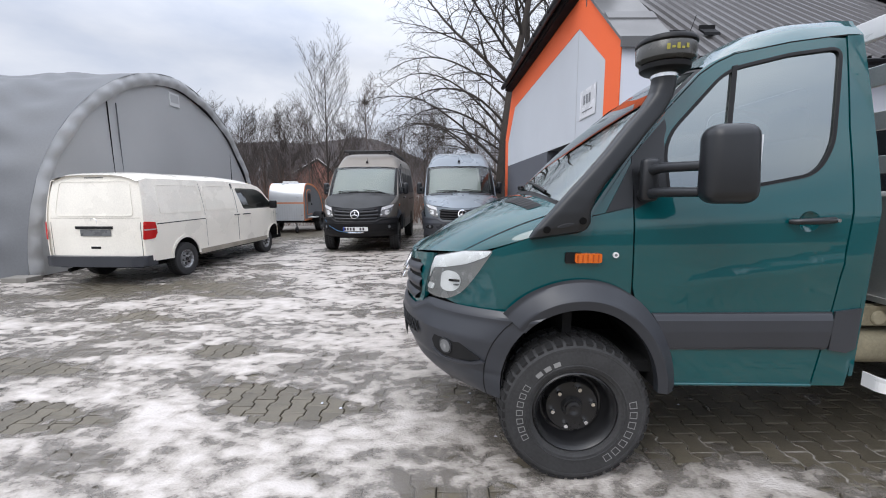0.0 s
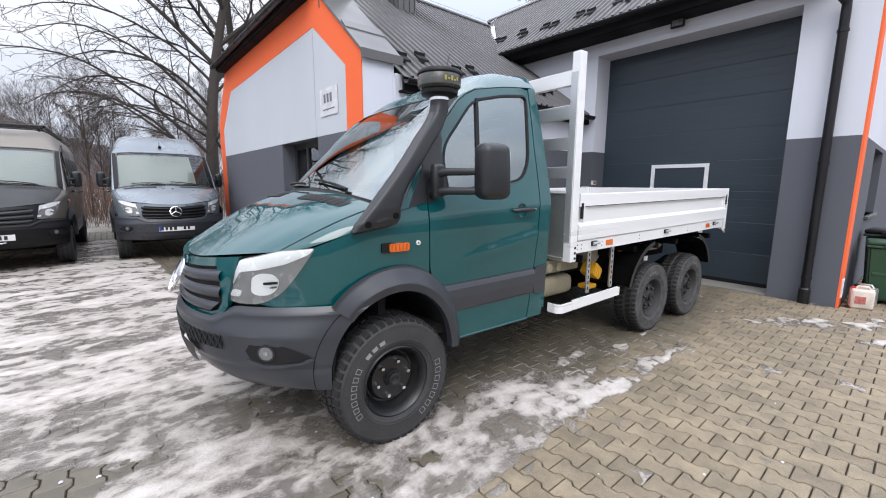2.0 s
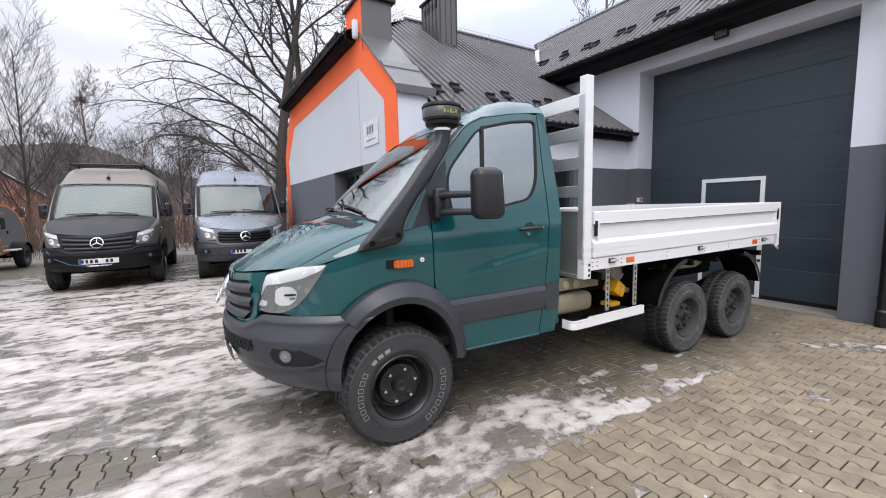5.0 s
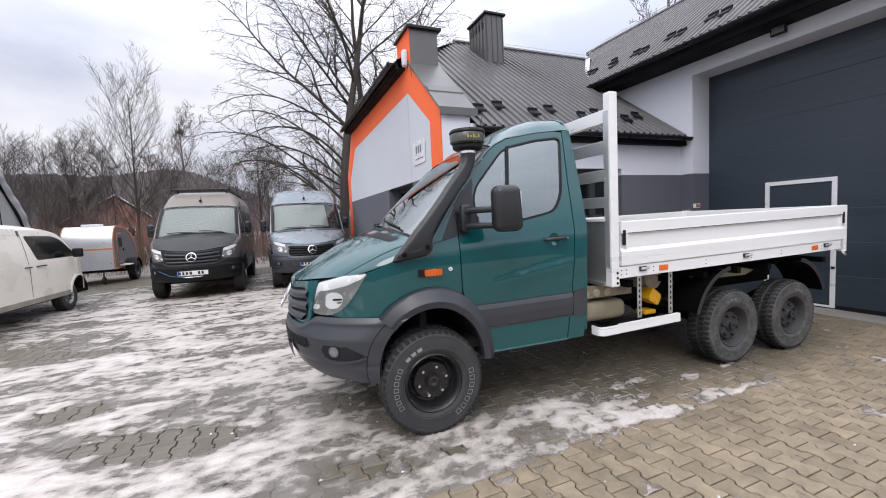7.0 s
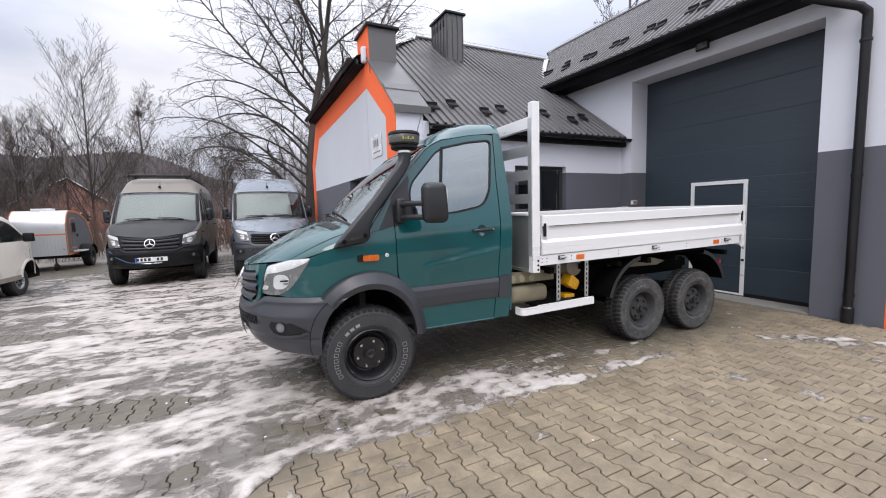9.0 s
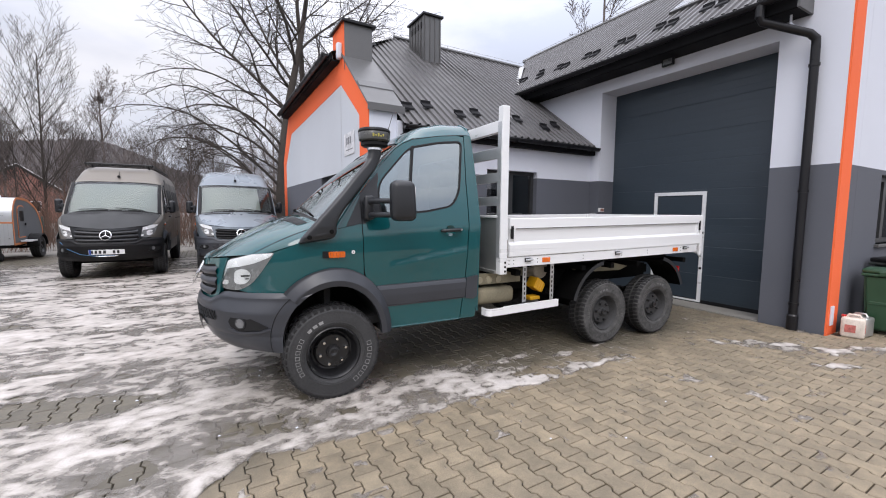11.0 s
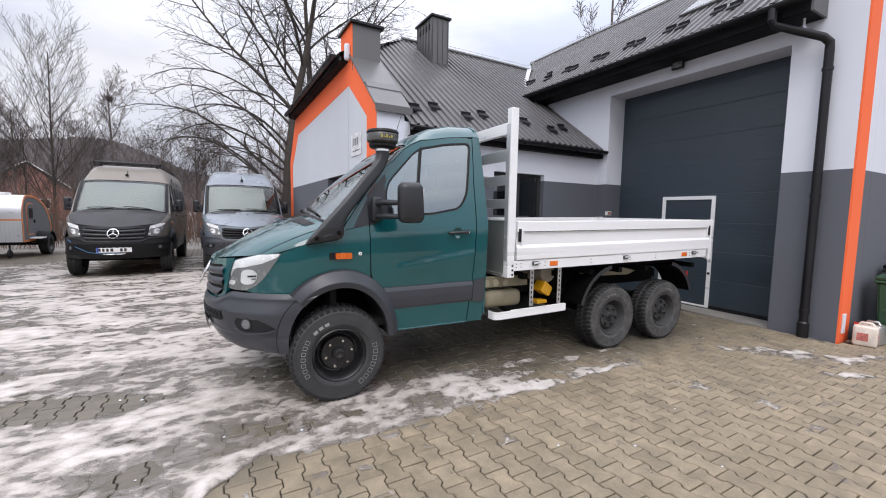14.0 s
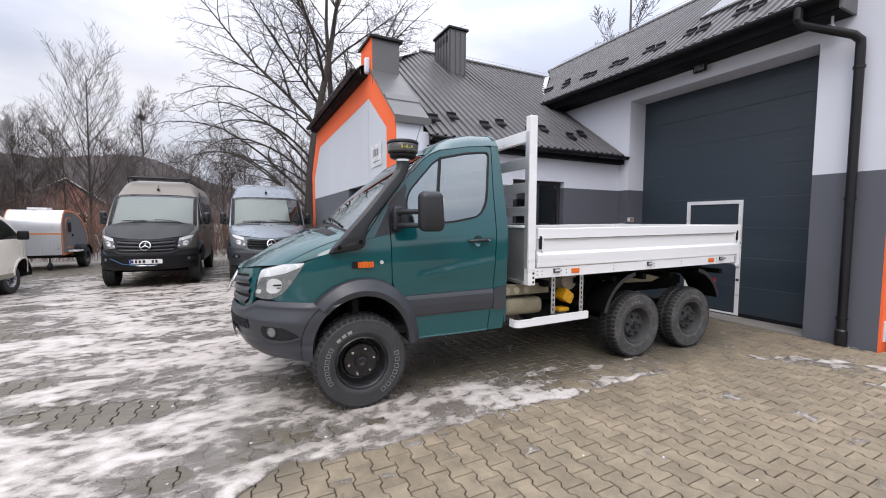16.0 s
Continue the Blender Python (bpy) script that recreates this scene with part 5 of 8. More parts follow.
        # side marker
        part("marker_base", sheet(rounded([(-0.075, 1.213), (0.01, 1.213), (0.01, 1.27), (-0.075, 1.27)], 0.01), [], flank(sd, 0.010), 0.1, 0.01), BLACK, root)
        part("side_marker", sheet(rounded([(-0.028, 1.217), (0.108, 1.217), (0.108, 1.266), (-0.028, 1.266)], 0.012), [], flank(sd, 0.022), 0.05, 0.02), AMBER, root, "amber side indicator", smooth=40)
        for k in range(5):
            part("lens_rib", sheet([(-0.018 + 0.026 * k, 1.223), (-0.012 + 0.026 * k, 1.223), (-0.012 + 0.026 * k, 1.260), (-0.018 + 0.026 * k, 1.260)], [], flank(sd, 0.0245), 0.1, 0.003), AMBERDARK, root)
        dt = flank(sd, 0.004)(0.182, 1.256)
        cam = part("side_camera", lathe([(0.015, -0.006), (0.015, 0.004), (0.008, 0.006)], 16, "y", dt), PLATE, root, "small round pale socket")
        part("socket_eye", lathe([(0.007, -0.007), (0.007, 0.007)], 12, "y", dt), LAMPDARK, cam)
        # mirror on two arms
        s = -1 if sd == 0 else 1
        y0 = 0 if sd == 0 else 2
        mr = part("mirror", box(0, 0.20, 0, 0.15, 0, 0.33, 0.055, seg=4), PLASTIC, root, "large black wing mirror", smooth=60)
        mb = mr.data
        for v in mb.vertices:
            v.co.x += 0.02 * (1 - v.co.z / 0.33) * (1 if v.co.x > 0.10 else 0.2)
            v.co.y = v.co.y if sd == 0 else -v.co.y
        mr.matrix_local = Matrix.Translation((0.40, y0 + s * SHAPE["mirror"], 1.525)) @ pose(0, 0, 0, 0, 0, 8 * s)
        part("mirror_glass", box(0.190, 0.207, 0.035 * -s, 0.115 * -s, 0.05, 0.28), CHROME, mr, "mirror glass")
        for z in (1.575, 1.69):
            part("mirror_arm", tube([(0.30, y0 - s * 0.02, z - 0.015), (0.34, y0 + s * 0.10, z), (0.44, y0 + s * (SHAPE["mirror"] - 0.12), z)], [0.030, 0.024, 0.022], 8), PLASTIC, root, smooth=50)
        part("mirror_foot", box(0.275, 0.36, min(y0 - s * 0.01, y0 + s * 0.05), max(y0 - s * 0.01, y0 + s * 0.05), 1.53, 1.74, 0.02), PLASTIC, root, smooth=50)
    # inside: dashboard, steering wheel, seats
    part("dashboard", prism([(0.12, 1.15), (0.10, 1.50), (0.30, 1.56), (0.48, 1.50), (0.52, 1.25), (0.45, 1.15)], "y", 0.10, 1.90, bevel=0.02), DASH, root)
    sw = lathe([(0.175, -0.014), (0.20, 0), (0.175, 0.014), (0.165, 0)], 24, "z", closed=True)
    bmesh.ops.transform(sw, matrix=Matrix.Translation((0.62, 0.52, 1.50)) @ pose(0, 0, 0, 0, -55, 0), verts=sw.verts)
    part("steering_wheel", sw, BLACK, root, smooth=50)
    for y0, y1 in ((0.24, 0.80), (1.02, 1.78)):
        part("seat", box(0.78, 1.28, y0, y1, 1.02, 1.20, 0.05), CLOTH, root, smooth=50)
        back = prism([(1.18, 1.15), (1.30, 1.15), (1.40, 1.86), (1.30, 1.88)], "y", y0 + 0.02, y1 - 0.02, bevel=0.03)
        part("seat_back", back, CLOTH, root, smooth=50)
    for y in (0.52, 1.2, 1.6):
        part("headrest", box(1.32, 1.42, y - 0.12, y + 0.12, 1.88, 2.06, 0.04), CLOTH, root, smooth=50)
    part("cab_floor", box(-0.2, 1.42, 0.06, 1.94, 0.60, 0.66), LINING, root)
    part("firewall", box(-0.05, 0.0, 0.10, 1.90, 0.62, 1.44), LINING, root)
    part("engine_bay", box(-0.70, -0.06, 0.50, 1.50, 0.50, 1.08), LINING, root)
    part("bumper_core", box(-0.74, -0.45, 0.60, 1.40, 0.50, 0.90), LINING, root)


# ---- the teal three-axle flatbed truck ----
TRUCK = Matrix.Translation((0, 0, 0)) @ pose(0, 0, 0, 0, 0, -2.45)
truck = thing("flatbed_truck", "teal six-wheel flatbed truck with aluminium bed and black snorkel", "truck", TRUCK)
van_front(truck, TEAL, bumpermat=CLADDING)
BX = 1.475      # the cab's rear


def roof_at(u, v):
    """The cab's roof: u along, v across from flank to flank."""
    w = 2 * v - 1
    k = abs(w)
    st = screen_top(w * 0.999)
    ex = BX
    xs = st.x + (ex - st.x) * u
    sx = lerp_table(xs, [p[0] for p in SEAM], [p[1] for p in SEAM])
    ys = flank_y(xs, sx)
    y = ys + (1 - ys) * (1 - k)
    crown = lerp_table(xs, [0.6, 0.72, 0.85, 1.0, 1.2, 1.48], [2.24, 2.280, 2.385, 2.465, 2.52, 2.535])
    z = sx + (crown - sx) * (1 - k ** 7)
    return (xs, y if w <= 0 else 2 - y, z)


part("cab_roof", grid(22, 32, roof_at), TEAL, truck, smooth=60)
for sd in (0, 1):
    post = [(1.395, 2.375), (1.355, 1.90), (1.345, 1.50), (1.318, 0.98), (1.26, 0.545), (1.43, 0.545), (1.455, 0.75), (BX - 0.02, 1.2), (BX, 1.5), (BX, 2.38)]
    part("cab_corner", sheet(post, [], flank(sd), 0.07, 0.012), TEAL, truck, smooth=50)
    part("roof_gap", sheet([(x, z - 0.006) for x, z in SEAM[4:]] + [(x, z + 0.006) for x, z in SEAM[4:][::-1]], [], flank(sd, -0.004), 0.1, 0.004), LINING, truck)
back_poly = [(0.03, 0.60), (0.0, 1.45), (0.11, 1.9), (0.236, 2.385), (0.29, 2.47), (0.42, 2.525), (1.0, 2.533), (1.58, 2.525), (1.71, 2.47), (1.764, 2.385), (1.89, 1.9), (2.0, 1.45), (1.97, 0.60)]
part("cab_back", sheet(back_poly, [rounded([(0.45, 1.6), (1.55, 1.6), (1.50, 2.2), (0.50, 2.2)], 0.08)], lambda u, v: (BX - 0.004, u, v), 0.3, 0.02), TEAL, truck)
part("rear_pane", sheet(rounded([(0.45, 1.6), (1.55, 1.6), (1.50, 2.2), (0.50, 2.2)], 0.08), [], lambda u, v: (BX + 0.004, u, v), 0.5), GLASS, truck)

# snorkel with its round pre-cleaner
DUCT = [((-0.255, 1.337), (-0.012, 1.372), -0.005, 0.020), ((-0.262, 1.350), (0.020, 1.390), -0.010, 0.040), ((-0.240, 1.388), (0.038, 1.425), -0.014, 0.046), ((-0.165, 1.474), (0.036, 1.478), -0.016, 0.048),
        ((-0.085, 1.565), (0.060, 1.545), -0.010, 0.050), ((0.008, 1.665), (0.110, 1.620), 0.002, 0.051), ((0.100, 1.768), (0.198, 1.722), 0.022, 0.052), ((0.206, 1.897), (0.300, 1.851), 0.046, 0.052),
        ((0.300, 2.002), (0.392, 1.960), 0.066, 0.053), ((0.336, 2.060), (0.440, 2.042), 0.076, 0.056), ((0.346, 2.105), (0.458, 2.100), 0.078, 0.057), ((0.346, 2.150), (0.460, 2.150), 0.078, 0.057)]


def duct_at(u, v):
    """A flat-sided air duct that widens into its foot: u round it, v along it."""
    k = v * (len(DUCT) - 1)
    row = lambda q: lerp_table(k, list(range(len(DUCT))), [q(d) for d in DUCT])
    t = 2 * math.pi * u
    e = 0.5 + 0.5 * max(0.0, (k - 8) / 3)      # boxy below, round at the top
    c, sn_ = math.cos(t), math.sin(t)
    c, sn_ = math.copysign(abs(c) ** e, c), math.copysign(abs(sn_) ** e, sn_)
    lx, lz, rx, rz = row(lambda d: d[0][0]), row(lambda d: d[0][1]), row(lambda d: d[1][0]), row(lambda d: d[1][1])
    return ((lx + rx) / 2 + (rx - lx) / 2 * c, row(lambda d: d[2]) - row(lambda d: d[3]) * sn_, (lz + rz) / 2 + (rz - lz) / 2 * c)


sn = part("snorkel", grid(40, 66, duct_at), PLASTIC, truck, "black plastic snorkel", smooth=40)
# flat black discs: the shade in the sunken screw holes is painted
for x, z in ((-0.185, 1.392), (-0.010, 1.436)):
    part("snorkel_screw", lathe([(0.019, 0.02), (0.018, -0.003), (0.014, -0.004), (0.0005, -0.004)], 16, "y", (x, -0.0625, z)), SOOT, sn)
part("snorkel_badge", lathe([(0.022, 0.004), (0.022, -0.001), (0.019, -0.002)], 20, "y", (0, 0, 0)), PLASTIC, sn).matrix_local = Matrix.Translation((-0.095, -0.0605, 1.412)) @ pose(0, 0, 0, 0, -14, 0) @ Matrix.Diagonal((1.9, 1, 0.45, 1))
CAP = (0.403, 0.078, 0)
part("snorkel_collar", lathe([(0.060, 2.135), (0.064, 2.137), (0.064, 2.155), (0.060, 2.157)], 24, "z", CAP), CHROME, sn, smooth=40)
part("cleaner_foot", lathe([(0.062, 2.157), (0.100, 2.162), (0.116, 2.174), (0.118, 2.196), (0.104, 2.203)], 36, "z", CAP), BLACK, sn, smooth=40)
bowl = part("cleaner_bowl", lathe([(0.108, 2.202), (0.122, 2.206), (0.135, 2.218), (0.138, 2.276), (0.130, 2.288)], 40, "z", CAP), SMOKED, sn, "smoked grey bowl with a yellow mark", smooth=40)
part("cleaner_lid", lathe([(0.134, 2.284), (0.140, 2.290), (0.140, 2.300), (0.130, 2.314), (0.06, 2.324), (0.02, 2.326)], 40, "z", CAP), BLACK, sn, smooth=40)
for k, (h0, h1) in enumerate(((2.235, 2.262), (2.24, 2.250), (2.235, 2.262), (2.236, 2.246), (2.24, 2.26))):
    a = radians(246 + k * 9)
    b = radians(246 + k * 9 + 6)
    raw("cleaner_mark", [(CAP[0] + 0.1385 * math.cos(t), CAP[1] + 0.1385 * math.sin(t), z) for t in (a, b) for z in (h0, h1)], [(0, 1, 3, 2)], DULLYELLOW, bowl)
part("aerial", tube([(0.58, 0.3, 2.27), (0.66, 0.3, 2.52)], [0.004, 0.002], 5), BLACK, truck)

# wheels
for x, sd in ((0.0, 0), (0.0, 1), (3.28, 0), (3.28, 1), (4.24, 0), (4.24, 1)):
    wheel(truck, x, (0.10 if x == 0 else 0.085) if sd == 0 else (1.90 if x == 0 else 1.915), -1 if sd == 0 else 1, r=0.407 if x == 0 else 0.392, width=0.30 if x == 0 else 0.25, turn=(25 * x) % 60, lettered=LETTER if x == 0 else FAINT)
for x in (0.0, 3.25, 4.225):
    part("axle", tube([(x, 0.2, 0.43), (x, 0.85, 0.43), (x, 1.0, 0.45), (x, 1.15, 0.43), (x, 1.8, 0.43)], [0.06, 0.07, 0.16, 0.07, 0.06], 12), SOOT, truck, smooth=40)
for y in (0.58, 1.36):
    part("chassis_rail", box(-0.6, 4.82, y, y + 0.07, 0.66, 0.86), SOOT, truck)
    part("leaf_spring", tube([(2.75, y - 0.1, 0.62), (3.25, y - 0.1, 0.50), (3.74, y - 0.1, 0.66), (4.225, y - 0.1, 0.50), (4.75, y - 0.1, 0.62)], 0.04, 6), SOOT, truck)
for x in (1.6, 2.6, 3.7, 4.9):
    part("cross_member", box(x, x + 0.08, 0.65, 1.36, 0.70, 0.82), SOOT, truck)


def tilt(z, x):
    return z + 0.0125 * (x - 1.77)


# the bed
B0, B1, BYN, BYF = 1.775, 5.135, -0.055, 2.055
bed = part("bed_floor", box(B0, B1, BYN + 0.03, BYF - 0.03, 1.10, 1.155), PLY, truck, "brown plywood bed floor")
for y in np.linspace(0.25, 1.75, 4):
    part("bed_bearer", box(B0 + 0.05, B1 - 0.35, float(y) - 0.03, float(y) + 0.03, 0.98, 1.10), SOOT, truck)
for x in np.linspace(2.0, 4.95, 7):
    part("bed_cross_bearer", box(float(x) - 0.03, float(x) + 0.03, 0.05, 1.95, 0.92, 0.98), SOOT, truck)


def side_board(yo, s):
    """An extruded aluminium dropside; yo is its outer face, s the way inwards (1 or -1)."""
    d = lambda v: yo + s * v
    pr = [(d(0.004), 1.142), (d(0.0), 1.150), (d(0.0), 1.268), (d(0.022), 1.298), (d(0.022), 1.432), (d(0.0), 1.436), (d(0.0), 1.448), (d(0.0), 1.535), (d(0.004), 1.542), (d(0.03), 1.542), (d(0.034), 1.535), (d(0.034), 1.142)]
    bm = prism(pr, "x", B0 + 0.02, B1 - 0.015)
    for v in bm.verts:
        v.co.z = tilt(v.co.z, v.co.x)
    return bm


for yo, s in ((BYN, 1), (BYF, -1)):
    sb = part("side_board", side_board(yo, s), ALU, truck, "silver aluminium dropside")
    ln = box(B0 + 0.10, B1 - 0.08, min(yo - s * 0.001, yo + s * 0.004), max(yo - s * 0.001, yo + s * 0.004), 1.431, 1.4365)
    for v in ln.verts:
        v.co.z = tilt(v.co.z, v.co.x)
    part("groove", ln, LINING, sb)
    for x in (B0 + 0.035, B1 - 0.055):
        hb = box(x, x + 0.035, min(yo - s * 0.004, yo + s * 0.01), max(yo - s * 0.004, yo + s * 0.01), 1.33, 1.465, 0.006)
        for v in hb.verts:
            v.co.z = tilt(v.co.z, v.co.x)
        part("corner_latch", hb, BLACK, sb)
    end_cap = box(B0 + 0.075, B0 + 0.10, min(yo + s * 0.002, yo + s * 0.022), max(yo + s * 0.002, yo + s * 0.022), 1.298, 1.432)
    part("board_end", end_cap, ALU, sb)
    ec2 = box(B1 - 0.085, B1 - 0.065, min(yo + s * 0.002, yo + s * 0.022), max(yo + s * 0.002, yo + s * 0.022), 1.335, 1.47)
    part("board_end", ec2, ALU, sb)
    rl = box(B0 - 0.02, B1 - 0.06, min(yo + s * 0.012, yo + s * 0.07), max(yo + s * 0.012, yo + s * 0.07), 1.032, 1.136, 0.004)
    for v in rl.verts:
        v.co.z = tilt(v.co.z, v.co.x)
    rail = part("side_rail", rl, ALU, truck)
    for x in (2.06, 3.45, 4.80):
        z = tilt(1.10, x)
        lt = part("board_latch", tube([(x - 0.05, yo - s * 0.012, z), (x + 0.03, yo - s * 0.016, z + 0.004)], 0.013, 8), ZINC, rail)
        part("latch_plate", box(x - 0.055, x + 0.02, min(yo - s * 0.002, yo + s * 0.012), max(yo - s * 0.002, yo + s * 0.012), z - 0.022, z + 0.02), STEEL, lt)
    for x in (2.30, 4.58):
        z = tilt(1.085, x)
        part("reflector", box(x - 0.055, x + 0.055, min(yo + s * 0.004, yo + s * 0.0125), max(yo + s * 0.004, yo + s * 0.0125), z - 0.026, z + 0.026, 0.004), AMBER, rail, "amber reflector")
    for x in (1.80, 1.86, 2.18, 2.86, 3.52, 4.0, 4.70):
        for dz in (-0.018, 0.018):
            p = (x, yo + s * 0.0115, tilt(1.085, x) + dz)
            part("rivet", lathe([(0.006, -0.001), (0.006, 0.001)], 8, "y", p), STEEL, rail)
    # rear corner post and headboard upright
    cp = box(B1 - 0.02, B1 + 0.035, min(yo + s * 0.002, yo + s * 0.06), max(yo + s * 0.002, yo + s * 0.06), 1.04, 1.585, 0.004)
    part("corner_post", cp, ALU, truck)
    up = part("upright", box(1.672, 1.757, min(yo - s * 0.012, yo + s * 0.065), max(yo - s * 0.012, yo + s * 0.065), 0.968, 2.655, 0.006), ALU, truck, "tall aluminium headboard upright")
    # the upright's front face carries its shade as a darker colour
    part("upright_face", box(1.6685, 1.672, min(yo + s * 0.004, yo + s * 0.064), max(yo + s * 0.004, yo + s * 0.064), 1.14, 2.50), ALUSHADE, up, "riveted face in shaded grey")
    for k in range(15):
        part("rivet", lathe([(0.0055, 0.0), (0.0055, -0.003), (0.003, -0.005)], 8, "x", (1.6685, yo + s * (0.013 if k % 2 else 0.054), 1.20 + 0.09 * k)), ZINC, up)
    for z in (1.0, 1.045, 1.09):
        p = (1.732, yo - s * 0.012, z)
        part("bolt", lathe([(0.012, -0.004), (0.012, 0.004)], 10, "y", p), STEEL, up)
# the lower slats take the same shade-painted grey
for z0, z1, d in ((2.405, 2.52, 0.05), (2.145, 2.255, 0.03), (1.905, 2.005, 0.03), (1.67, 1.765, 0.03)):
    part("headboard_slat", box(1.675, 1.675 + d, BYN + 0.066, BYF - 0.066, z0, z1, 0.004), ALU if z0 > 2.3 else ALUSHADE, truck)
part("headboard_panel", box(1.68, 1.70, BYN + 0.066, BYF - 0.066, 1.0, 1.545), ALUSHEET, truck, "dull aluminium headboard sheet")
part("headboard_cap", box(1.665, 1.72, BYN + 0.066, BYF - 0.066, 1.546, 1.572, 0.004), ALU, truck)
part("headboard_foot", box(1.66, 1.76, BYN + 0.066, BYF - 0.066, 0.97, 1.0), ALUSHEET, truck)
part("tailboard", box(B1, B1 + 0.03, BYN + 0.062, BYF - 0.062, 1.19, 1.583, 0.005), ALU, truck, "aluminium tailboard")
part("rear_rail", box(B1 - 0.02, B1 + 0.04, BYN + 0.062, BYF - 0.062, 1.05, 1.18, 0.004), ALU, truck)
part("rail_hook", tube([(B1 - 0.02, BYN + 0.03, 1.06), (B1 - 0.02, BYN + 0.0, 1.02), (B1 + 0.01, BYN + 0.0, 1.0)], 0.014, 6), ZINC, truck)
# side step on two perforated hangers, chocks, tank, mudguards
bar_out = [(2.445, -0.10)] + [(1.572 + 0.06 * math.cos(t), -0.04 + 0.06 * math.sin(t)) for t in [math.pi * (1.5 - 0.5 * k / 8) for k in range(9)]] + [(1.512, 0.02)]
bar_in = [(2.445, -0.092)] + [(1.572 + 0.052 * math.cos(t), -0.04 + 0.052 * math.sin(t)) for t in [math.pi * (1.5 - 0.5 * k / 8) for k in range(9)]] + [(1.520, 0.02)]
stp = prism(bar_out + bar_in[::-1], "z", 0.555, 0.632)
box(1.72, 2.445, -0.0925, -0.068, 0.627, 0.632, 0, stp)
for v in stp.verts:
    v.co.z = v.co.z + 0.02 * (v.co.x - 1.5)
part("side_bar", stp, ALU, truck, "hollow aluminium underrun bar")
for x in (2.03, 2.415):
    hg = bmesh.new()
    box(x - 0.024, x + 0.024, -0.02, -0.014, 0.64, 1.04, 0, hg)
    box(x + 0.018, x + 0.024, -0.014, 0.02, 0.64, 1.04, 0, hg)
    hanger = part("hanger", hg, ZINC, truck, "perforated galvanised hanger")
    for k in range(7):
        part("slot", box(x - 0.007, x + 0.007, -0.0225, -0.0205, 0.67 + k * 0.052, 0.70 + k * 0.052), LINING, hanger)
ck = part("wheel_chock", prism(rounded([(2.225, 0.775), (2.345, 0.705), (2.395, 0.80), (2.285, 0.885)], 0.018), "y", 0.06, 0.20, bevel=0.008), YELLOW, truck, "yellow plastic wheel chock")
for k in range(3):
    part("rib", tube([(2.255 + 0.032 * k, 0.056, 0.775 - 0.018 * k), (2.292 + 0.032 * k, 0.056, 0.852 - 0.018 * k)], 0.006, 5), YELLOW, ck)
part("chock_stand", box(2.20, 2.34, 0.08, 0.20, 0.625, 0.665, 0.008), YELLOW, truck)
part("fuel_tank", box(1.52, 2.02, 0.12, 0.60, 0.62, 0.80, 0.06, seg=4), TANK, truck, "grimy beige plastic tank", smooth=50)
part("air_tank", lathe([(0.0, 0.16), (0.07, 0.165), (0.105, 0.19), (0.115, 0.23), (0.115, 0.60)], 28, "y", (2.43, 0, 0.945)), DIRTSKIRT, truck, "grimy round air tank", smooth=40)
for x in (1.56, 1.68, 1.80):
    part("filler_cap", lathe([(0.040, 0.10), (0.040, 0.080), (0.034, 0.074), (0.0, 0.074)], 18, "y", (x, 0.06, 0.885)), DUSTCAP, truck)
part("frame_beam", box(1.47, 2.10, 0.145, 0.20, 0.84, 0.95), TANK, truck)
part("battery_box", box(1.47, 1.62, 0.22, 0.6, 0.60, 0.95), SOOT, truck)
for xc, a0, a1 in ((3.28, 98, 164), (4.24, 20, 80)):
    for sd in (0, 1):
        y0, y1 = (-0.045, 0.33) if sd == 0 else (1.67, 2.045)
        bm = bmesh.new()
        n = 14
        rows = []
        for k in range(n + 1):
            a = radians(a0 + (a1 - a0) * k / n)
            rows.append([(xc + 0.53 * math.cos(a), y, 0.43 + 0.56 * math.sin(a)) for y in (y0, y1)])
        vs = [[bm.verts.new(p) for p in r] for r in rows]
        for a, b in zip(vs, vs[1:]):
            bm.faces.new((a[0], a[1], b[1], b[0]))
        bmesh.ops.solidify(bm, geom=bm.faces[:], thickness=0.03)
        g = part("mudguard", bm, SOOT, truck, "black plastic mudguard", smooth=50)
        ys = y0 if sd == 0 else y1
        part("guard_flange", grid(16, 2, lambda u, v, xc=xc, a0=a0, a1=a1, ys=ys: (xc + (0.53 + 0.045 * v) * math.cos(radians(a0 + (a1 - a0) * u)), ys + (-0.004 if ys < 1 else 0.004), 0.43 + (0.56 + 0.045 * v) * math.sin(radians(a0 + (a1 - a0) * u)))), PLASTIC, g)
part("subframe_beam", prism([(2.98, 0.90), (3.04, 0.955), (3.70, 0.955), (3.95, 0.90), (3.80, 0.855), (3.35, 0.865)], "y", 0.20, 0.25, bevel=0.006), TANK, truck, "grimy pale subframe gusset")
part("rear_lamp", box(4.96, 5.0, 0.14, 0.24, 0.76, 0.85, 0.008), REDLENS, truck, "red rear lamp cluster")
part("front_plate_holder", grid(8, 2, lambda u, v: face(0.062)(-17 + 34 * u, 0.555 + 0.115 * v)), BLACK, truck, "empty black number plate holder")
lower = part("lower_grille", grid(18, 4, lambda u, v: face(0.056)(-33 + 66 * u, 0.695 + 0.085 * v)), LINING, truck)
for k in range(22):
    for a, b in ((0.0, 3.0), (3.0, 0.0)):
        part("grille_rib", tube([face(0.060)(-33 + 3.0 * k + a, 0.697), face(0.060)(-33 + 3.0 * k + b, 0.778)], 0.0042, 5), PLASTIC, lower)


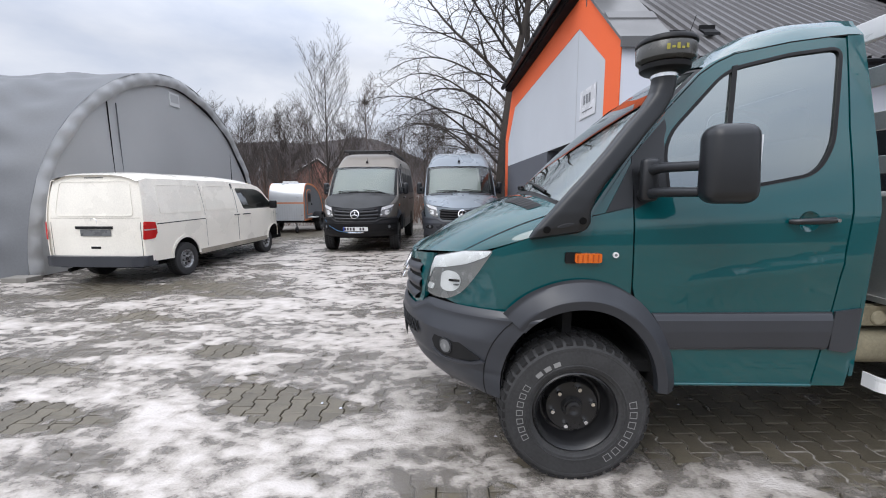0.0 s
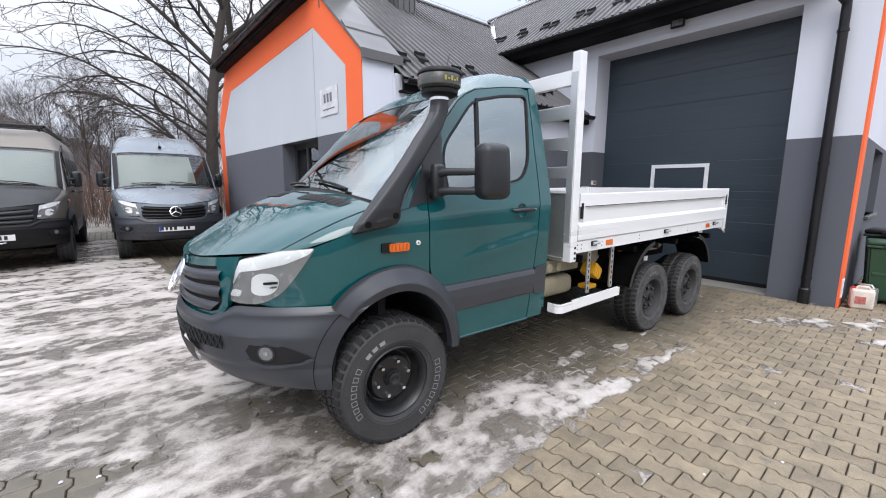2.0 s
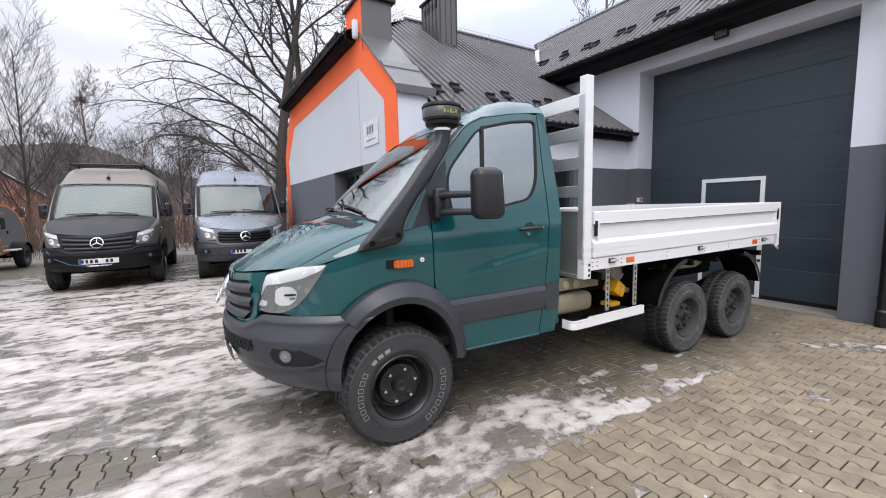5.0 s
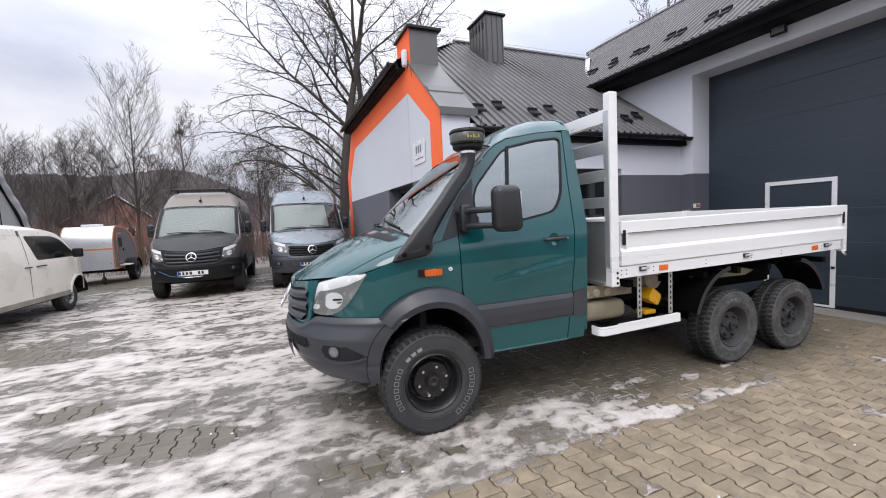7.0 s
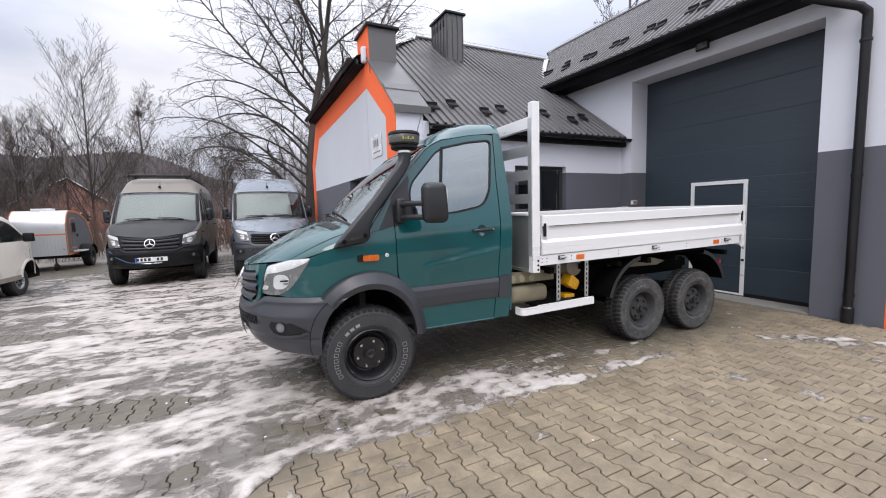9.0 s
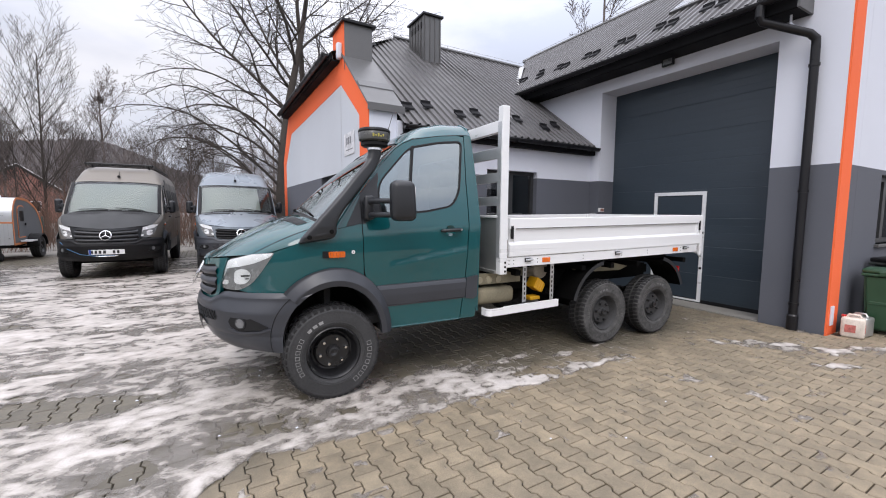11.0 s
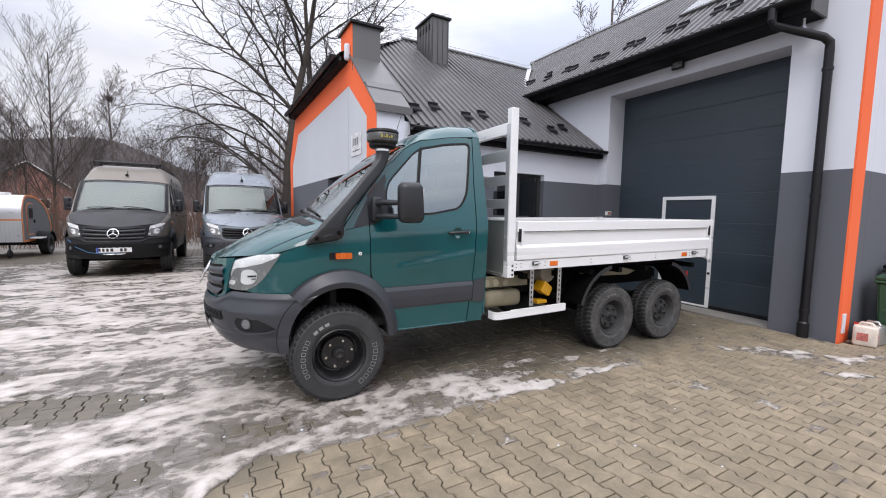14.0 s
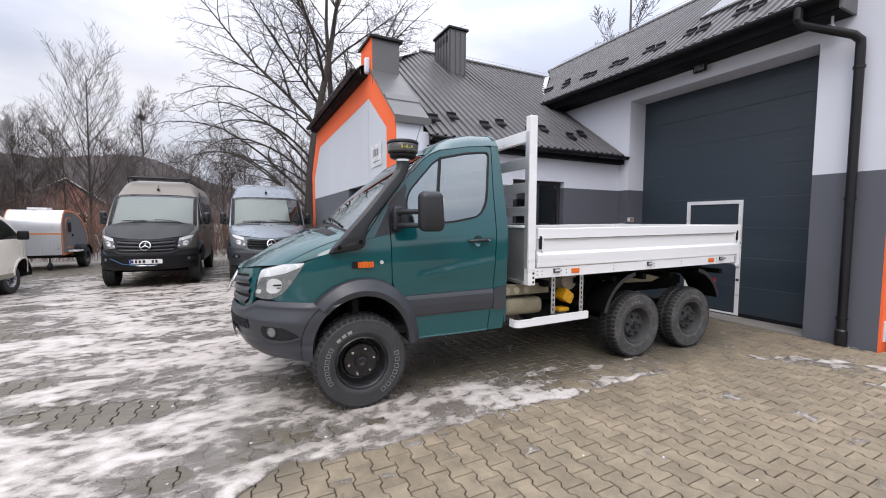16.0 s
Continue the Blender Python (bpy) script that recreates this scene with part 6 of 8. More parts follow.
# ---- the two parked vans of the same family, with straighter flanks ----
SHAPE.update(lean=0.13, top=0.94, drop=0.055, mirror=0.20, crest=2.315)
def van_body(root, paint, roofpaint, blue):
    """Load body, high roof, rear wheels and fittings behind van_front."""
    XE = 4.70

    def top(u, v):
        w = 2 * v - 1
        k = abs(w)
        st = screen_top(w * 0.999)
        xs = st.x + (XE - st.x) * u ** 1.6
        sx = lerp_table(xs, [p[0] for p in SEAM] + [XE], [p[1] for p in SEAM] + [2.40])
        ys = flank_y(xs, sx)
        y = ys + (1 - ys) * (1 - k)
        crown = lerp_table(xs, [0.60, 0.72, 0.80, 0.92, 1.05, 1.25, 1.5, XE], [2.26, 2.33, 2.45, 2.58, 2.67, 2.72, 2.74, 2.74])
        z = sx + (crown - sx) * (1 - k ** 9)
        return (xs, y if w <= 0 else 2 - y, z)
    part("high_roof", grid(30, 40, top), roofpaint, root, smooth=60)
    for sd in (0, 1):
        arch = [(3.665 + 0.40 * math.cos(t), 0.50 + 0.44 * math.sin(t)) for t in [math.pi * k / 14 for k in range(15)]]
        poly = [(1.395, 2.378), (1.355, 1.90), (1.345, 1.50), (1.318, 0.98), (1.26, 0.50)] + arch[::-1] + [(XE, 0.50), (XE, 2.40)]
        win = rounded([(1.62, 1.58), (2.62, 1.58), (2.62, 2.18), (1.62, 2.18)], 0.08)
        win2 = rounded([(2.95, 1.58), (4.45, 1.58), (4.45, 2.18), (2.95, 2.18)], 0.08)
        sidep = part("flank_panel", sheet(poly, [], flank(sd), 0.2, 0.012), paint, root, smooth=50)
        for wn_ in (win, win2) if not blue else (win,):
            part("side_window", sheet(wn_, [], flank(sd, 0.006), 0.2, 0.004), BLACK, sidep, "black privacy glass", smooth=40)
        part("door_gap", sheet([(2.74, 0.55), (2.752, 0.55), (2.752, 2.36), (2.74, 2.36)], [], flank(sd, 0.002), 0.3), LINING, sidep)
        part("slide_rail", sheet([(2.80, 1.36), (4.40, 1.36), (4.40, 1.385), (2.80, 1.385)], [], flank(sd, 0.004), 0.3), LINING, sidep)
        part("lower_cladding", sheet([(1.33, 0.50), (3.2, 0.50), (3.24, 0.76), (1.33, 0.76)], [], flank(sd, 0.016), 0.2, 0.012), CLADDING, root)
    part("rear_wall", box(XE, XE + 0.03, 0.12, 1.88, 0.50, 2.62), paint, root)
    part("floor_pan", box(-0.3, XE, 0.20, 1.80, 0.42, 0.50), SOOT, root)
    part("bulkhead", box(1.55, 1.58, 0.10, 1.90, 0.60, 2.45), DASH, root)
    part("rear_axle", tube([(3.665, 0.2, 0.39), (3.665, 1.8, 0.39)], 0.07, 8), SOOT, root)
    part("front_axle", tube([(0, 0.2, 0.39), (0, 1.8, 0.39)], 0.07, 8), SOOT, root)
    for x in (0.0, 3.665):
        for sd in (0, 1):
            wheel(root, x, 0.12 if sd == 0 else 1.88, -1 if sd == 0 else 1, r=0.39, width=0.25, lettered=None)
    c = screen_top(0.0) + Vector((0.10, 0, 0.14))
    part("aerial_foot", tube([c + Vector((-0.05, 0, 0)), c + Vector((0.02, 0, 0.0))], [0.035, 0.03], 8), BLACK, root, smooth=50)
    part("aerial", tube([c, c + Vector((0.08, 0, 0.13))], [0.008, 0.004], 5), BLACK, root)
    # number plate: white, with plain bars
    pz = 0.60 if not blue else 0.625
    pl = part("number_plate", grid(6, 2, lambda u, v: face(0.046)(-15.5 + 31 * u, pz + 0.115 * v)), PLATE, root, "white number plate with dark bars")
    for k in range(7):
        if k == 2:
            continue
        a = -10.5 + k * 3.6
        part("writing", grid(1, 1, lambda u, v, a=a: face(0.049)(a + 2.2 * u, pz + 0.022 + 0.07 * v)), INK, pl)
    part("plate_band", grid(1, 1, lambda u, v: face(0.049)(13.3 + 2.0 * u, pz + 0.004 + 0.107 * v)), BLUEINK, pl)


ROPE = material("faded_blue_rope", (0.05, 0.14, 0.26), 0.8, 0.0, 0.2, 30, 200, 0.2)
VAN1 = Matrix.Translation((-1.83, 9.22, 0)) @ pose(0, 0, 0, 0, 0, 88.4)
van1 = thing("camper_van", "taupe grey high-roof camper van with black bonnet and roof rack", "van", VAN1, group="parked vans")
van_front(van1, DARKPAINT, HOODFOIL, BLACK, screen_blind=True, surround=PLASTIC)
van_body(van1, DARKPAINT, ROOFPAINT, False)
rack = part("roof_rack", box(0.98, 1.02, 0.28, 1.72, 2.75, 2.81, 0.008), BLACK, van1, "black roof rack")
for y in (0.30, 1.70):
    part("rack_rail", box(1.02, 4.5, y - 0.02, y + 0.02, 2.76, 2.80), BLACK, rack)
for x in np.linspace(1.5, 4.4, 8):
    part("rack_slat", box(float(x) - 0.03, float(x) + 0.03, 0.32, 1.68, 2.772, 2.79), BLACK, rack)
for x in (1.2, 2.2, 3.2, 4.2):
    for y in (0.40, 1.60):
        part("rack_foot", box(x - 0.02, x + 0.02, y - 0.02, y + 0.02, 2.68, 2.762), BLACK, rack)
part("light_bar", box(0.92, 0.98, 0.32, 1.68, 2.755, 2.80, 0.012), STEEL, van1, "slim black light bar")
part("tow_strap", tube([face(0.045)(56, 0.88), face(0.05)(40, 0.72), face(0.055)(24, 0.61), face(0.058)(10, 0.57), face(0.058)(-6, 0.57)], 0.008, 6), ROPE, van1, "thin blue rope")
part("tow_shackle", tube([face(0.05)(-9, 0.57), face(0.085)(-6, 0.56), face(0.085)(6, 0.56), face(0.05)(9, 0.57)], 0.012, 6), CHROME, van1)

VAN2 = Matrix.Translation((0.865, 9.12, 0)) @ pose(0, 0, 0, 0, 0, 90)
van2 = thing("panel_van", "grey-blue high-roof panel van with a silver screen blind", "van", VAN2, group="parked vans")
van_front(van2, BLUEPAINT, BLUEPAINT, CLADDING, newer=True, screen_blind=True)
van_body(van2, BLUEPAINT, BLUEPAINT, True)
part("blind_gap", grid(2, 6, lambda u, v: screen_at(-0.86 + 0.28 * u, 0.08 + 0.86 * v, -0.02)), LINING, van2)

# ---- the white transporter ----
T5 = Matrix.Translation((-5.70, 4.80, 0)) @ pose(0, 0, 0, 0, 0, 84.8)
# Local axes: X forward from the rear bumper, Y to the left from the right flank, Z up.
t5 = thing("transporter_van", "dirty white panel van with a blank tailgate and grey bumper", "van", T5, group="parked vans")
WBR, WBF, TW = 0.98, 3.98, 1.90


def t5y(x, z):
    y = 0.17 * max(0.0, (z - 1.0) / 0.95) ** 1.5 + 0.02 * max(0.0, (0.6 - z))
    if x < 0.22:
        y += 0.10 * ((0.22 - x) / 0.22) ** 2.2
    if x > 3.9:
        y += 0.75 * ((x - 3.9) / 1.0) ** 2.4
    return y


def t5_side(sd, off=0.0):
    return lambda x, z: (x, (t5y(x, z) - off) if sd == 0 else TW - t5y(x, z) + off, z)


for sd in (0, 1):
    a1 = [(WBR + 0.37 * math.cos(t), 0.40 + 0.36 * math.sin(t)) for t in [math.pi * k / 14 for k in range(15)]]
    a2 = [(WBF + 0.37 * math.cos(t), 0.40 + 0.36 * math.sin(t)) for t in [math.pi * k / 14 for k in range(15)]]
    win = rounded([(3.02, 1.20), (2.91, 1.70), (3.45, 1.68), (3.98, 1.24), (3.90, 1.20)], [0.05, 0.06, 0.12, 0.06, 0.03])
    poly = [(0.06, 0.42)] + a1[::-1] + a2[::-1] + [(4.78, 0.40), (4.82, 0.75), (4.72, 0.98), (4.30, 1.12), (4.02, 1.20), (3.50, 1.735), (3.35, 1.80), (2.6, 1.845), (0.3, 1.845), (0.16, 1.80), (0.10, 1.40), (0.05, 0.9)]
    fl = part("flank_panel", sheet(poly, [win], t5_side(sd), 0.08, 0.012), WHITEPAINT, t5, smooth=50)
    pn = part("side_pane", sheet(win, [], t5_side(sd, -0.006), 0.15), GLASS, fl, "tinted cab side window")
    for x0 in (0.42, 1.68):
        pr = rounded([(x0, 1.22), (x0 + 1.15, 1.22), (x0 + 1.12, 1.74), (x0 + 0.05, 1.74)], 0.06)
        part("pressed_panel", sheet(pr, [grown(pr, -0.014)], t5_side(sd, 0.006), 0.15, 0.006), WHITEPAINT, fl, smooth=40)
    part("side_groove", sheet([(0.30, 1.045), (1.62, 1.06), (1.62, 1.075), (0.30, 1.062)], [], t5_side(sd, 0.003), 0.15), LINING, fl)
    for xg in (1.62, 2.86, 4.0):
        part("door_gap", sheet([(xg, 0.50), (xg + 0.009, 0.50), (xg + 0.009, 1.18 if xg > 3.5 else 1.78), (xg, 1.18 if xg > 3.5 else 1.78)], [], t5_side(sd, 0.002), 0.2), LINING, fl)
    for xh in (2.72, 2.98):
        part("door_handle", tube([t5_side(sd, 0.004)(xh, 1.08), t5_side(sd, 0.03)(xh + 0.03, 1.085), t5_side(sd, 0.03)(xh + 0.15, 1.085), t5_side(sd, 0.004)(xh + 0.18, 1.08)], 0.012, 6), BLACK, fl)
    part("sill_strip", sheet([(1.36, 0.36), (3.60, 0.36), (3.60, 0.46), (1.36, 0.46)], [], t5_side(sd, 0.004), 0.2, 0.01), DIRTSKIRT, t5)
    for xc in (WBR, WBF):
        ring = [(xc + 0.40 * math.cos(t), 0.40 + 0.39 * math.sin(t)) for t in [math.pi * k / 14 for k in range(15)]] + [(xc + 0.355 * math.cos(t), 0.40 + 0.345 * math.sin(t)) for t in [math.pi * k / 14 for k in range(14, -1, -1)]]
        part("arch_lip", sheet(ring, [], t5_side(sd, 0.018), 0.1, 0.02), WHITEPAINT, t5, smooth=40)
        part("arch_liner", grid(14, 2, lambda u, v, xc=xc, sd=sd: (xc + 0.36 * math.cos(math.pi * u), (0.02 + 0.5 * v) if sd == 0 else TW - 0.02 - 0.5 * v, 0.40 + 0.355 * math.sin(math.pi * u))), LINING, t5)
        wheel(t5, xc, 0.11 if sd == 0 else TW - 0.11, -1 if sd == 0 else 1, r=0.325, width=0.21, cover=LAMPMID)
    # tail lamp
    tl = [(0.035, 0.80), (0.22, 0.81), (0.29, 0.90), (0.27, 1.09), (0.065, 1.11)]
    tlp = part("tail_lamp", sheet(rounded(tl, 0.02), [], t5_side(sd, 0.010), 0.05, 0.02), REDLENS, t5, "red tail lamp", smooth=40)
    part("tail_lamp_band", sheet([(0.06, 0.955), (0.265, 0.96), (0.265, 0.978), (0.062, 0.978)], [], t5_side(sd, 0.013), 0.05, 0.003), TRAILER, tlp)
    s = -1 if sd == 0 else 1
    mx = box(3.66, 3.76, min(s * 0.05, s * 0.24) + (0 if sd == 0 else TW), max(s * 0.05, s * 0.24) + (0 if sd == 0 else TW), 1.18, 1.38, 0.03)
    part("mirror", mx, BLACK, t5, smooth=50)


def t5_rear(off=0.0):
    """The tailgate: (y, z) to a gently bowed and leaning face."""
    return lambda y, z: (0.05 + 0.11 * max(0.0, (z - 1.0) / 0.85) ** 1.6 - off + 0.06 * abs((y - TW / 2) / (TW / 2)) ** 4, y, z)


ty = lambda z: t5y(0.10, z)
gate_poly = [(ty(0.42) + 0.0, 0.42), (ty(0.8), 0.8), (ty(1.1), 1.1), (ty(1.5), 1.5), (ty(1.80) + 0.01, 1.80), (0.40, 1.885), (0.95, 1.905), (1.50, 1.885), (TW - ty(1.80) - 0.01, 1.80), (TW - ty(1.5), 1.5), (TW - ty(1.1), 1.1), (TW - ty(0.8), 0.8), (TW - ty(0.42), 0.42)]
tg = part("tailgate", sheet(gate_poly, [], t5_rear(), 0.10), WHITEPAINT, t5, "blank white tailgate", smooth=50)
wp = rounded([(0.22, 1.20), (1.68, 1.20), (1.60, 1.80), (0.30, 1.80)], 0.09)
part("blank_window", sheet(wp, [grown(wp, -0.016)], t5_rear(0.008), 0.2, 0.008), WHITEPAINT, tg, smooth=40)
for yv in (0.115, 1.775):
    part("gate_gap", sheet([(yv, 0.48), (yv + 0.01, 0.48), (yv + 0.01, 1.10), (yv, 1.10)], [], t5_rear(0.002), 0.2), LINING, tg)
part("gate_groove", sheet([(0.12, 1.165), (1.78, 1.165), (1.78, 1.172), (0.12, 1.172)], [], t5_rear(0.002), 0.2), DIRTSKIRT, tg)
part("plate_lamp", sheet([(0.60, 0.985), (1.28, 0.985), (1.28, 1.03), (0.60, 1.03)], [], t5_rear(0.02), 0.2, 0.02), BLACK, tg)
pl5 = part("number_plate", sheet([(0.64, 0.86), (1.20, 0.86), (1.20, 0.975), (0.64, 0.975)], [], t5_rear(0.012), 0.3, 0.006), LAMPDARK, tg, "grimy grey number plate with bars")
for k in range(7):
    part("writing", sheet([(0.70 + k * 0.065, 0.885), (0.735 + k * 0.065, 0.885), (0.735 + k * 0.065, 0.95), (0.70 + k * 0.065, 0.95)], [], t5_rear(0.016), 0.3), INK, pl5)
lg = lathe([(0.062, -0.006), (0.072, 0.0), (0.062, 0.006)], 24, "x", (0.058, 0.95, 1.095), closed=True)
part("badge_ring", lg, CHROME, tg, "plain dull ring", smooth=40)
part("gate_latch", sheet(rounded([(0.86, 0.64), (1.04, 0.64), (1.04, 0.68), (0.86, 0.68)], 0.012), [], t5_rear(0.004), 0.3, 0.004), BLACK, tg)
part("brake_lamp", sheet([(0.78, 1.845), (1.12, 1.845), (1.12, 1.86), (0.78, 1.86)], [], t5_rear(0.004), 0.3, 0.004), STEEL, tg)
part("rear_bumper", prism(rounded([(0.28, 0.0), (0.02, 0.02), (-0.05, 0.2), (-0.07, 0.95), (-0.05, 1.70), (0.02, 1.88), (0.28, 1.90)], 0.06), "z", 0.34, 0.52, bevel=0.02), CLADDING, t5, "grey plastic rear bumper", smooth=40)


def t5_roof(u, v):
    w = 2 * v - 1
    k = abs(w)
    x = 0.12 + (3.40 - 0.12) * u
    zs = lerp_table(x, [0.12, 0.3, 2.6, 3.35, 3.5], [1.79, 1.845, 1.845, 1.80, 1.735])
    ys = t5y(x, zs)
    c = lerp_table(x, [0.10, 0.25, 0.6, 2.8, 3.2, 3.42], [1.89, 1.935, 1.965, 1.965, 1.93, 1.86])
    y = ys + (TW / 2 - ys) * (1 - k)
    return (x, y if w <= 0 else TW - y, zs + (c - zs) * (1 - k ** 4))


part("roof", grid(24, 24, t5_roof), WHITEPAINT, t5, smooth=60)


def t5_nose(u, v):
    """From the roof's front edge down the screen, bonnet and face to the bumper."""
    w = 2 * v - 1
    k = abs(w)
    xs = [3.42, 3.60, 4.08, 4.45, 4.78, 4.88, 4.90, 4.84]
    zs = [1.86, 1.74, 1.27, 1.16, 0.98, 0.80, 0.55, 0.36]
    t = u * (len(xs) - 1)
    x, z = float(np.interp(t, range(len(xs)), xs)), float(np.interp(t, range(len(zs)), zs))
    x -= 0.14 * k ** 3
    z2 = z - 0.03 * k ** 2
    ys = t5y(min(x, 4.72), max(z2, 0.4))
    y = ys + (TW / 2 - ys) * (1 - k)
    return (x, y if w <= 0 else TW - y, z2)


part("nose", grid(28, 20, t5_nose), WHITEPAINT, t5, smooth=50)
part("windscreen", grid(16, 12, lambda u, v: Vector(t5_nose(0.14 + 0.15 * u, 0.08 + 0.84 * v)) + Vector((0.004, 0, 0.004))), BLACK, t5, "dark windscreen", smooth=50)
part("floor_pan", box(0.1, 4.7, 0.18, TW - 0.18, 0.30, 0.40), SOOT, t5)
for x in (WBR, WBF):
    part("axle", tube([(x, 0.2, 0.325), (x, TW - 0.2, 0.325)], 0.05, 8), SOOT, t5)
part("bulkhead", box(2.80, 2.83, 0.1, TW - 0.1, 0.4, 1.80), DASH, t5)
part("exhaust", tube([(0.0, 1.45, 0.27), (0.5, 1.45, 0.30)], 0.035, 8), SOOT, t5)

for sd in (0, 1):
    lamp_p = rounded([(4.36, 0.98), (4.40, 0.80), (4.72, 0.76), (4.70, 0.92)], 0.03)
    part("headlight", sheet(lamp_p, [], t5_side(sd, 0.006), 0.06, 0.01), LAMPLIGHT, t5, "clear headlight", smooth=40)
# the long-wheelbase body: a longer cab door, the nose moved on by 0.44 m
LONG = [-1.0, 1.62, 2.86, 3.58, 6.0], [-1.0, 1.60, 2.74, 4.02, 6.44]
for ob in t5.children:
    if ob.type == "MESH":
        for v in ob.data.vertices:
            v.co.x = lerp_table(v.co.x, *LONG)
    elif ob.matrix_local.translation.x > 2.0:
        ob.matrix_local = Matrix.Translation((0.44, 0, 0)) @ ob.matrix_local
for ob in [c for o in t5.children if o.type == "MESH" for c in o.children]:
    for v in ob.data.vertices:
        v.co.x = lerp_table(v.co.x, *LONG)

# ---- the tarpaulin hall ----
hall = thing("tent_hall", "grey tarpaulin storage hall with a round arched end", "hall", kind="")
HL, HR, HH, HLEG, HEX, HXF = 5.35, 15.0, 4.85, 0.25, 1.85, -8.32


def hall_arch(t, grow=0.0):
    """Across and height at t, 0 to 1 over the arch."""
    a = math.pi * t
    c, s = math.cos(a), math.sin(a)
    half = (HR - HL) / 2
    y = (HL + HR) / 2 - math.copysign(abs(c) ** (2 / HEX), c) * (half + grow)
    return y, HLEG * min(1, 8 * min(t, 1 - t)) + (HH - HLEG + grow) * max(0.0, s) ** (2 / HEX)


endp = [hall_arch(k / 60, -0.30) for k in range(61)]
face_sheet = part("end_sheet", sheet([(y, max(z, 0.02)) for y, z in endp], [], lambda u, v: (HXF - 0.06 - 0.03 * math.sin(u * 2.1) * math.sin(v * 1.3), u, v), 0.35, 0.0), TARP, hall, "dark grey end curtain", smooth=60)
for y in (7.75, 8.02, 13.2):
    part("seam", box(HXF - 0.075, HXF - 0.045, y - 0.003, y + 0.003, 0.05, 3.72 if y < 9 else 3.0), TARPROOF if y == 8.02 else SOOT, face_sheet)
part("vent_flap", box(HXF - 0.05, HXF - 0.02, 9.98, 10.42, 4.06, 4.44, 0.01), TARPLIGHT, face_sheet, "small square vent flap")
part("vent_mesh", box(HXF - 0.022, HXF - 0.015, 10.03, 10.37, 4.16, 4.38), TARP, face_sheet)


def hem(u, v):
    y0, z0 = hall_arch(0.004 + 0.992 * u, -0.30)
    y1, z1 = hall_arch(0.004 + 0.992 * u, 0.0)
    puck = 0.025 * math.sin(u * 190) * math.sin(math.pi * v) + 0.02 * math.sin(u * 61 + 1.3)
    return (HXF + 0.02 + 0.06 * math.sin(math.pi * v) + puck, y0 + (y1 - y0) * v, max(0.0, z0 + (z1 - z0) * v))


part("hem", grid(240, 5, hem), TARP, hall, "gathered tarpaulin hem", smooth=70)


def shell(u, v):
    y, z = hall_arch(0.002 + 0.996 * v, 0.0)
    sag = 0.06 * abs(math.sin(u * math.pi * 12)) + 0.03 * math.sin(v * 62 + 4 * math.sin(u * 22)) + 0.022 * math.sin(v * 130 + 5 * math.sin(u * 31 + 1))
    sag *= min(1.0, u * 14)
    cy = (HL + HR) / 2
    return (HXF + 0.03 - 26 * u, y + (cy - y) * sag * 0.5, max(0.0, z - sag * math.sin(math.pi * v)))


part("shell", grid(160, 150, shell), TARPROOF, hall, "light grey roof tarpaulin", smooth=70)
part("guy_weight", box(HXF - 0.2, HXF + 0.25, HL - 0.28, HL + 0.02, 0.0, 0.10), CONCRETE, hall)

# ---- the teardrop trailer ----
tr = thing("teardrop_trailer", "silver teardrop camping trailer with orange trim", "trailer", Matrix.Translation((-6.0, 13.9, 0)) @ pose(0, 0, 0, 0, 0, 0))
TZ0, TZ1, TL, TWD = 0.50, 1.97, 2.55, 1.36
prof = rounded([(0.0, TZ0), (0.0, 1.55), (0.30, TZ1), (1.30, TZ1 - 0.05), (2.1, 1.62), (TL, 1.0), (TL, TZ0)], [0.02, 0.30, 0.30, 0.5, 0.5, 0.25, 0.05], 6)
part("shell", prism(prof, "x", -TWD + 0.012, -0.012), TRAILER, tr, "rounded aluminium shell", smooth=40)
for x0, x1 in ((-0.012, 0.0), (-TWD, -TWD + 0.012)):
    part("side_wall", prism(grown(prof, -0.004), "x", x0, x1), TARPROOF, tr, "grey side wall")
ringp = [(p, q) for p, q in zip(grown(prof, 0.012), grown(prof, -0.055))]
for xs in ((0.002, 0.012), (-TWD - 0.012, -TWD - 0.002)):
    bm = bmesh.new()
    loops = [[bm.verts.new((x, *p[i])) for p in ringp] for x in xs for i in (0, 1)]
    n = len(ringp)
    for i in range(n):
        j = (i + 1) % n
        for a, b in ((0, 1), (2, 3), (0, 2), (1, 3)):
            bm.faces.new((loops[a][i], loops[a][j], loops[b][j], loops[b][i]))
    part("edge_trim", bm, TRIM, tr, "faded orange edge trim")
part("orange_band", box(-TWD, 0.0, -0.012, -0.002, 1.16, 1.21), TRIM, tr, "orange band")
part("checker_plate", box(-TWD + 0.02, -0.02, -0.014, -0.002, TZ0, 1.155), TRAILER, tr, "ribbed plate")
for k in range(14):
    part("rib", box(-TWD + 0.05 + k * 0.092, -TWD + 0.062 + k * 0.092, -0.017, -0.0145, TZ0 + 0.02, 1.14), ZINC, tr)
dpoly = rounded([(0.35, 0.70), (0.95, 0.70), (0.95, 1.72), (0.35, 1.72)], [0.08, 0.08, 0.2, 0.25], 6)
part("door_trim", prism(dpoly, "x", 0.001, 0.014), TRIM, tr, "orange door outline")
trd = part("door", prism(grown(dpoly, -0.035), "x", 0.015, 0.024), TARPROOF, tr, "grey trailer door")
part("door_window", prism(rounded([(0.48, 1.22), (0.80, 1.22), (0.80, 1.55), (0.48, 1.55)], 0.06), "x", 0.025, 0.032), BLACK, trd, "black window")
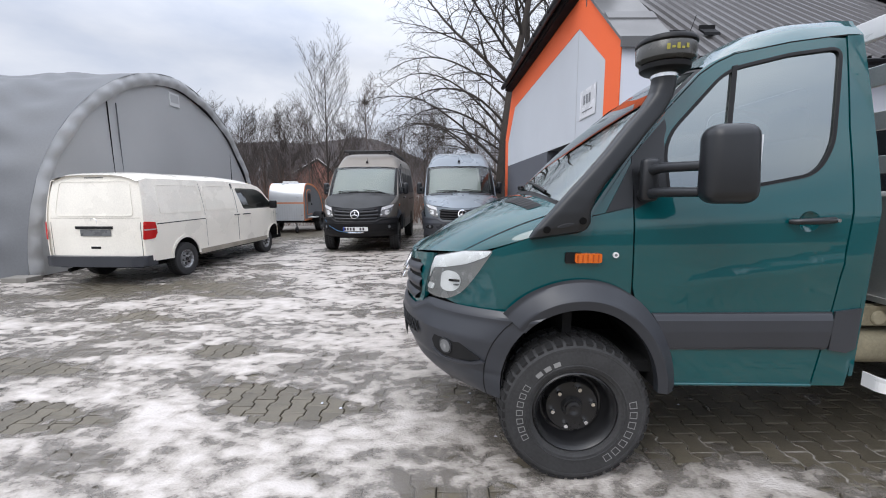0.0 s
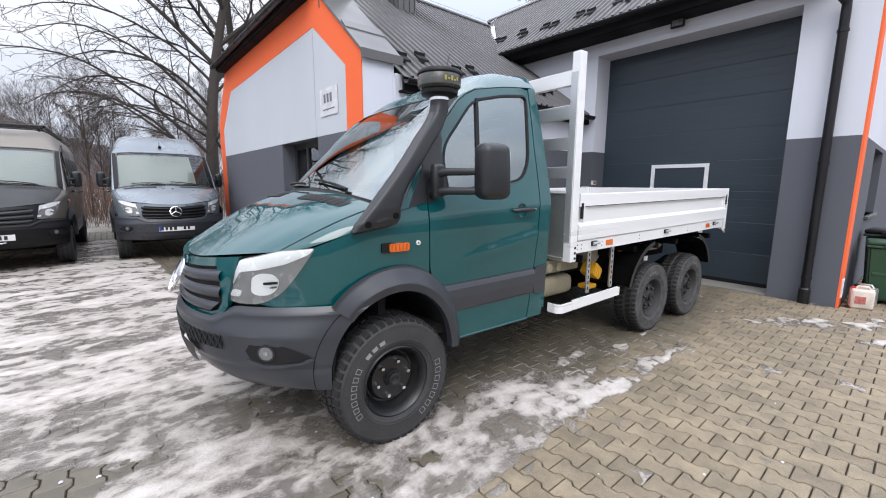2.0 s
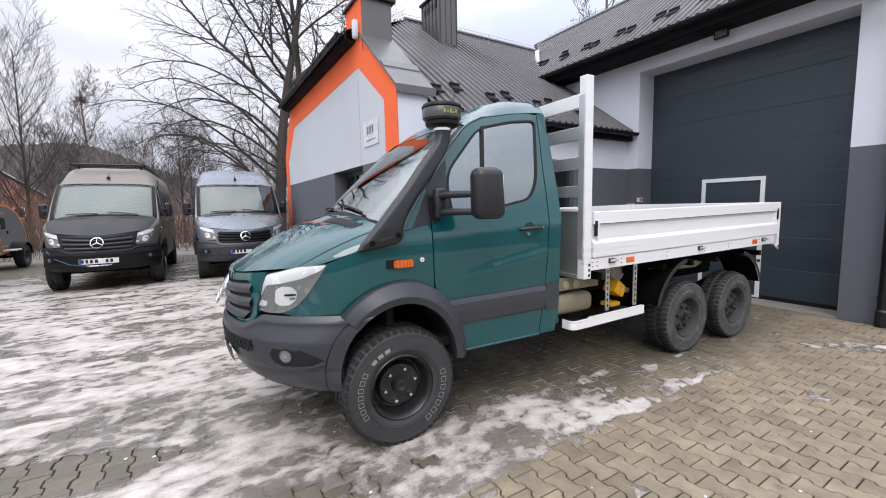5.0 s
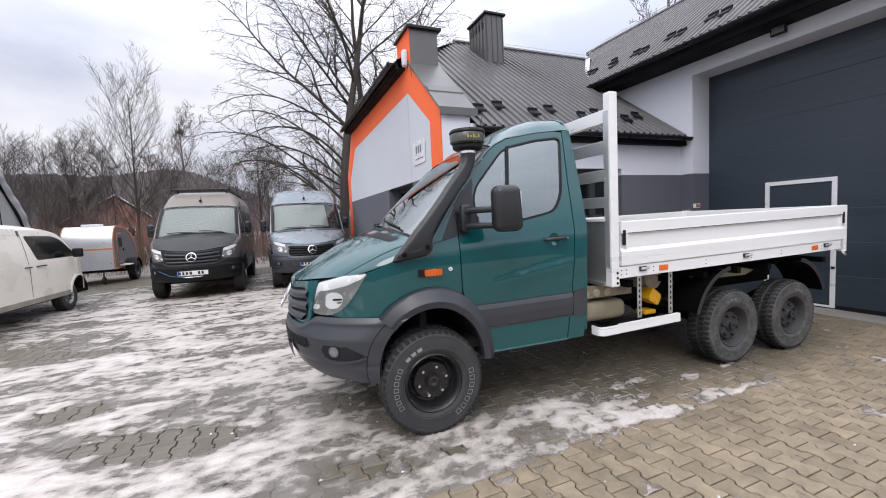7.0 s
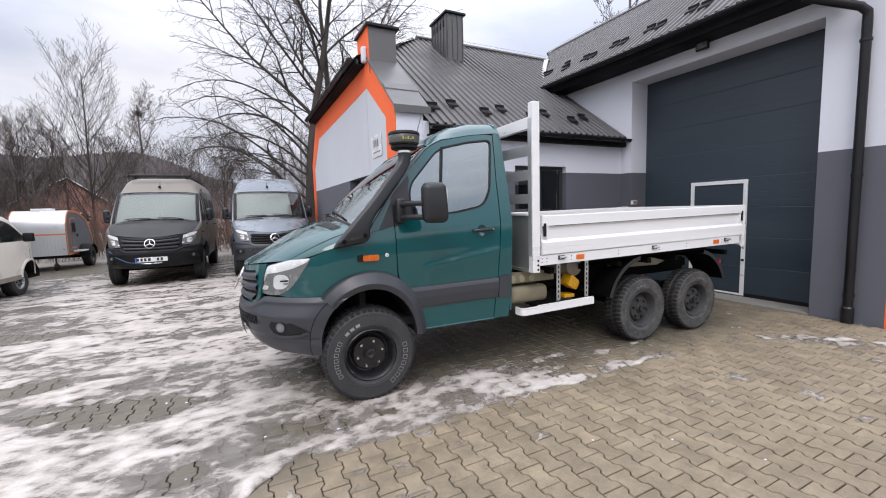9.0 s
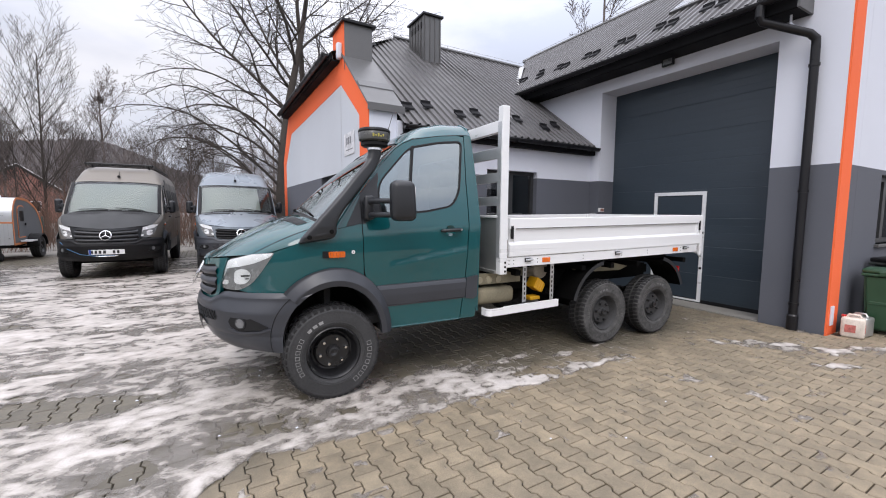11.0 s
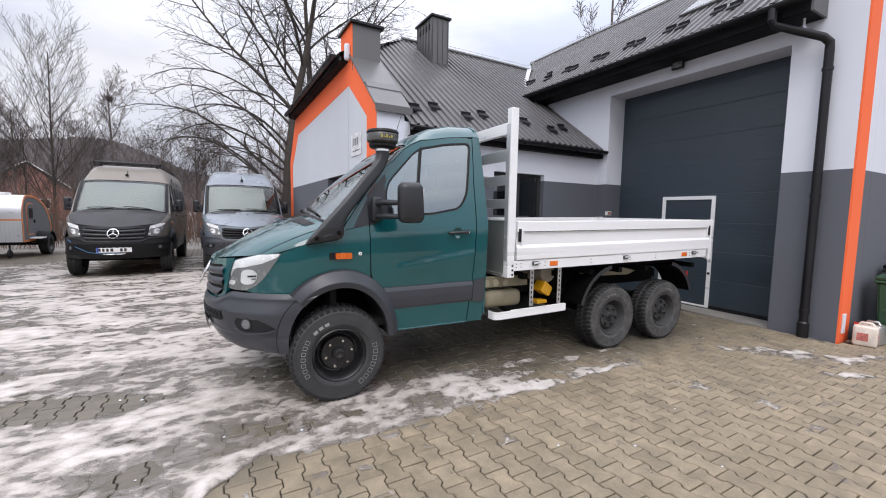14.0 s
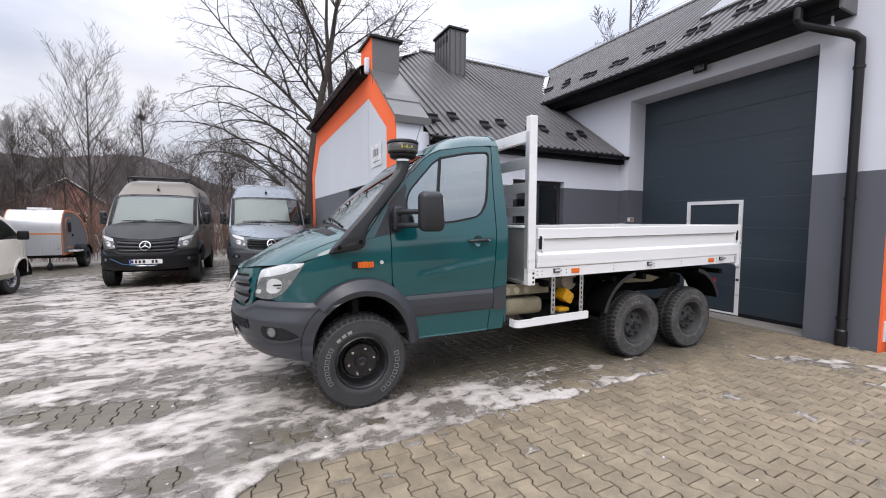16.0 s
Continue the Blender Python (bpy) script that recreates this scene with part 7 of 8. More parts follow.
part("door_latch", box(0.025, 0.05, 0.86, 0.92, 1.08, 1.16), BLACK, trd)
part("roof_vent", box(-0.95, -0.45, 0.45, 0.85, TZ1 - 0.02, TZ1 + 0.06, 0.015), PLATE, tr, "white roof vent")
for sd in (0, 1):
    x0 = 0.0 if sd == 0 else -TWD
    s = 1 if sd == 0 else -1
    gd = [(1.30 + 0.43 * math.cos(radians(a)), 0.40 + 0.40 * math.sin(radians(a))) for a in range(0, 181, 12)] + [(1.30 + 0.40 * math.cos(radians(a)), 0.40 + 0.37 * math.sin(radians(a))) for a in range(180, -1, -12)]
    part("mudguard", prism(gd, "x", min(x0 + s * 0.03, x0 + s * 0.34), max(x0 + s * 0.03, x0 + s * 0.34)), BLACK, tr, "black mudguard")
    part("side_step", box(min(x0 + s * 0.03, x0 + s * 0.30), max(x0 + s * 0.03, x0 + s * 0.30), 0.40, 0.88, 0.58, 0.62), ALU, tr)
    wh = wheel(tr, 0, 0, 1, r=0.36, width=0.24, lettered=None)
    wh.matrix_local = Matrix.Translation((x0 + s * 0.18, 1.30, 0.36)) @ pose(0, 0, 0, 0, 0, 90 * s)
part("axle", tube([(-TWD - 0.1, 1.30, 0.36), (0.1, 1.30, 0.36)], 0.04, 8), SOOT, tr)
part("frame", box(-TWD + 0.1, -0.1, 0.0, 2.5, 0.42, 0.50), SOOT, tr)
part("drawbar", tube([(-TWD / 2, 2.4, 0.45), (-TWD / 2, 3.6, 0.45)], 0.04, 8), SOOT, tr)
part("jockey_wheel", lathe([(0.10, -0.04), (0.13, -0.02), (0.13, 0.02), (0.10, 0.04)], 20, "x", (-0.35, 0.1, 0.13)), RUBBER, tr)
part("jockey_post", tube([(-0.35, 0.1, 0.13), (-0.35, 0.1, 0.48)], 0.025, 8), STEEL, tr)
part("support_leg", tube([(-1.1, 0.15, 0.0), (-1.1, 0.15, 0.46)], 0.03, 8), STEEL, tr)

# ---- bin and canisters by the side wall ----
REDPRINT = material("faded_red_print", (0.45, 0.13, 0.11), 0.6, 0.0, 0.5, 25, 100, 0.02)
BINDARK = material("near_black_bin_plastic", (0.016, 0.022, 0.02), 0.5, 0.0, 0.12, 4, 200, 0.05)


def wheelie_bin(x, y, rz, label, mat, lidmat, size):
    bn = thing("wheelie_bin", label, "bin", Matrix.Translation((x, y, 0)) @ pose(0, 0, 0, 0, 0, rz) @ Matrix.Scale(size, 4), group="bins")
    bb = box(-0.26, 0.26, -0.26, 0.26, 0.06, 0.90)
    for v in bb.verts:
        k = 0.80 + 0.20 * (v.co.z - 0.06) / 0.84
        v.co.x *= k
        v.co.y *= k
    bmesh.ops.bevel(bb, geom=bb.edges[:], offset=0.03, segments=3, affect="EDGES")
    part("body", bb, mat, bn, smooth=40)
    part("rim", box(-0.285, 0.285, -0.285, 0.285, 0.885, 0.925, 0.012), mat, bn)
    lid = box(-0.28, 0.28, -0.28, 0.28, 0.93, 0.985, 0.02)
    for v in lid.verts:
        v.co.z += 0.03 * (1 - (v.co.x / 0.28) ** 2) * (1 if v.co.z > 0.95 else 0)
    part("lid", lid, lidmat, bn, "closed lid", smooth=40)
    part("handle", tube([(0.30, -0.24, 0.93), (0.33, -0.24, 0.96), (0.33, 0.24, 0.96), (0.30, 0.24, 0.93)], 0.014, 8), mat, bn)
    for yy in (-0.24, 0.24):
        part("wheel", lathe([(0.03, -0.025), (0.10, -0.025), (0.10, 0.025), (0.03, 0.025)], 20, "y", (0.20, yy, 0.10)), RUBBER, bn)
    part("front_rib", box(-0.245, -0.22, -0.18, 0.18, 0.45, 0.50, 0.008), mat, bn)
    part("front_lip", box(-0.30, -0.275, -0.10, 0.10, 0.90, 0.96, 0.008), lidmat, bn)


wheelie_bin(7.02, -1.76, 6, "dark green plastic wheelie bin beside the side wall", BINGREEN, BINGREEN, 0.89)
wheelie_bin(7.68, -1.74, -4, "almost black wheelie bin behind the green one", BINDARK, BLACK, 1.0)
for (x, y, rz, lab, mt) in ((6.42, -1.585, 12, "dirty white plastic canister with a red cap", CANISTER), (6.60, -1.60, -8, "grey square plastic canister on the paving", ALUSHEET)):
    cn = thing("canister", lab, "canister", Matrix.Translation((x, y, 0)) @ pose(0, 0, 0, 0, 0, rz), group="canisters")
    part("body", box(-0.10, 0.10, -0.115, 0.115, 0.0, 0.26, 0.028, seg=3), mt, cn, smooth=40)
    part("handle", tube([(0, -0.075, 0.255), (0, -0.055, 0.292), (0, 0.045, 0.292), (0, 0.065, 0.255)], 0.016, 8), mt, cn, smooth=50)
    if mt is CANISTER:
        part("label", box(-0.104, -0.1, -0.03, 0.075, 0.07, 0.17), REDPRINT, cn, "faded red label")
        part("label", box(-0.05, 0.06, -0.119, -0.115, 0.07, 0.17), REDPRINT, cn, "faded red label")
    part("cap", lathe([(0.026, 0.255), (0.026, 0.283), (0.02, 0.286)], 14, "z", (0, 0.092, 0)), REDLENS if mt is CANISTER else BLACK, cn)


# ---- trees ----
COUNTS = (9, 7, 6, 5, 4)


def tree_mesh(seed, height, radius, spread=0.55, fork=0.0, levels=5, droop=0.10, lean=(0, 0), first=0.22, density=1.0, upright=0.0, wobble=1.0, reach=1.0):
    """Trunk and limbs as tapered tubes, and the fine twigs, as two lists of vertices and faces."""
    rng = random.Random(seed)
    wood, fine = ([], []), ([], [])

    def seg(store, pts, rad, sides):
        vs, fs = store
        base = len(vs)
        side = None
        for i, p in enumerate(pts):
            d = (pts[min(i + 1, len(pts) - 1)] - pts[max(i - 1, 0)]).normalized()
            if side is None:
                side = d.orthogonal().normalized()
            side = (side - d * side.dot(d)).normalized()
            up = d.cross(side)
            for k in range(sides):
                a = 2 * math.pi * k / sides
                vs.append(tuple(p + (side * math.cos(a) + up * math.sin(a)) * rad[i]))
        for i in range(len(pts) - 1):
            for k in range(sides):
                a, b = base + i * sides + k, base + i * sides + (k + 1) % sides
                fs.append((a, b, b + sides, a + sides))

    def branch(p, d, length, r, level):
        n = 6 if level < 2 else (4 if level < 4 else 3)
        pts, rad = [p.copy()], [r]
        for i in range(n):
            wob = Vector((rng.gauss(0, 1), rng.gauss(0, 1), rng.gauss(0, 0.7))) * (0.05 if level == 0 else 0.13 + 0.05 * level)
            d = (d + wob * 0.55 * wobble + Vector((0, 0, upright * 0.25 - droop * level * 0.16))).normalized()
            p = p + d * (length / n)
            pts.append(p.copy())
            rad.append(max(0.0055, r * (1 - 0.75 * (i + 1) / n)))
        seg(wood if level < 3 else fine, pts, rad, 8 if level == 0 else (6 if level == 1 else (4 if level == 2 else 3)))
        if level >= levels:
            return
        count = max(2, int(COUNTS[min(level, 4)] * density * rng.uniform(0.75, 1.2)))
        for k in range(count):
            t = (first if level == 0 else 0.15) + (1 - (first if level == 0 else 0.15)) * (k + rng.uniform(0.1, 0.9)) / count
            x = t * n
            i = min(int(x), n - 1)
            q = pts[i].lerp(pts[i + 1], x - i)
            dd = (pts[i + 1] - pts[i]).normalized()
            az = rng.uniform(0, 2 * math.pi)
            o = dd.orthogonal().normalized()
            o = Matrix.Rotation(az, 3, dd) @ o
            nd = (dd * (1 - spread) + o * spread + Vector((0, 0, 0.10 + upright * 0.4))).normalized()
            ln = length * (1 - 0.55 * t) * (reach * rng.uniform(0.34, 0.52) if level == 0 else rng.uniform(0.42, 0.68))
            rr = max(0.0055, rad[i] * (0.62 if level else 0.50) * rng.uniform(0.7, 1.0))
            branch(q, nd, ln, rr, level + 1)

    base = Vector((0, 0, -0.05))
    branch(base, Vector((lean[0], lean[1], 1)).normalized(), height, radius, 0)
    if fork:
        branch(base + Vector((0, 0, fork)), Vector((0.10, 0.02, 1)).normalized(), height * 0.85, radius * 0.75, 0)
    return wood, fine


def tree(name, at, label, data, scale=1.0, turn=0.0, twig=TWIG, bark=BARK, group="", cat="tree"):
    t = thing(name, label, cat, Matrix.Translation(at) @ pose(0, 0, 0, 0, 0, turn) @ Matrix.Scale(scale, 4), group=group)
    raw("trunk", *data[0], bark, t, smooth=60)
    raw("crown", *data[1], twig, t)
    return t


def old_tree(seed, height, radius, low=9, high=14):
    """A wide old tree: arching limbs all round the trunk, with hanging side twigs."""
    rng = random.Random(seed)
    wood, fine = ([], []), ([], [])

    def seg(store, pts, rad, sides):
        vs, fs = store
        base, side = len(vs), None
        for i, p in enumerate(pts):
            d = (pts[min(i + 1, len(pts) - 1)] - pts[max(i - 1, 0)]).normalized()
            side = side or d.orthogonal().normalized()
            side = (side - d * side.dot(d)).normalized()
            up = d.cross(side)
            for k in range(sides):
                a = 2 * math.pi * k / sides
                vs.append(tuple(p + (side * math.cos(a) + up * math.sin(a)) * rad[i]))
        for i in range(len(pts) - 1):
            for k in range(sides):
                a, b = base + i * sides + k, base + i * sides + (k + 1) % sides
                fs.append((a, b, b + sides, a + sides))

    def grow(p, d, length, r, n, bend, wob):
        pts, rad = [p.copy()], [r]
        for i in range(n):
            d = (d + Vector((rng.gauss(0, wob), rng.gauss(0, wob), rng.gauss(0, wob * 0.7) + bend * (i + 1) / n))).normalized()
            p = p + d * (length / n)
            pts.append(p.copy())
            rad.append(max(0.0048, r * (1 - 0.86 * (i + 1) / n)))
        return pts, rad

    def along(pts, t):
        x = t * (len(pts) - 1)
        i = min(int(x), len(pts) - 2)
        return pts[i].lerp(pts[i + 1], x - i), (pts[i + 1] - pts[i]).normalized(), i

    def dress(pts, rad, length, level):
        """Side shoots along a limb, each level finer."""
        step = (0.38, 0.22, 0.15)[level]
        count = max(2, int(length * 0.88 / step))
        az = rng.uniform(0, 6.28)
        for k in range(count):
            t = 0.12 + 0.88 * (k + rng.random()) / count
            q, dd, i = along(pts, t)
            az += 2.4 + rng.gauss(0, 0.5)
            o = Matrix.Rotation(az, 3, dd) @ dd.orthogonal().normalized()
            o.z *= 0.65
            nd = (dd * 0.75 + o * 0.8).normalized()
            ln = (length * 0.38 * (1.15 - 0.75 * t), length * 0.42 * (1.1 - 0.6 * t), length * 0.75 * (1.1 - 0.5 * t))[level] * rng.uniform(0.6, 1.2)
            if ln < 0.10:
                continue
            p2, r2 = grow(q, nd, ln, max(0.0052, min(rad[i] * 0.6, 0.014 * ln + 0.004)), (5, 3, 2)[level], (-0.05, -0.07, -0.06)[level], (0.14, 0.18, 0.2)[level])
            seg(wood if level == 0 else fine, p2, r2, (5, 3, 3)[level])
            if level < 2:
                dress(p2, r2, ln, level + 1)

    tp, trr = grow(Vector((0, 0, -0.05)), Vector((0.03, 0, 1)), height, radius, 16, 0.0, 0.03)
    seg(wood, tp, trr, 12)
    # the low limbs rise a little, arch over and hang
    az = 2.75
    for k in range(low):
        t = 0.13 + 0.24 * k / max(1, low - 1)
        q, dd, i = along(tp, t)
        elev = 0.78 + 0.12 * rng.random()
        if k % 4 < 3:      # most of them reach out over the open yard
            az = math.pi + rng.uniform(-0.8, 0.7)
        nd = Vector((math.cos(az) * math.cos(elev), math.sin(az) * math.cos(elev), math.sin(elev)))
        az += 2.4 + rng.gauss(0, 0.25)
        ln = rng.uniform(4.6, 6.4)
        lp, lr = grow(q, nd, ln, trr[i] * 0.30, 11, -0.27, 0.06)
        seg(wood, lp, lr, 7)
        dress(lp, lr, ln, 0)
    # the crown's limbs climb steeply
    for k in range(high):
        t = 0.37 + 0.58 * (k / (high - 1))
        q, dd, i = along(tp, t)
        az += 2.4 + rng.gauss(0, 0.3)
        elev = 0.62 + 0.42 * t
        nd = Vector((math.cos(az) * math.cos(elev), math.sin(az) * math.cos(elev), math.sin(elev)))
        ln = (10.2 - 6.4 * t) * rng.uniform(0.85, 1.15)
        lp, lr = grow(q, nd, ln, trr[i] * (0.50 if k < 5 else 0.42), 10, 0.015, 0.07)
        seg(wood, lp, lr, 7)
        dress(lp, lr, ln, 0)
    return wood, fine


tree("bare_tree", (1.60, 13.9, 0), "tall bare deciduous tree behind the end wall", old_tree(4, 13.5, 0.225), twig=DARKTWIG)
tree("bare_tree", (3.12, 15.2, 0), "second tall bare tree close behind the wing roof", old_tree(11, 14.0, 0.21, low=2, high=10), twig=DARKTWIG)
COUNTS = (26, 9, 6, 3, 3)
slim = [tree_mesh(20 + k, 9.5, 0.075, spread=0.60, levels=3, droop=0.0, first=0.10, density=1.05, upright=0.42, wobble=0.18, reach=1.25) for k in range(3)]
COUNTS = (11, 8, 6, 4, 3)
wide = [tree_mesh(30 + k, 7.0, 0.09, spread=0.55, levels=4, droop=0.04, first=0.18, density=1.1, upright=0.25, wobble=0.25) for k in range(3)]
first_of = {}
rt = random.Random(5)
spots = [("s", 0, -7.9, 24.6, 0.98), ("s", 1, -9.2, 25.5, 0.58), ("s", 2, -6.5, 26.0, 0.52), ("s", 2, -10.6, 24.0, 0.60), ("w", 0, -8.6, 44.0, 1.75), ("w", 1, 4.5, 36.0, 1.3), ("s", 1, -12.0, 22.0, 0.58), ("s", 0, -14.5, 23.0, 0.62), ("s", 1, -11.2, 26.5, 0.7), ("s", 2, -10.0, 23.2, 0.55), ("s", 0, -13.2, 25.0, 0.6)]
for k in range(26):
    spots.append((rt.choice("sws"), rt.randrange(3), -21 + k * 0.95 + rt.uniform(-0.4, 0.4), rt.uniform(20, 33), rt.uniform(0.44, 0.66)))
for k in range(7):
    spots.append((rt.choice("sw"), rt.randrange(3), 5 + k * 2.6, rt.uniform(24, 40), rt.uniform(0.7, 1.0)))
for k in range(16):
    spots.append(("w", rt.randrange(3), -34 + k * 3.1 + rt.uniform(-1, 1), rt.uniform(44, 62), rt.uniform(1.1, 1.6)))
spots.append(("w", 2, 19.5, 13.0, 2.1))
for kind, i, x, y, s in spots:
    m = Matrix.Translation((x, y, 0)) @ pose(0, 0, 0, 0, 0, rt.uniform(0, 360)) @ Matrix.Scale(s, 4)
    if (kind, i) not in first_of:
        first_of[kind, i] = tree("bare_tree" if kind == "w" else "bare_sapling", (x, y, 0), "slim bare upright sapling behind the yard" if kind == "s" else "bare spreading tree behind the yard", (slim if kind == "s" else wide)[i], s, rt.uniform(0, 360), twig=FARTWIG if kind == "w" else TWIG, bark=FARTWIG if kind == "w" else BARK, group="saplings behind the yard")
    else:
        src = first_of[kind, i]
        c = copy_thing(src, Matrix.Translation((x, y, 0)) @ pose(0, 0, 0, 0, 0, rt.uniform(0, 360)))
        c.scale = (s, s, s)

# the bird's nest clump
nest = thing("mistletoe", "dark twig clump high in a bare tree", "twig clump")
nv, nf = [], []
for k in range(260):
    d = Vector((rt.gauss(0, 1), rt.gauss(0, 1), rt.gauss(0, 0.8))).normalized()
    p, q = d * 0.05, d * rt.uniform(0.35, 0.75)
    o = d.orthogonal().normalized() * 0.016
    b = len(nv)
    nv += [tuple(p + o), tuple(p - o), tuple(q)]
    nf.append((b, b + 1, b + 2))
raw("clump", nv, nf, TWIG, nest)
nest.matrix_world = Matrix.Translation((-8.6, 43.5, 11.2))

# thicket along the fence: fine upright stems, uncountable
tv, tf = [], []
for k in range(6500):
    x = rt.uniform(-26, 12)
    y = rt.uniform(17.2, 27.0) + (3 if x > 1 else 0)
    h = rt.uniform(0.9, 2.9) * (1.0 if rt.random() < 0.8 else 1.35)
    lx, ly = rt.gauss(0, 0.22) * h, rt.gauss(0, 0.2) * h
    w = rt.uniform(0.004, 0.010)
    b = len(tv)
    mx_, my_ = x + lx * 0.55, y + ly * 0.55
    tv += [(x - w, y, 0), (x + w, y, 0), (mx_ - w * 0.7, my_, h * 0.6), (mx_ + w * 0.7, my_, h * 0.6), (x + lx, y + ly, h)]
    tf += [(b, b + 1, b + 3, b + 2), (b + 2, b + 3, b + 4)]
    for j in range(3):
        t = rt.uniform(0.35, 0.9)
        c = len(tv)
        px, py, pz = x + lx * t, y + ly * t, h * t
        ex, ey, ez = px + rt.gauss(0, 0.35), py + rt.gauss(0, 0.25), pz + rt.uniform(0.1, 0.55)
        tv += [(px - 0.005, py, pz), (px + 0.005, py, pz), (ex, ey, ez)]
        tf.append((c, c + 1, c + 2))
tagged(raw("thicket", tv, tf, RUSSET), "russet brown leafless thicket along the yard's edge", "thicket", kind="stuff")

# wire fence between yard and thicket
fence = thing("wire_fence", "low green wire mesh fence behind the parked vans", "fence")
for k in range(16):
    x = -16 + k * 2.0
    part("post", box(x - 0.025, x + 0.025, 16.48, 16.53, 0, 1.35), POSTCARD, fence)
for k in range(8):
    part("wire", tube([(-16, 16.5, 0.1 + 0.17 * k), (14, 16.5, 0.1 + 0.17 * k)], 0.004, 4), POSTCARD, fence)
fv, ff = [], []
for k in range(300):
    x = -10 + k * 0.05
    b = len(fv)
    fv += [(x - 0.002, 16.497, 0.05), (x + 0.002, 16.497, 0.05), (x + 0.002, 16.497, 1.3), (x - 0.002, 16.497, 1.3)]
    ff.append((b, b + 1, b + 2, b + 3))
tagged(raw("mesh_wires", fv, ff, POSTCARD, fence), kind="stuff")

# a far house among the trees
house = thing("house", "far pink brick house with snow along its gable", "house", Matrix.Translation((-19.5, 60, 0)) @ pose(0, 0, 0, 0, 0, 12), kind="")
part("wall", prism([(-4.2, -0.1), (4.2, -0.1), (4.2, 3.4), (0.6, 6.3), (-4.2, 3.4)], "y", 0, 8), BRICKRED, house)
for a, b in (((-4.7, 3.15), (0.6, 6.45)), ((0.6, 6.45), (4.7, 3.15))):
    rf = part("roof", prism([a, b, (b[0], b[1] + 0.18), (a[0], a[1] + 0.18)], "y", -0.35, 8.3), BARK, house)
    part("snow_edge", prism([(a[0], a[1] + 0.19), (b[0], b[1] + 0.19), (b[0], b[1] + 0.30), (a[0], a[1] + 0.30)], "y", -0.36, 1.2), PLATE, rf)
for x in (-2.2, 1.4):
    wn = part("window", box(x, x + 0.9, -0.04, 0.02, 1.3, 2.5), PLATE, house)
    part("pane", box(x + 0.08, x + 0.82, -0.06, -0.045, 1.38, 2.42), BLACK, wn)

# wooded hill on the horizon
def ridge(x):
    return 25 + 10 * math.sin(0.1 - x * 0.011) + 5 * math.sin(x * 0.031 + 2.0) + 2 * math.sin(x * 0.083) - 14 * math.exp(-((x - 25) / 60) ** 2) + 5 * math.exp(-((x + 85) / 35) ** 2)


hv, hf = [], []
NXH, NYH = 120, 14
for i in range(NXH + 1):
    x = -420 + 840 * i / NXH
    for j in range(NYH + 1):
        t = j / NYH
        hv.append((x, 130 + 230 * t, -1 + ridge(x) * (3 * t * t - 2 * t ** 3) * 1.25 + 1.2 * noise.noise((x * 0.05, t * 9, 0))))
for i in range(NXH):
    for j in range(NYH):
        a = i * (NYH + 1) + j
        hf.append((a, a + NYH + 1, a + NYH + 2, a + 1))
tagged(raw("hill", hv, hf, HILL, smooth=80), "hazy wooded winter hill on the horizon", "hill", kind="structure")
wv, wf_ = [], []
for k in range(9000):
    x, t = rt.uniform(-330, 260), rt.uniform(0.05, 1.0) ** 0.7
    z = -1 + ridge(x) * (3 * t * t - 2 * t ** 3) * 1.25
    y = 130 + 230 * t
    h, w = rt.uniform(2.0, 4.2), rt.uniform(1.3, 2.6)
    b = len(wv)
    wv += [(x - w, y, z - 0.5), (x + w, y, z - 0.5), (x + w * 0.7, y, z + h * 0.6), (x + rt.uniform(-0.3, 0.3), y, z + h), (x - w * 0.7, y, z + h * 0.55)]
    wf_.append((b, b + 1, b + 2, b + 3, b + 4))
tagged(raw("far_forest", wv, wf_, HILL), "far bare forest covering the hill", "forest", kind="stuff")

# the same hill, unseen behind the camera, added to shape reflections in the paint
hv2 = [(x, -90 - (y - 130) * 0.6, z * 0.55) for x, y, z in hv]
tagged(raw("hill_opposite", hv2, hf, HILL, smooth=80), "unseen wooded slope added behind the camera for reflections", "hill", kind="structure")


# ---- ice and trodden snow on the yard ----
def lattice(x, y, seed):
    """Smooth value noise on arrays, 0 to 1."""
    xi, yi = np.floor(x).astype(np.int64), np.floor(y).astype(np.int64)
    fx, fy = x - xi, y - yi
    fx, fy = fx * fx * (3 - 2 * fx), fy * fy * (3 - 2 * fy)

    def h(a, b):
        n = (a * 374761393 + b * 668265263 + seed * 974634541) & 0x7FFFFFFF
        n = ((n ^ (n >> 13)) * 1274126177) & 0x7FFFFFFF
        return ((n ^ (n >> 16)) & 0xFFFF) / 65535.0
    return (h(xi, yi) * (1 - fx) + h(xi + 1, yi) * fx) * (1 - fy) + (h(xi, yi + 1) * (1 - fx) + h(xi + 1, yi + 1) * fx) * fy


def clouds(x, y, seed, octaves=4, gain=0.5):
    total, amp, norm = 0.0, 1.0, 0.0
    for k in range(octaves):
        total = total + amp * lattice(x * 2 ** k + 17.3 * k, y * 2 ** k + 9.1 * k, seed + k)
        norm += amp
        amp *= gain
    return total / norm


def step(v, a, b):
    t = np.clip((v - a) / (b - a), 0, 1)
    return t * t * (3 - 2 * t)


def blob(x, y, cx, cy, rx, ry, turn=0.0):
    c, s = math.cos(radians(turn)), math.sin(radians(turn))
    u, v = (x - cx) * c + (y - cy) * s, -(x - cx) * s + (y - cy) * c
    return np.exp(-((u / rx) ** 2 + (v / ry) ** 2) ** 1.5)


PVX0, PVX1, PVY0, PVY1, PITCH, PLEN = -10.5, 9.6, -8.0, 15.6, 0.1405, 0.2      # the paving's field and its stones


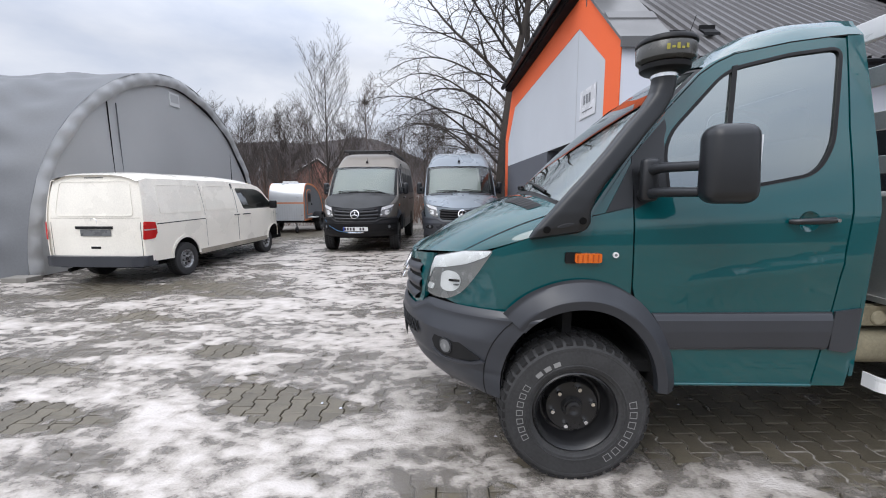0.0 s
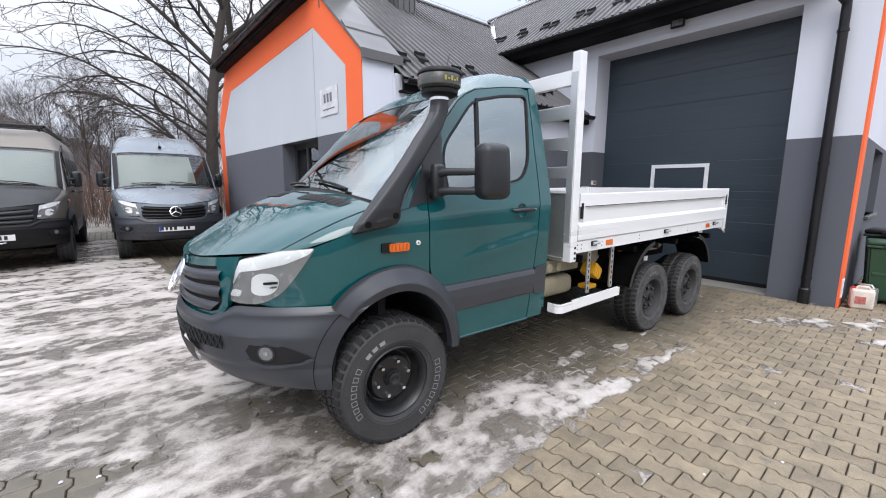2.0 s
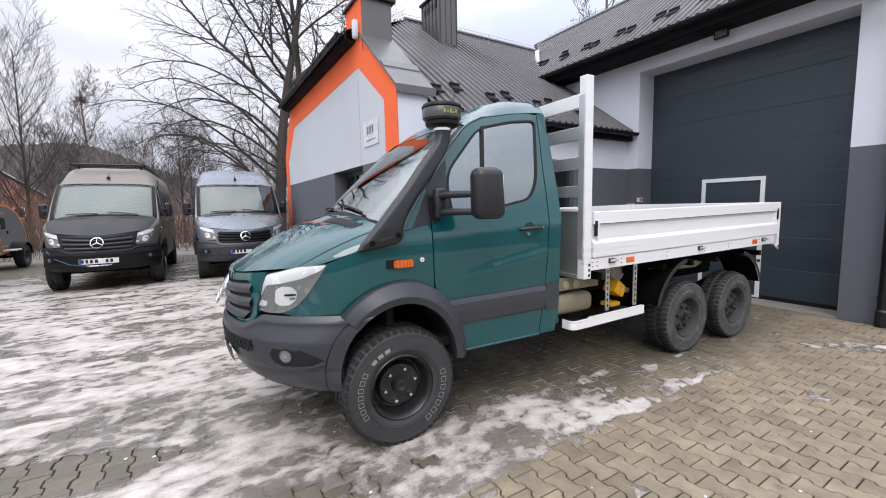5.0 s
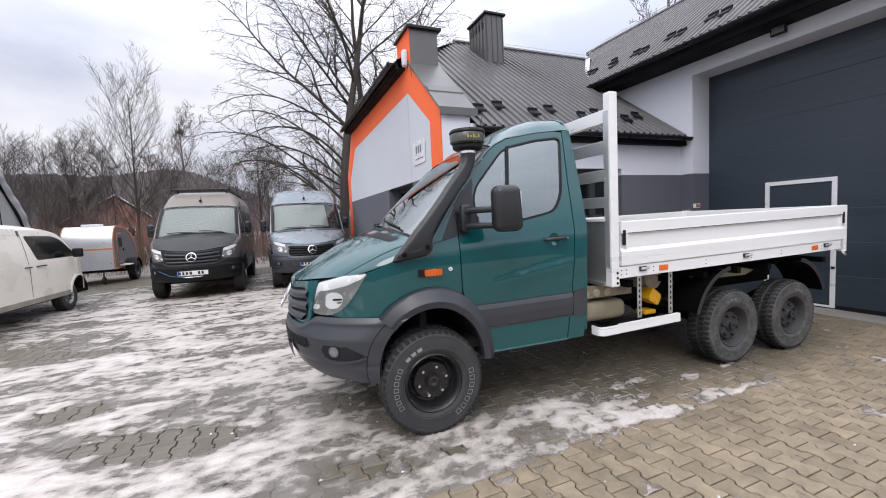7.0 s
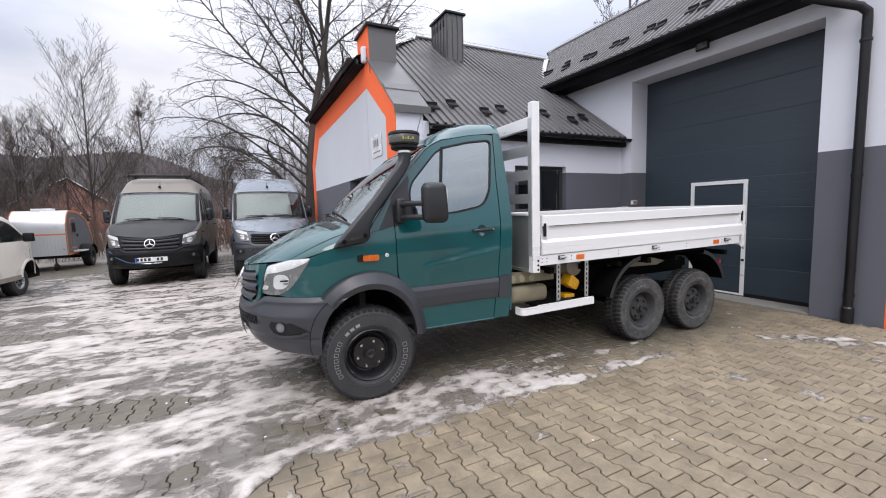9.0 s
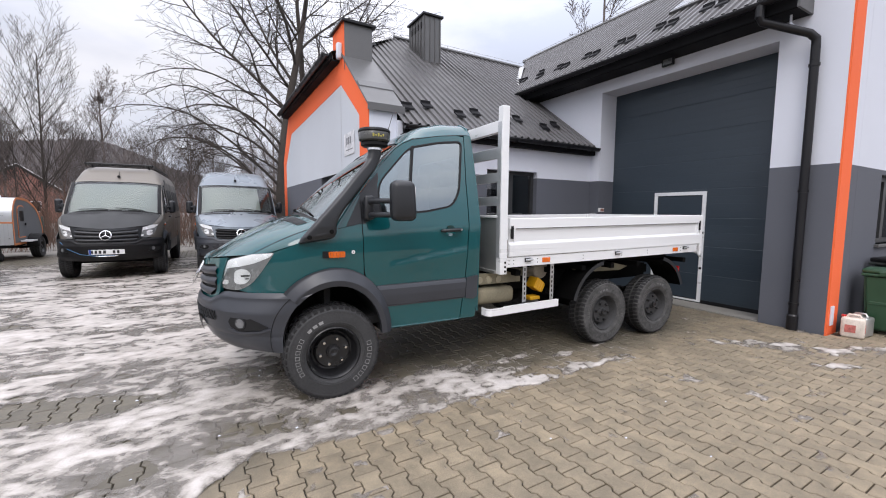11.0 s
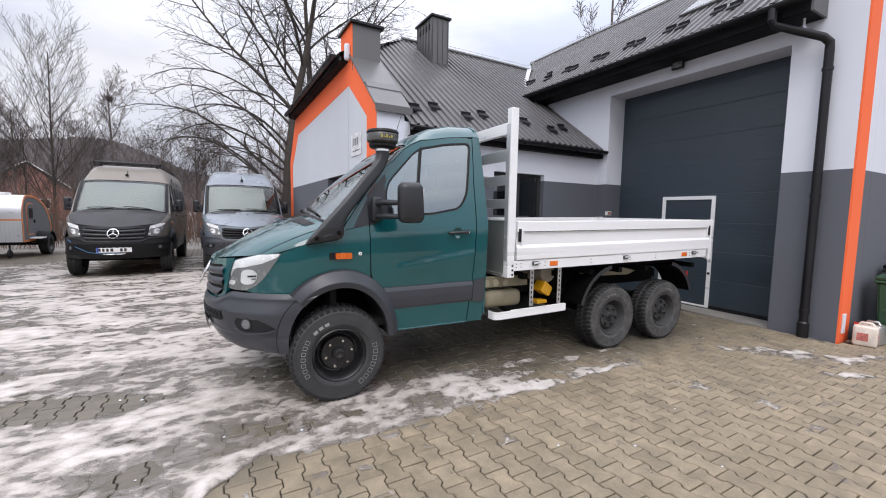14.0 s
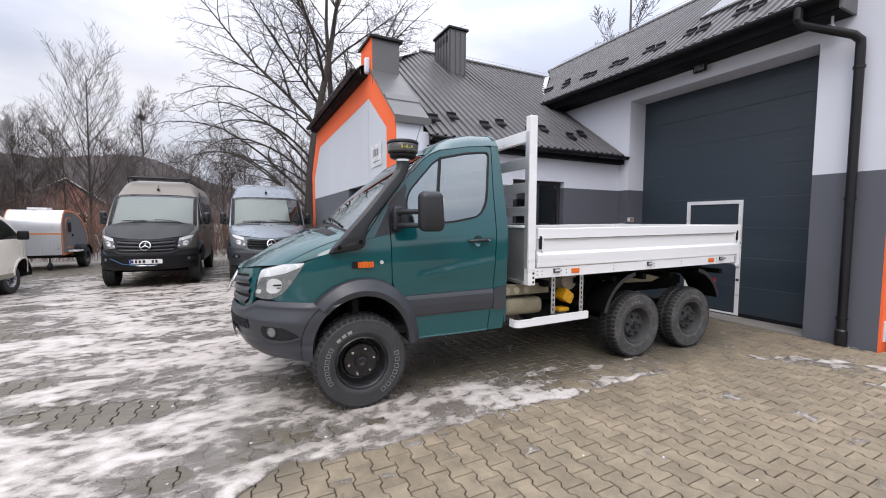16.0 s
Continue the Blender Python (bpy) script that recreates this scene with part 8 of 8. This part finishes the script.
def stone_hash(x, y):
    """One number from 0 to 1 for each paving stone; the joints are lower."""
    i = np.floor((x - PVX0) / PITCH)
    dy = np.abs((y - PVY0 - (i % 2) * PLEN / 2 + PLEN / 2) % PLEN - PLEN / 2)
    half = np.interp(dy, [0.0375, 0.0625], [0.058, 0.0825])
    dx = x - PVX0 - i * PITCH
    edge = np.abs(dx - half)
    i = np.where(dx > half, i + 1, i)
    j = np.floor((y - PVY0 - (i % 2) * PLEN / 2 + PLEN / 2) / PLEN)
    h = np.sin(i * 12.9898 + j * 78.233) * 43758.5453
    return h - np.floor(h) - 0.35 * (edge < 0.012)


def snow_height(x, y):
    wx = x + 0.25 * (clouds(x * 1.5, y * 1.5, 5) - 0.5)
    wy = y + 0.25 * (clouds(x * 1.5, y * 1.5, 6) - 0.5)
    edge = np.interp(wx, [-6, -2.0, -1.5, -0.93, -0.61, -0.37, 0.3, 0.67, 0.95, 1.43, 1.96, 3.3, 8], [-4.2, -1.75, -1.30, -0.76, -0.58, -0.62, -0.62, -0.66, -0.56, -0.58, -0.64, -0.70, -0.7])
    back = np.interp(wx, [-1.0, -0.4, 0.2, 0.7, 1.2, 2.0, 3.35, 3.5], [14.0, 5.0, 0.55, 0.10, -0.12, -0.34, -0.56, -0.8])
    inside = step(wy - edge, -0.03, 0.05) * step(back - wy, -0.12, 0.18)
    field = 0.80 * inside
    # lip of firm snow along the edge
    lip = (1.5 - 0.45 * step(x, -0.7, 0.1)) * np.exp(-((wy - edge - 0.10) / 0.085) ** 2) * step(3.4 - x, 0.0, 0.3) * step(x + 4, 0, 1)
    ux = x + 0.5 * (clouds(x * 0.8, y * 0.8, 7, 2) - 0.5)
    uy = y + 0.5 * (clouds(x * 0.8, y * 0.8, 8, 2) - 0.5)
    streak = clouds(ux * 0.8 + 0.2 * uy, uy * 1.9, 21, 5, 0.52)
    fine = clouds(x * 5.0, y * 7.0, 31, 3)
    big = clouds(x * 0.45, y * 0.6, 41, 3)
    t = field + 0.36 * lip * inside + 1.9 * (streak - 0.5) + 0.45 * (fine - 0.5) + 0.6 * (big - 0.5) - 0.42 + 0.05 * step(-x, 0.2, 0.9)
    t = np.where(inside < 0.02, -0.3, t)
    # thin strip beside the truck: broken up stone by stone
    frag = clouds(x * 5.2, y * 8.0, 51, 3, 0.6)
    t = t + (4.4 * (frag - 0.5) + 0.04) * step(x, 0.5, 1.6) * inside + 0.12 * step(y, 1.5, 3.5) * inside
    # thin grey ice round the truck's nose
    t = t - 0.08 * blob(wx, wy, -0.5, 0.35, 1.3, 0.95) - 0.72 * blob(wx, wy, -0.55, -0.17, 0.85, 0.29, 8) - 0.30 * blob(wx, wy, -0.05, -0.42, 0.85, 0.22, 4)
    # a thin film of ice lies nearly everywhere on the nose's side
    t = np.where((inside > 0.5) & (x < 0.7), np.maximum(t, 0.13 + 0.55 * (fine - 0.5)), t)
    # bare stones
    for cx, cy, rx, ry, turn, deep in ((-2.10, 0.92, 0.86, 0.25, -25, 1.3), (-2.9, 1.93, 0.36, 0.17, -8, 0.8), (-1.38, 0.05, 0.22, 0.10, -20, 0.6), (-1.37, -0.38, 0.14, 0.16, -30, 0.55), (-0.02, -0.40, 0.10, 0.05, 20, 0.9), (0.48, -0.42, 0.12, 0.06, 10, 0.9),
                                       (-4.5, 1.58, 0.55, 0.15, -6, 0.7), (-3.60, 0.68, 0.65, 0.22, -8, 0.9), (-2.9, 0.1, 0.5, 0.2, -15, 0.5), (-5.0, 2.95, 1.3, 0.28, -8, 0.6), (-2.5, 2.62, 0.40, 0.26, -10, 0.45), (0.75, 0.3, 0.35, 0.3, 0, 0.5)):
        t = t - 0.8 * deep * blob(wx, wy, cx, cy, rx * 1.1, ry * 1.15, turn) * (0.35 + 1.3 * frag)
    t = t - 0.30 * blob(x, y, -5.2, 5.3, 2.0, 2.6, 10) - 0.30 * blob(x, y, -7.4, 4.6, 2.2, 1.6) - 0.7 * blob(x, y, -2.75, 10.8, 1.1, 2.2) - 0.7 * blob(x, y, -0.1, 10.6, 1.1, 2.4) - 0.8 * blob(x, y, -6.5, 12.5, 2.2, 2.2) - 0.4 * blob(x, y, 0.6, 6.0, 0.9, 3.0)
    # firm white patches
    for cx, cy, rx, ry, turn in ((-3.65, 2.60, 0.75, 0.20, -8), (-4.2, 2.08, 0.75, 0.18, -10), (-3.1, 1.55, 0.75, 0.22, -14), (-3.9, 1.12, 0.85, 0.18, -12), (-1.2, 6.3, 1.3, 0.8, 0), (-4.2, 9.7, 0.9, 0.5, 40), (-0.25, 3.2, 0.8, 0.5, 30)):
        t = t + 0.40 * blob(wx, wy, cx, cy, rx, ry, turn)
    # stray patches in front of the gate's pier and under the bed
    stray = 0.75 * blob(x, y, 5.0, -1.25, 0.60, 0.17, -48) + 0.65 * blob(x, y, 5.55, -1.75, 0.75, 0.15, -32) + 0.5 * blob(x, y, 4.85, -1.9, 0.3, 0.10, -30) + 0.5 * blob(x, y, 1.9, 0.0, 0.3, 0.08) + 0.45 * blob(x, y, 2.6, -0.2, 0.35, 0.07, -10)
    by_stone = 1.3 * (stone_hash(x, y) - 0.5)
    t = t + by_stone * (0.22 + 0.78 * step(x, 0.5, 1.3)) * step(x, -0.9, -0.2) * step(0.4 - y, 0.0, 0.5) * inside
    # thin grey ice under and beside the front wheel
    t = np.maximum(t, 0.02 + 0.58 * blob(wx, wy, 0.55, -0.18, 1.2, 0.42, -6) + 1.1 * (fine - 0.5) + 0.25 * by_stone - 0.30 * (1 - blob(wx, wy, 0.55, -0.18, 1.2, 0.42, -6)))
    t = np.maximum(t, np.where(stray > 0.12, 1.15 * stray + 2.4 * (frag - 0.5) + 0.6 * by_stone + 0.5 * (fine - 0.5) - 0.34, -0.3))
    return t


SX0, SX1, SY0, SY1, SD = -10.0, 7.0, -4.5, 13.0, 0.026
gx, gy = np.meshgrid(np.arange(SX0, SX1, SD), np.arange(SY0, SY1, SD), indexing="ij")
th = snow_height(gx, gy)
grain = clouds(gx * 14, gy * 14, 71, 2)
gz = np.where(th > 0, 0.003 + 0.018 * np.clip(th, 0, 0.8) ** 0.8 + 0.003 * (grain - 0.5) * np.clip(th * 4, 0, 1), -0.012 + 0.08 * np.clip(th, -0.2, 0))
nx, ny = gx.shape
keep = gz > -0.010
idx = np.arange(nx * ny).reshape(nx, ny)
cell_ok = keep[:-1, :-1] | keep[1:, :-1] | keep[1:, 1:] | keep[:-1, 1:]
quads = np.stack([idx[:-1, :-1], idx[1:, :-1], idx[1:, 1:], idx[:-1, 1:]], -1)[cell_ok]
used, inv = np.unique(quads, return_inverse=True)
sv = np.stack([gx.ravel(), gy.ravel(), gz.ravel()], 1)[used]
sme = bpy.data.meshes.new("snow")
sme.from_pydata(sv.tolist(), [], inv.reshape(-1, 4).tolist())
sme.polygons.foreach_set("use_smooth", [True] * len(sme.polygons))

SNOW = bpy.data.materials.new("ice_and_trodden_snow")
SNOW.use_nodes = True
n, l = SNOW.node_tree.nodes, SNOW.node_tree.links
p = n["Principled BSDF"]
tc = n.new("ShaderNodeTexCoord")
sep = n.new("ShaderNodeSeparateXYZ")
l.new(tc.outputs["Object"], sep.inputs[0])
n1, n2, n3 = n.new("ShaderNodeTexNoise"), n.new("ShaderNodeTexNoise"), n.new("ShaderNodeTexNoise")
n1.inputs["Scale"].default_value, n1.inputs["Detail"].default_value, n1.inputs["Roughness"].default_value = 9.0, 3.5, 0.5
n2.inputs["Scale"].default_value, n2.inputs["Detail"].default_value = 60.0, 4.0
n3.inputs["Scale"].default_value, n3.inputs["Detail"].default_value, n3.inputs["Roughness"].default_value = 1.9, 5.0, 0.54
n3.inputs["Distortion"].default_value = 1.1
n1.inputs["Distortion"].default_value = 0.35
smap = n.new("ShaderNodeMapping")
smap.inputs["Scale"].default_value = (0.88, 1.28, 1.0)
smap.inputs["Rotation"].default_value = (0, 0, radians(8))
l.new(tc.outputs["Object"], smap.inputs["Vector"])
for t in (n1, n2, n3):
    l.new(smap.outputs["Vector"], t.inputs["Vector"])


def snow_math(op, a, b, c=None):
    m = n.new("ShaderNodeMath")
    m.operation = op
    for i, v in enumerate((a, b, c)):
        if v is None:
            continue
        if isinstance(v, (int, float)):
            m.inputs[i].default_value = v
        else:
            l.new(v, m.inputs[i])
    return m.outputs[0]


def snow_range(v, a, b, lo=0.0, hi=1.0):
    m = n.new("ShaderNodeMapRange")
    for key, val in (("From Min", a), ("From Max", b), ("To Min", lo), ("To Max", hi)):
        m.inputs[key].default_value = val
    l.new(v, m.inputs["Value"])
    return m.outputs["Result"]


up = snow_range(sep.outputs["Z"], 0.003, 0.0165)
mid = snow_math("SUBTRACT", n3.outputs["Fac"], 0.5)
small = snow_math("SUBTRACT", n1.outputs["Fac"], 0.5)
v1 = snow_math("MULTIPLY_ADD", mid, 2.6, snow_math("MULTIPLY", small, 1.9))
grit = snow_math("MULTIPLY", snow_math("SUBTRACT", n2.outputs["Fac"], 0.5), 0.55)
white = snow_math("MULTIPLY_ADD", up, 0.75, snow_math("ADD", snow_math("ADD", v1, -0.25), grit))
ramp = n.new("ShaderNodeValToRGB")
el = ramp.color_ramp.elements
el[0].position, el[0].color = 0.0, (0.245, 0.224, 0.202, 1)
el[1].position, el[1].color = 1.0, (0.560, 0.522, 0.490, 1)
for pos, col in ((0.26, (0.315, 0.285, 0.255, 1)), (0.46, (0.370, 0.337, 0.302, 1)), (0.66, (0.468, 0.430, 0.396, 1))):
    e = el.new(pos)
    e.color = col
l.new(white, ramp.inputs["Fac"])
l.new(ramp.outputs["Color"], p.inputs["Base Color"])
l.new(snow_range(white, 0.1, 0.8, 0.20, 0.62), p.inputs["Roughness"])
# crisp, ragged rims; thin ice lets the stones show
ragged = snow_math("MULTIPLY_ADD", small, 0.045, sep.outputs["Z"])
rim_a = snow_range(ragged, 0.0012, 0.0032)
thin = snow_range(white, -0.30, 0.42, 0.34, 1.0)
l.new(snow_math("MULTIPLY", rim_a, thin), p.inputs["Alpha"])
bp = n.new("ShaderNodeBump")
bp.inputs["Strength"].default_value, bp.inputs["Distance"].default_value = 0.6, 0.010
l.new(snow_math("MULTIPLY_ADD", n1.outputs["Fac"], 2.2, n2.outputs["Fac"]), bp.inputs["Height"])
l.new(bp.outputs["Normal"], p.inputs["Normal"])
sme.materials.append(SNOW)
tagged(new("snow", sme), "thin patchy ice and trodden snow on the paving", "snow", kind="stuff")

# ice that fills the joints beside the truck
JOINTICE = bpy.data.materials.new("ice_in_the_joints")
JOINTICE.use_nodes = True
n, l = JOINTICE.node_tree.nodes, JOINTICE.node_tree.links
p = n["Principled BSDF"]
p.inputs["Base Color"].default_value, p.inputs["Roughness"].default_value = (0.42, 0.395, 0.365, 1), 0.3
jn = n.new("ShaderNodeTexNoise")
jn.inputs["Scale"].default_value, jn.inputs["Detail"].default_value = 3.6, 3.0
jc = n.new("ShaderNodeTexCoord")
l.new(jc.outputs["Object"], jn.inputs["Vector"])
l.new(snow_range(jn.outputs["Fac"], 0.47, 0.60, 0.0, 0.9), p.inputs["Alpha"])
tagged(raw("joint_ice", [(-0.6, -0.62, -0.0028), (3.5, -0.72, -0.0028), (3.4, -0.30, -0.0028), (1.9, 0.35, -0.0028), (-0.3, 0.4, -0.0028)], [(0, 1, 2, 3, 4)], JOINTICE), "pale ice left in the joints of the paving", "ice", kind="stuff")

# a few loose lumps of snow
lump_rng = random.Random(9)
lv, lf = [], []
for k in range(46):
    x, y, s = lump_rng.uniform(-3, 5), lump_rng.uniform(-2.2, 1.0), lump_rng.uniform(0.004, 0.012)
    if lump_rng.random() < 0.6:
        x, y = lump_rng.uniform(-2.5, 0.5), lump_rng.uniform(-0.8, 1.0)
    b = len(lv)
    for dx, dy, dz in ((-1, -0.8, 0), (1.1, -0.7, 0), (0.9, 1, 0), (-0.8, 0.9, 0), (0.1, 0, 0.9)):
        lv.append((x + dx * s * lump_rng.uniform(0.7, 1.6), y + dy * s, 0.002 + dz * s))
    lf += [(b, b + 1, b + 4), (b + 1, b + 2, b + 4), (b + 2, b + 3, b + 4), (b + 3, b, b + 4)]
tagged(raw("snow_crumbs", lv, lf, WHITEWALL), "small white snow crumbs on the paving", "snow crumbs", kind="stuff")

# ---- ground: yard bed, verge and interlocking bone-shaped pavers ----
ground = tagged(raw("ground", [(-500, -300, -0.03), (500, -300, -0.03), (500, 700, -0.03), (-500, 700, -0.03)], [(0, 1, 2, 3)], SOIL), "wide soil and snow ground to the horizon", "ground", kind="structure")
yard = tagged(raw("pavement", [(-40, -30, -0.016), (40, -30, -0.016), (40, 15.8, -0.016), (-40, 15.8, -0.016)], [(0, 1, 2, 3)], SAND), "grey concrete block paving, damp and patchy", "paving", kind="structure")
bone = [(0.0825, 0.1), (0.0825, 0.0625), (0.058, 0.0375), (0.058, -0.0375), (0.0825, -0.0625), (0.0825, -0.1), (-0.0825, -0.1), (-0.0825, -0.0625), (-0.058, -0.0375), (-0.058, 0.0375), (-0.0825, 0.0625), (-0.0825, 0.1)]
g = 0.0038
low = grown(bone, -g)
top_ring = grown(bone, -g - 0.004)
pv = [(x, y, -0.02) for x, y in low] + [(x, y, -0.004) for x, y in low] + [(x, y, 0.0) for x, y in top_ring]
pf = [tuple(range(24, 36))] + [(k + r, (k + 1) % 12 + r, (k + 1) % 12 + r + 12, k + r + 12) for r in (0, 12) for k in range(12)]
pf[0] = pf[0][::-1]
pm = bpy.data.meshes.new("paver")
pm.from_pydata(pv, [], pf)
pm.materials.append(PAVER)
base_v, base_f = np.array(pv), pf
all_v, all_f, count = [], [], 0
prng = np.random.default_rng(3)
cols = int((PVX1 - PVX0) / PITCH)
rows_n = int((PVY1 - PVY0) / PLEN)
near = 0
for i in range(cols):
    for j in range(rows_n):
        x = PVX0 + i * PITCH
        y = PVY0 + j * PLEN + (PLEN / 2 if i % 2 else 0)
        if x > 6.1 and -1.45 < y:
            if not (y < 2.6 and y > -0.6 and x < 6.2):
                continue
        dz = float(prng.normal(0, 0.0012))
        if -0.45 < x < 3.45 and -2.55 < y < -0.55 and near < 300:
            ob = new("paver", pm)
            ob.parent = yard
            ob.location = (x, y, dz)
            near += 1
            continue
        tlt = prng.normal(0, 0.006, 2)
        vv = base_v + (x, y, dz)
        vv[:, 2] += (base_v[:, 0] * tlt[0] + base_v[:, 1] * tlt[1]) * (base_v[:, 2] > -0.01)
        all_v.append(vv)
        all_f += [tuple(a + count for a in f) for f in base_f]
        count += len(base_v)
me = bpy.data.meshes.new("pavers")
me.from_pydata(np.concatenate(all_v).tolist(), [], all_f)
me.materials.append(PAVER)
rest = new("pavers", me)
rest.parent = yard
tagged(rest, kind="stuff")
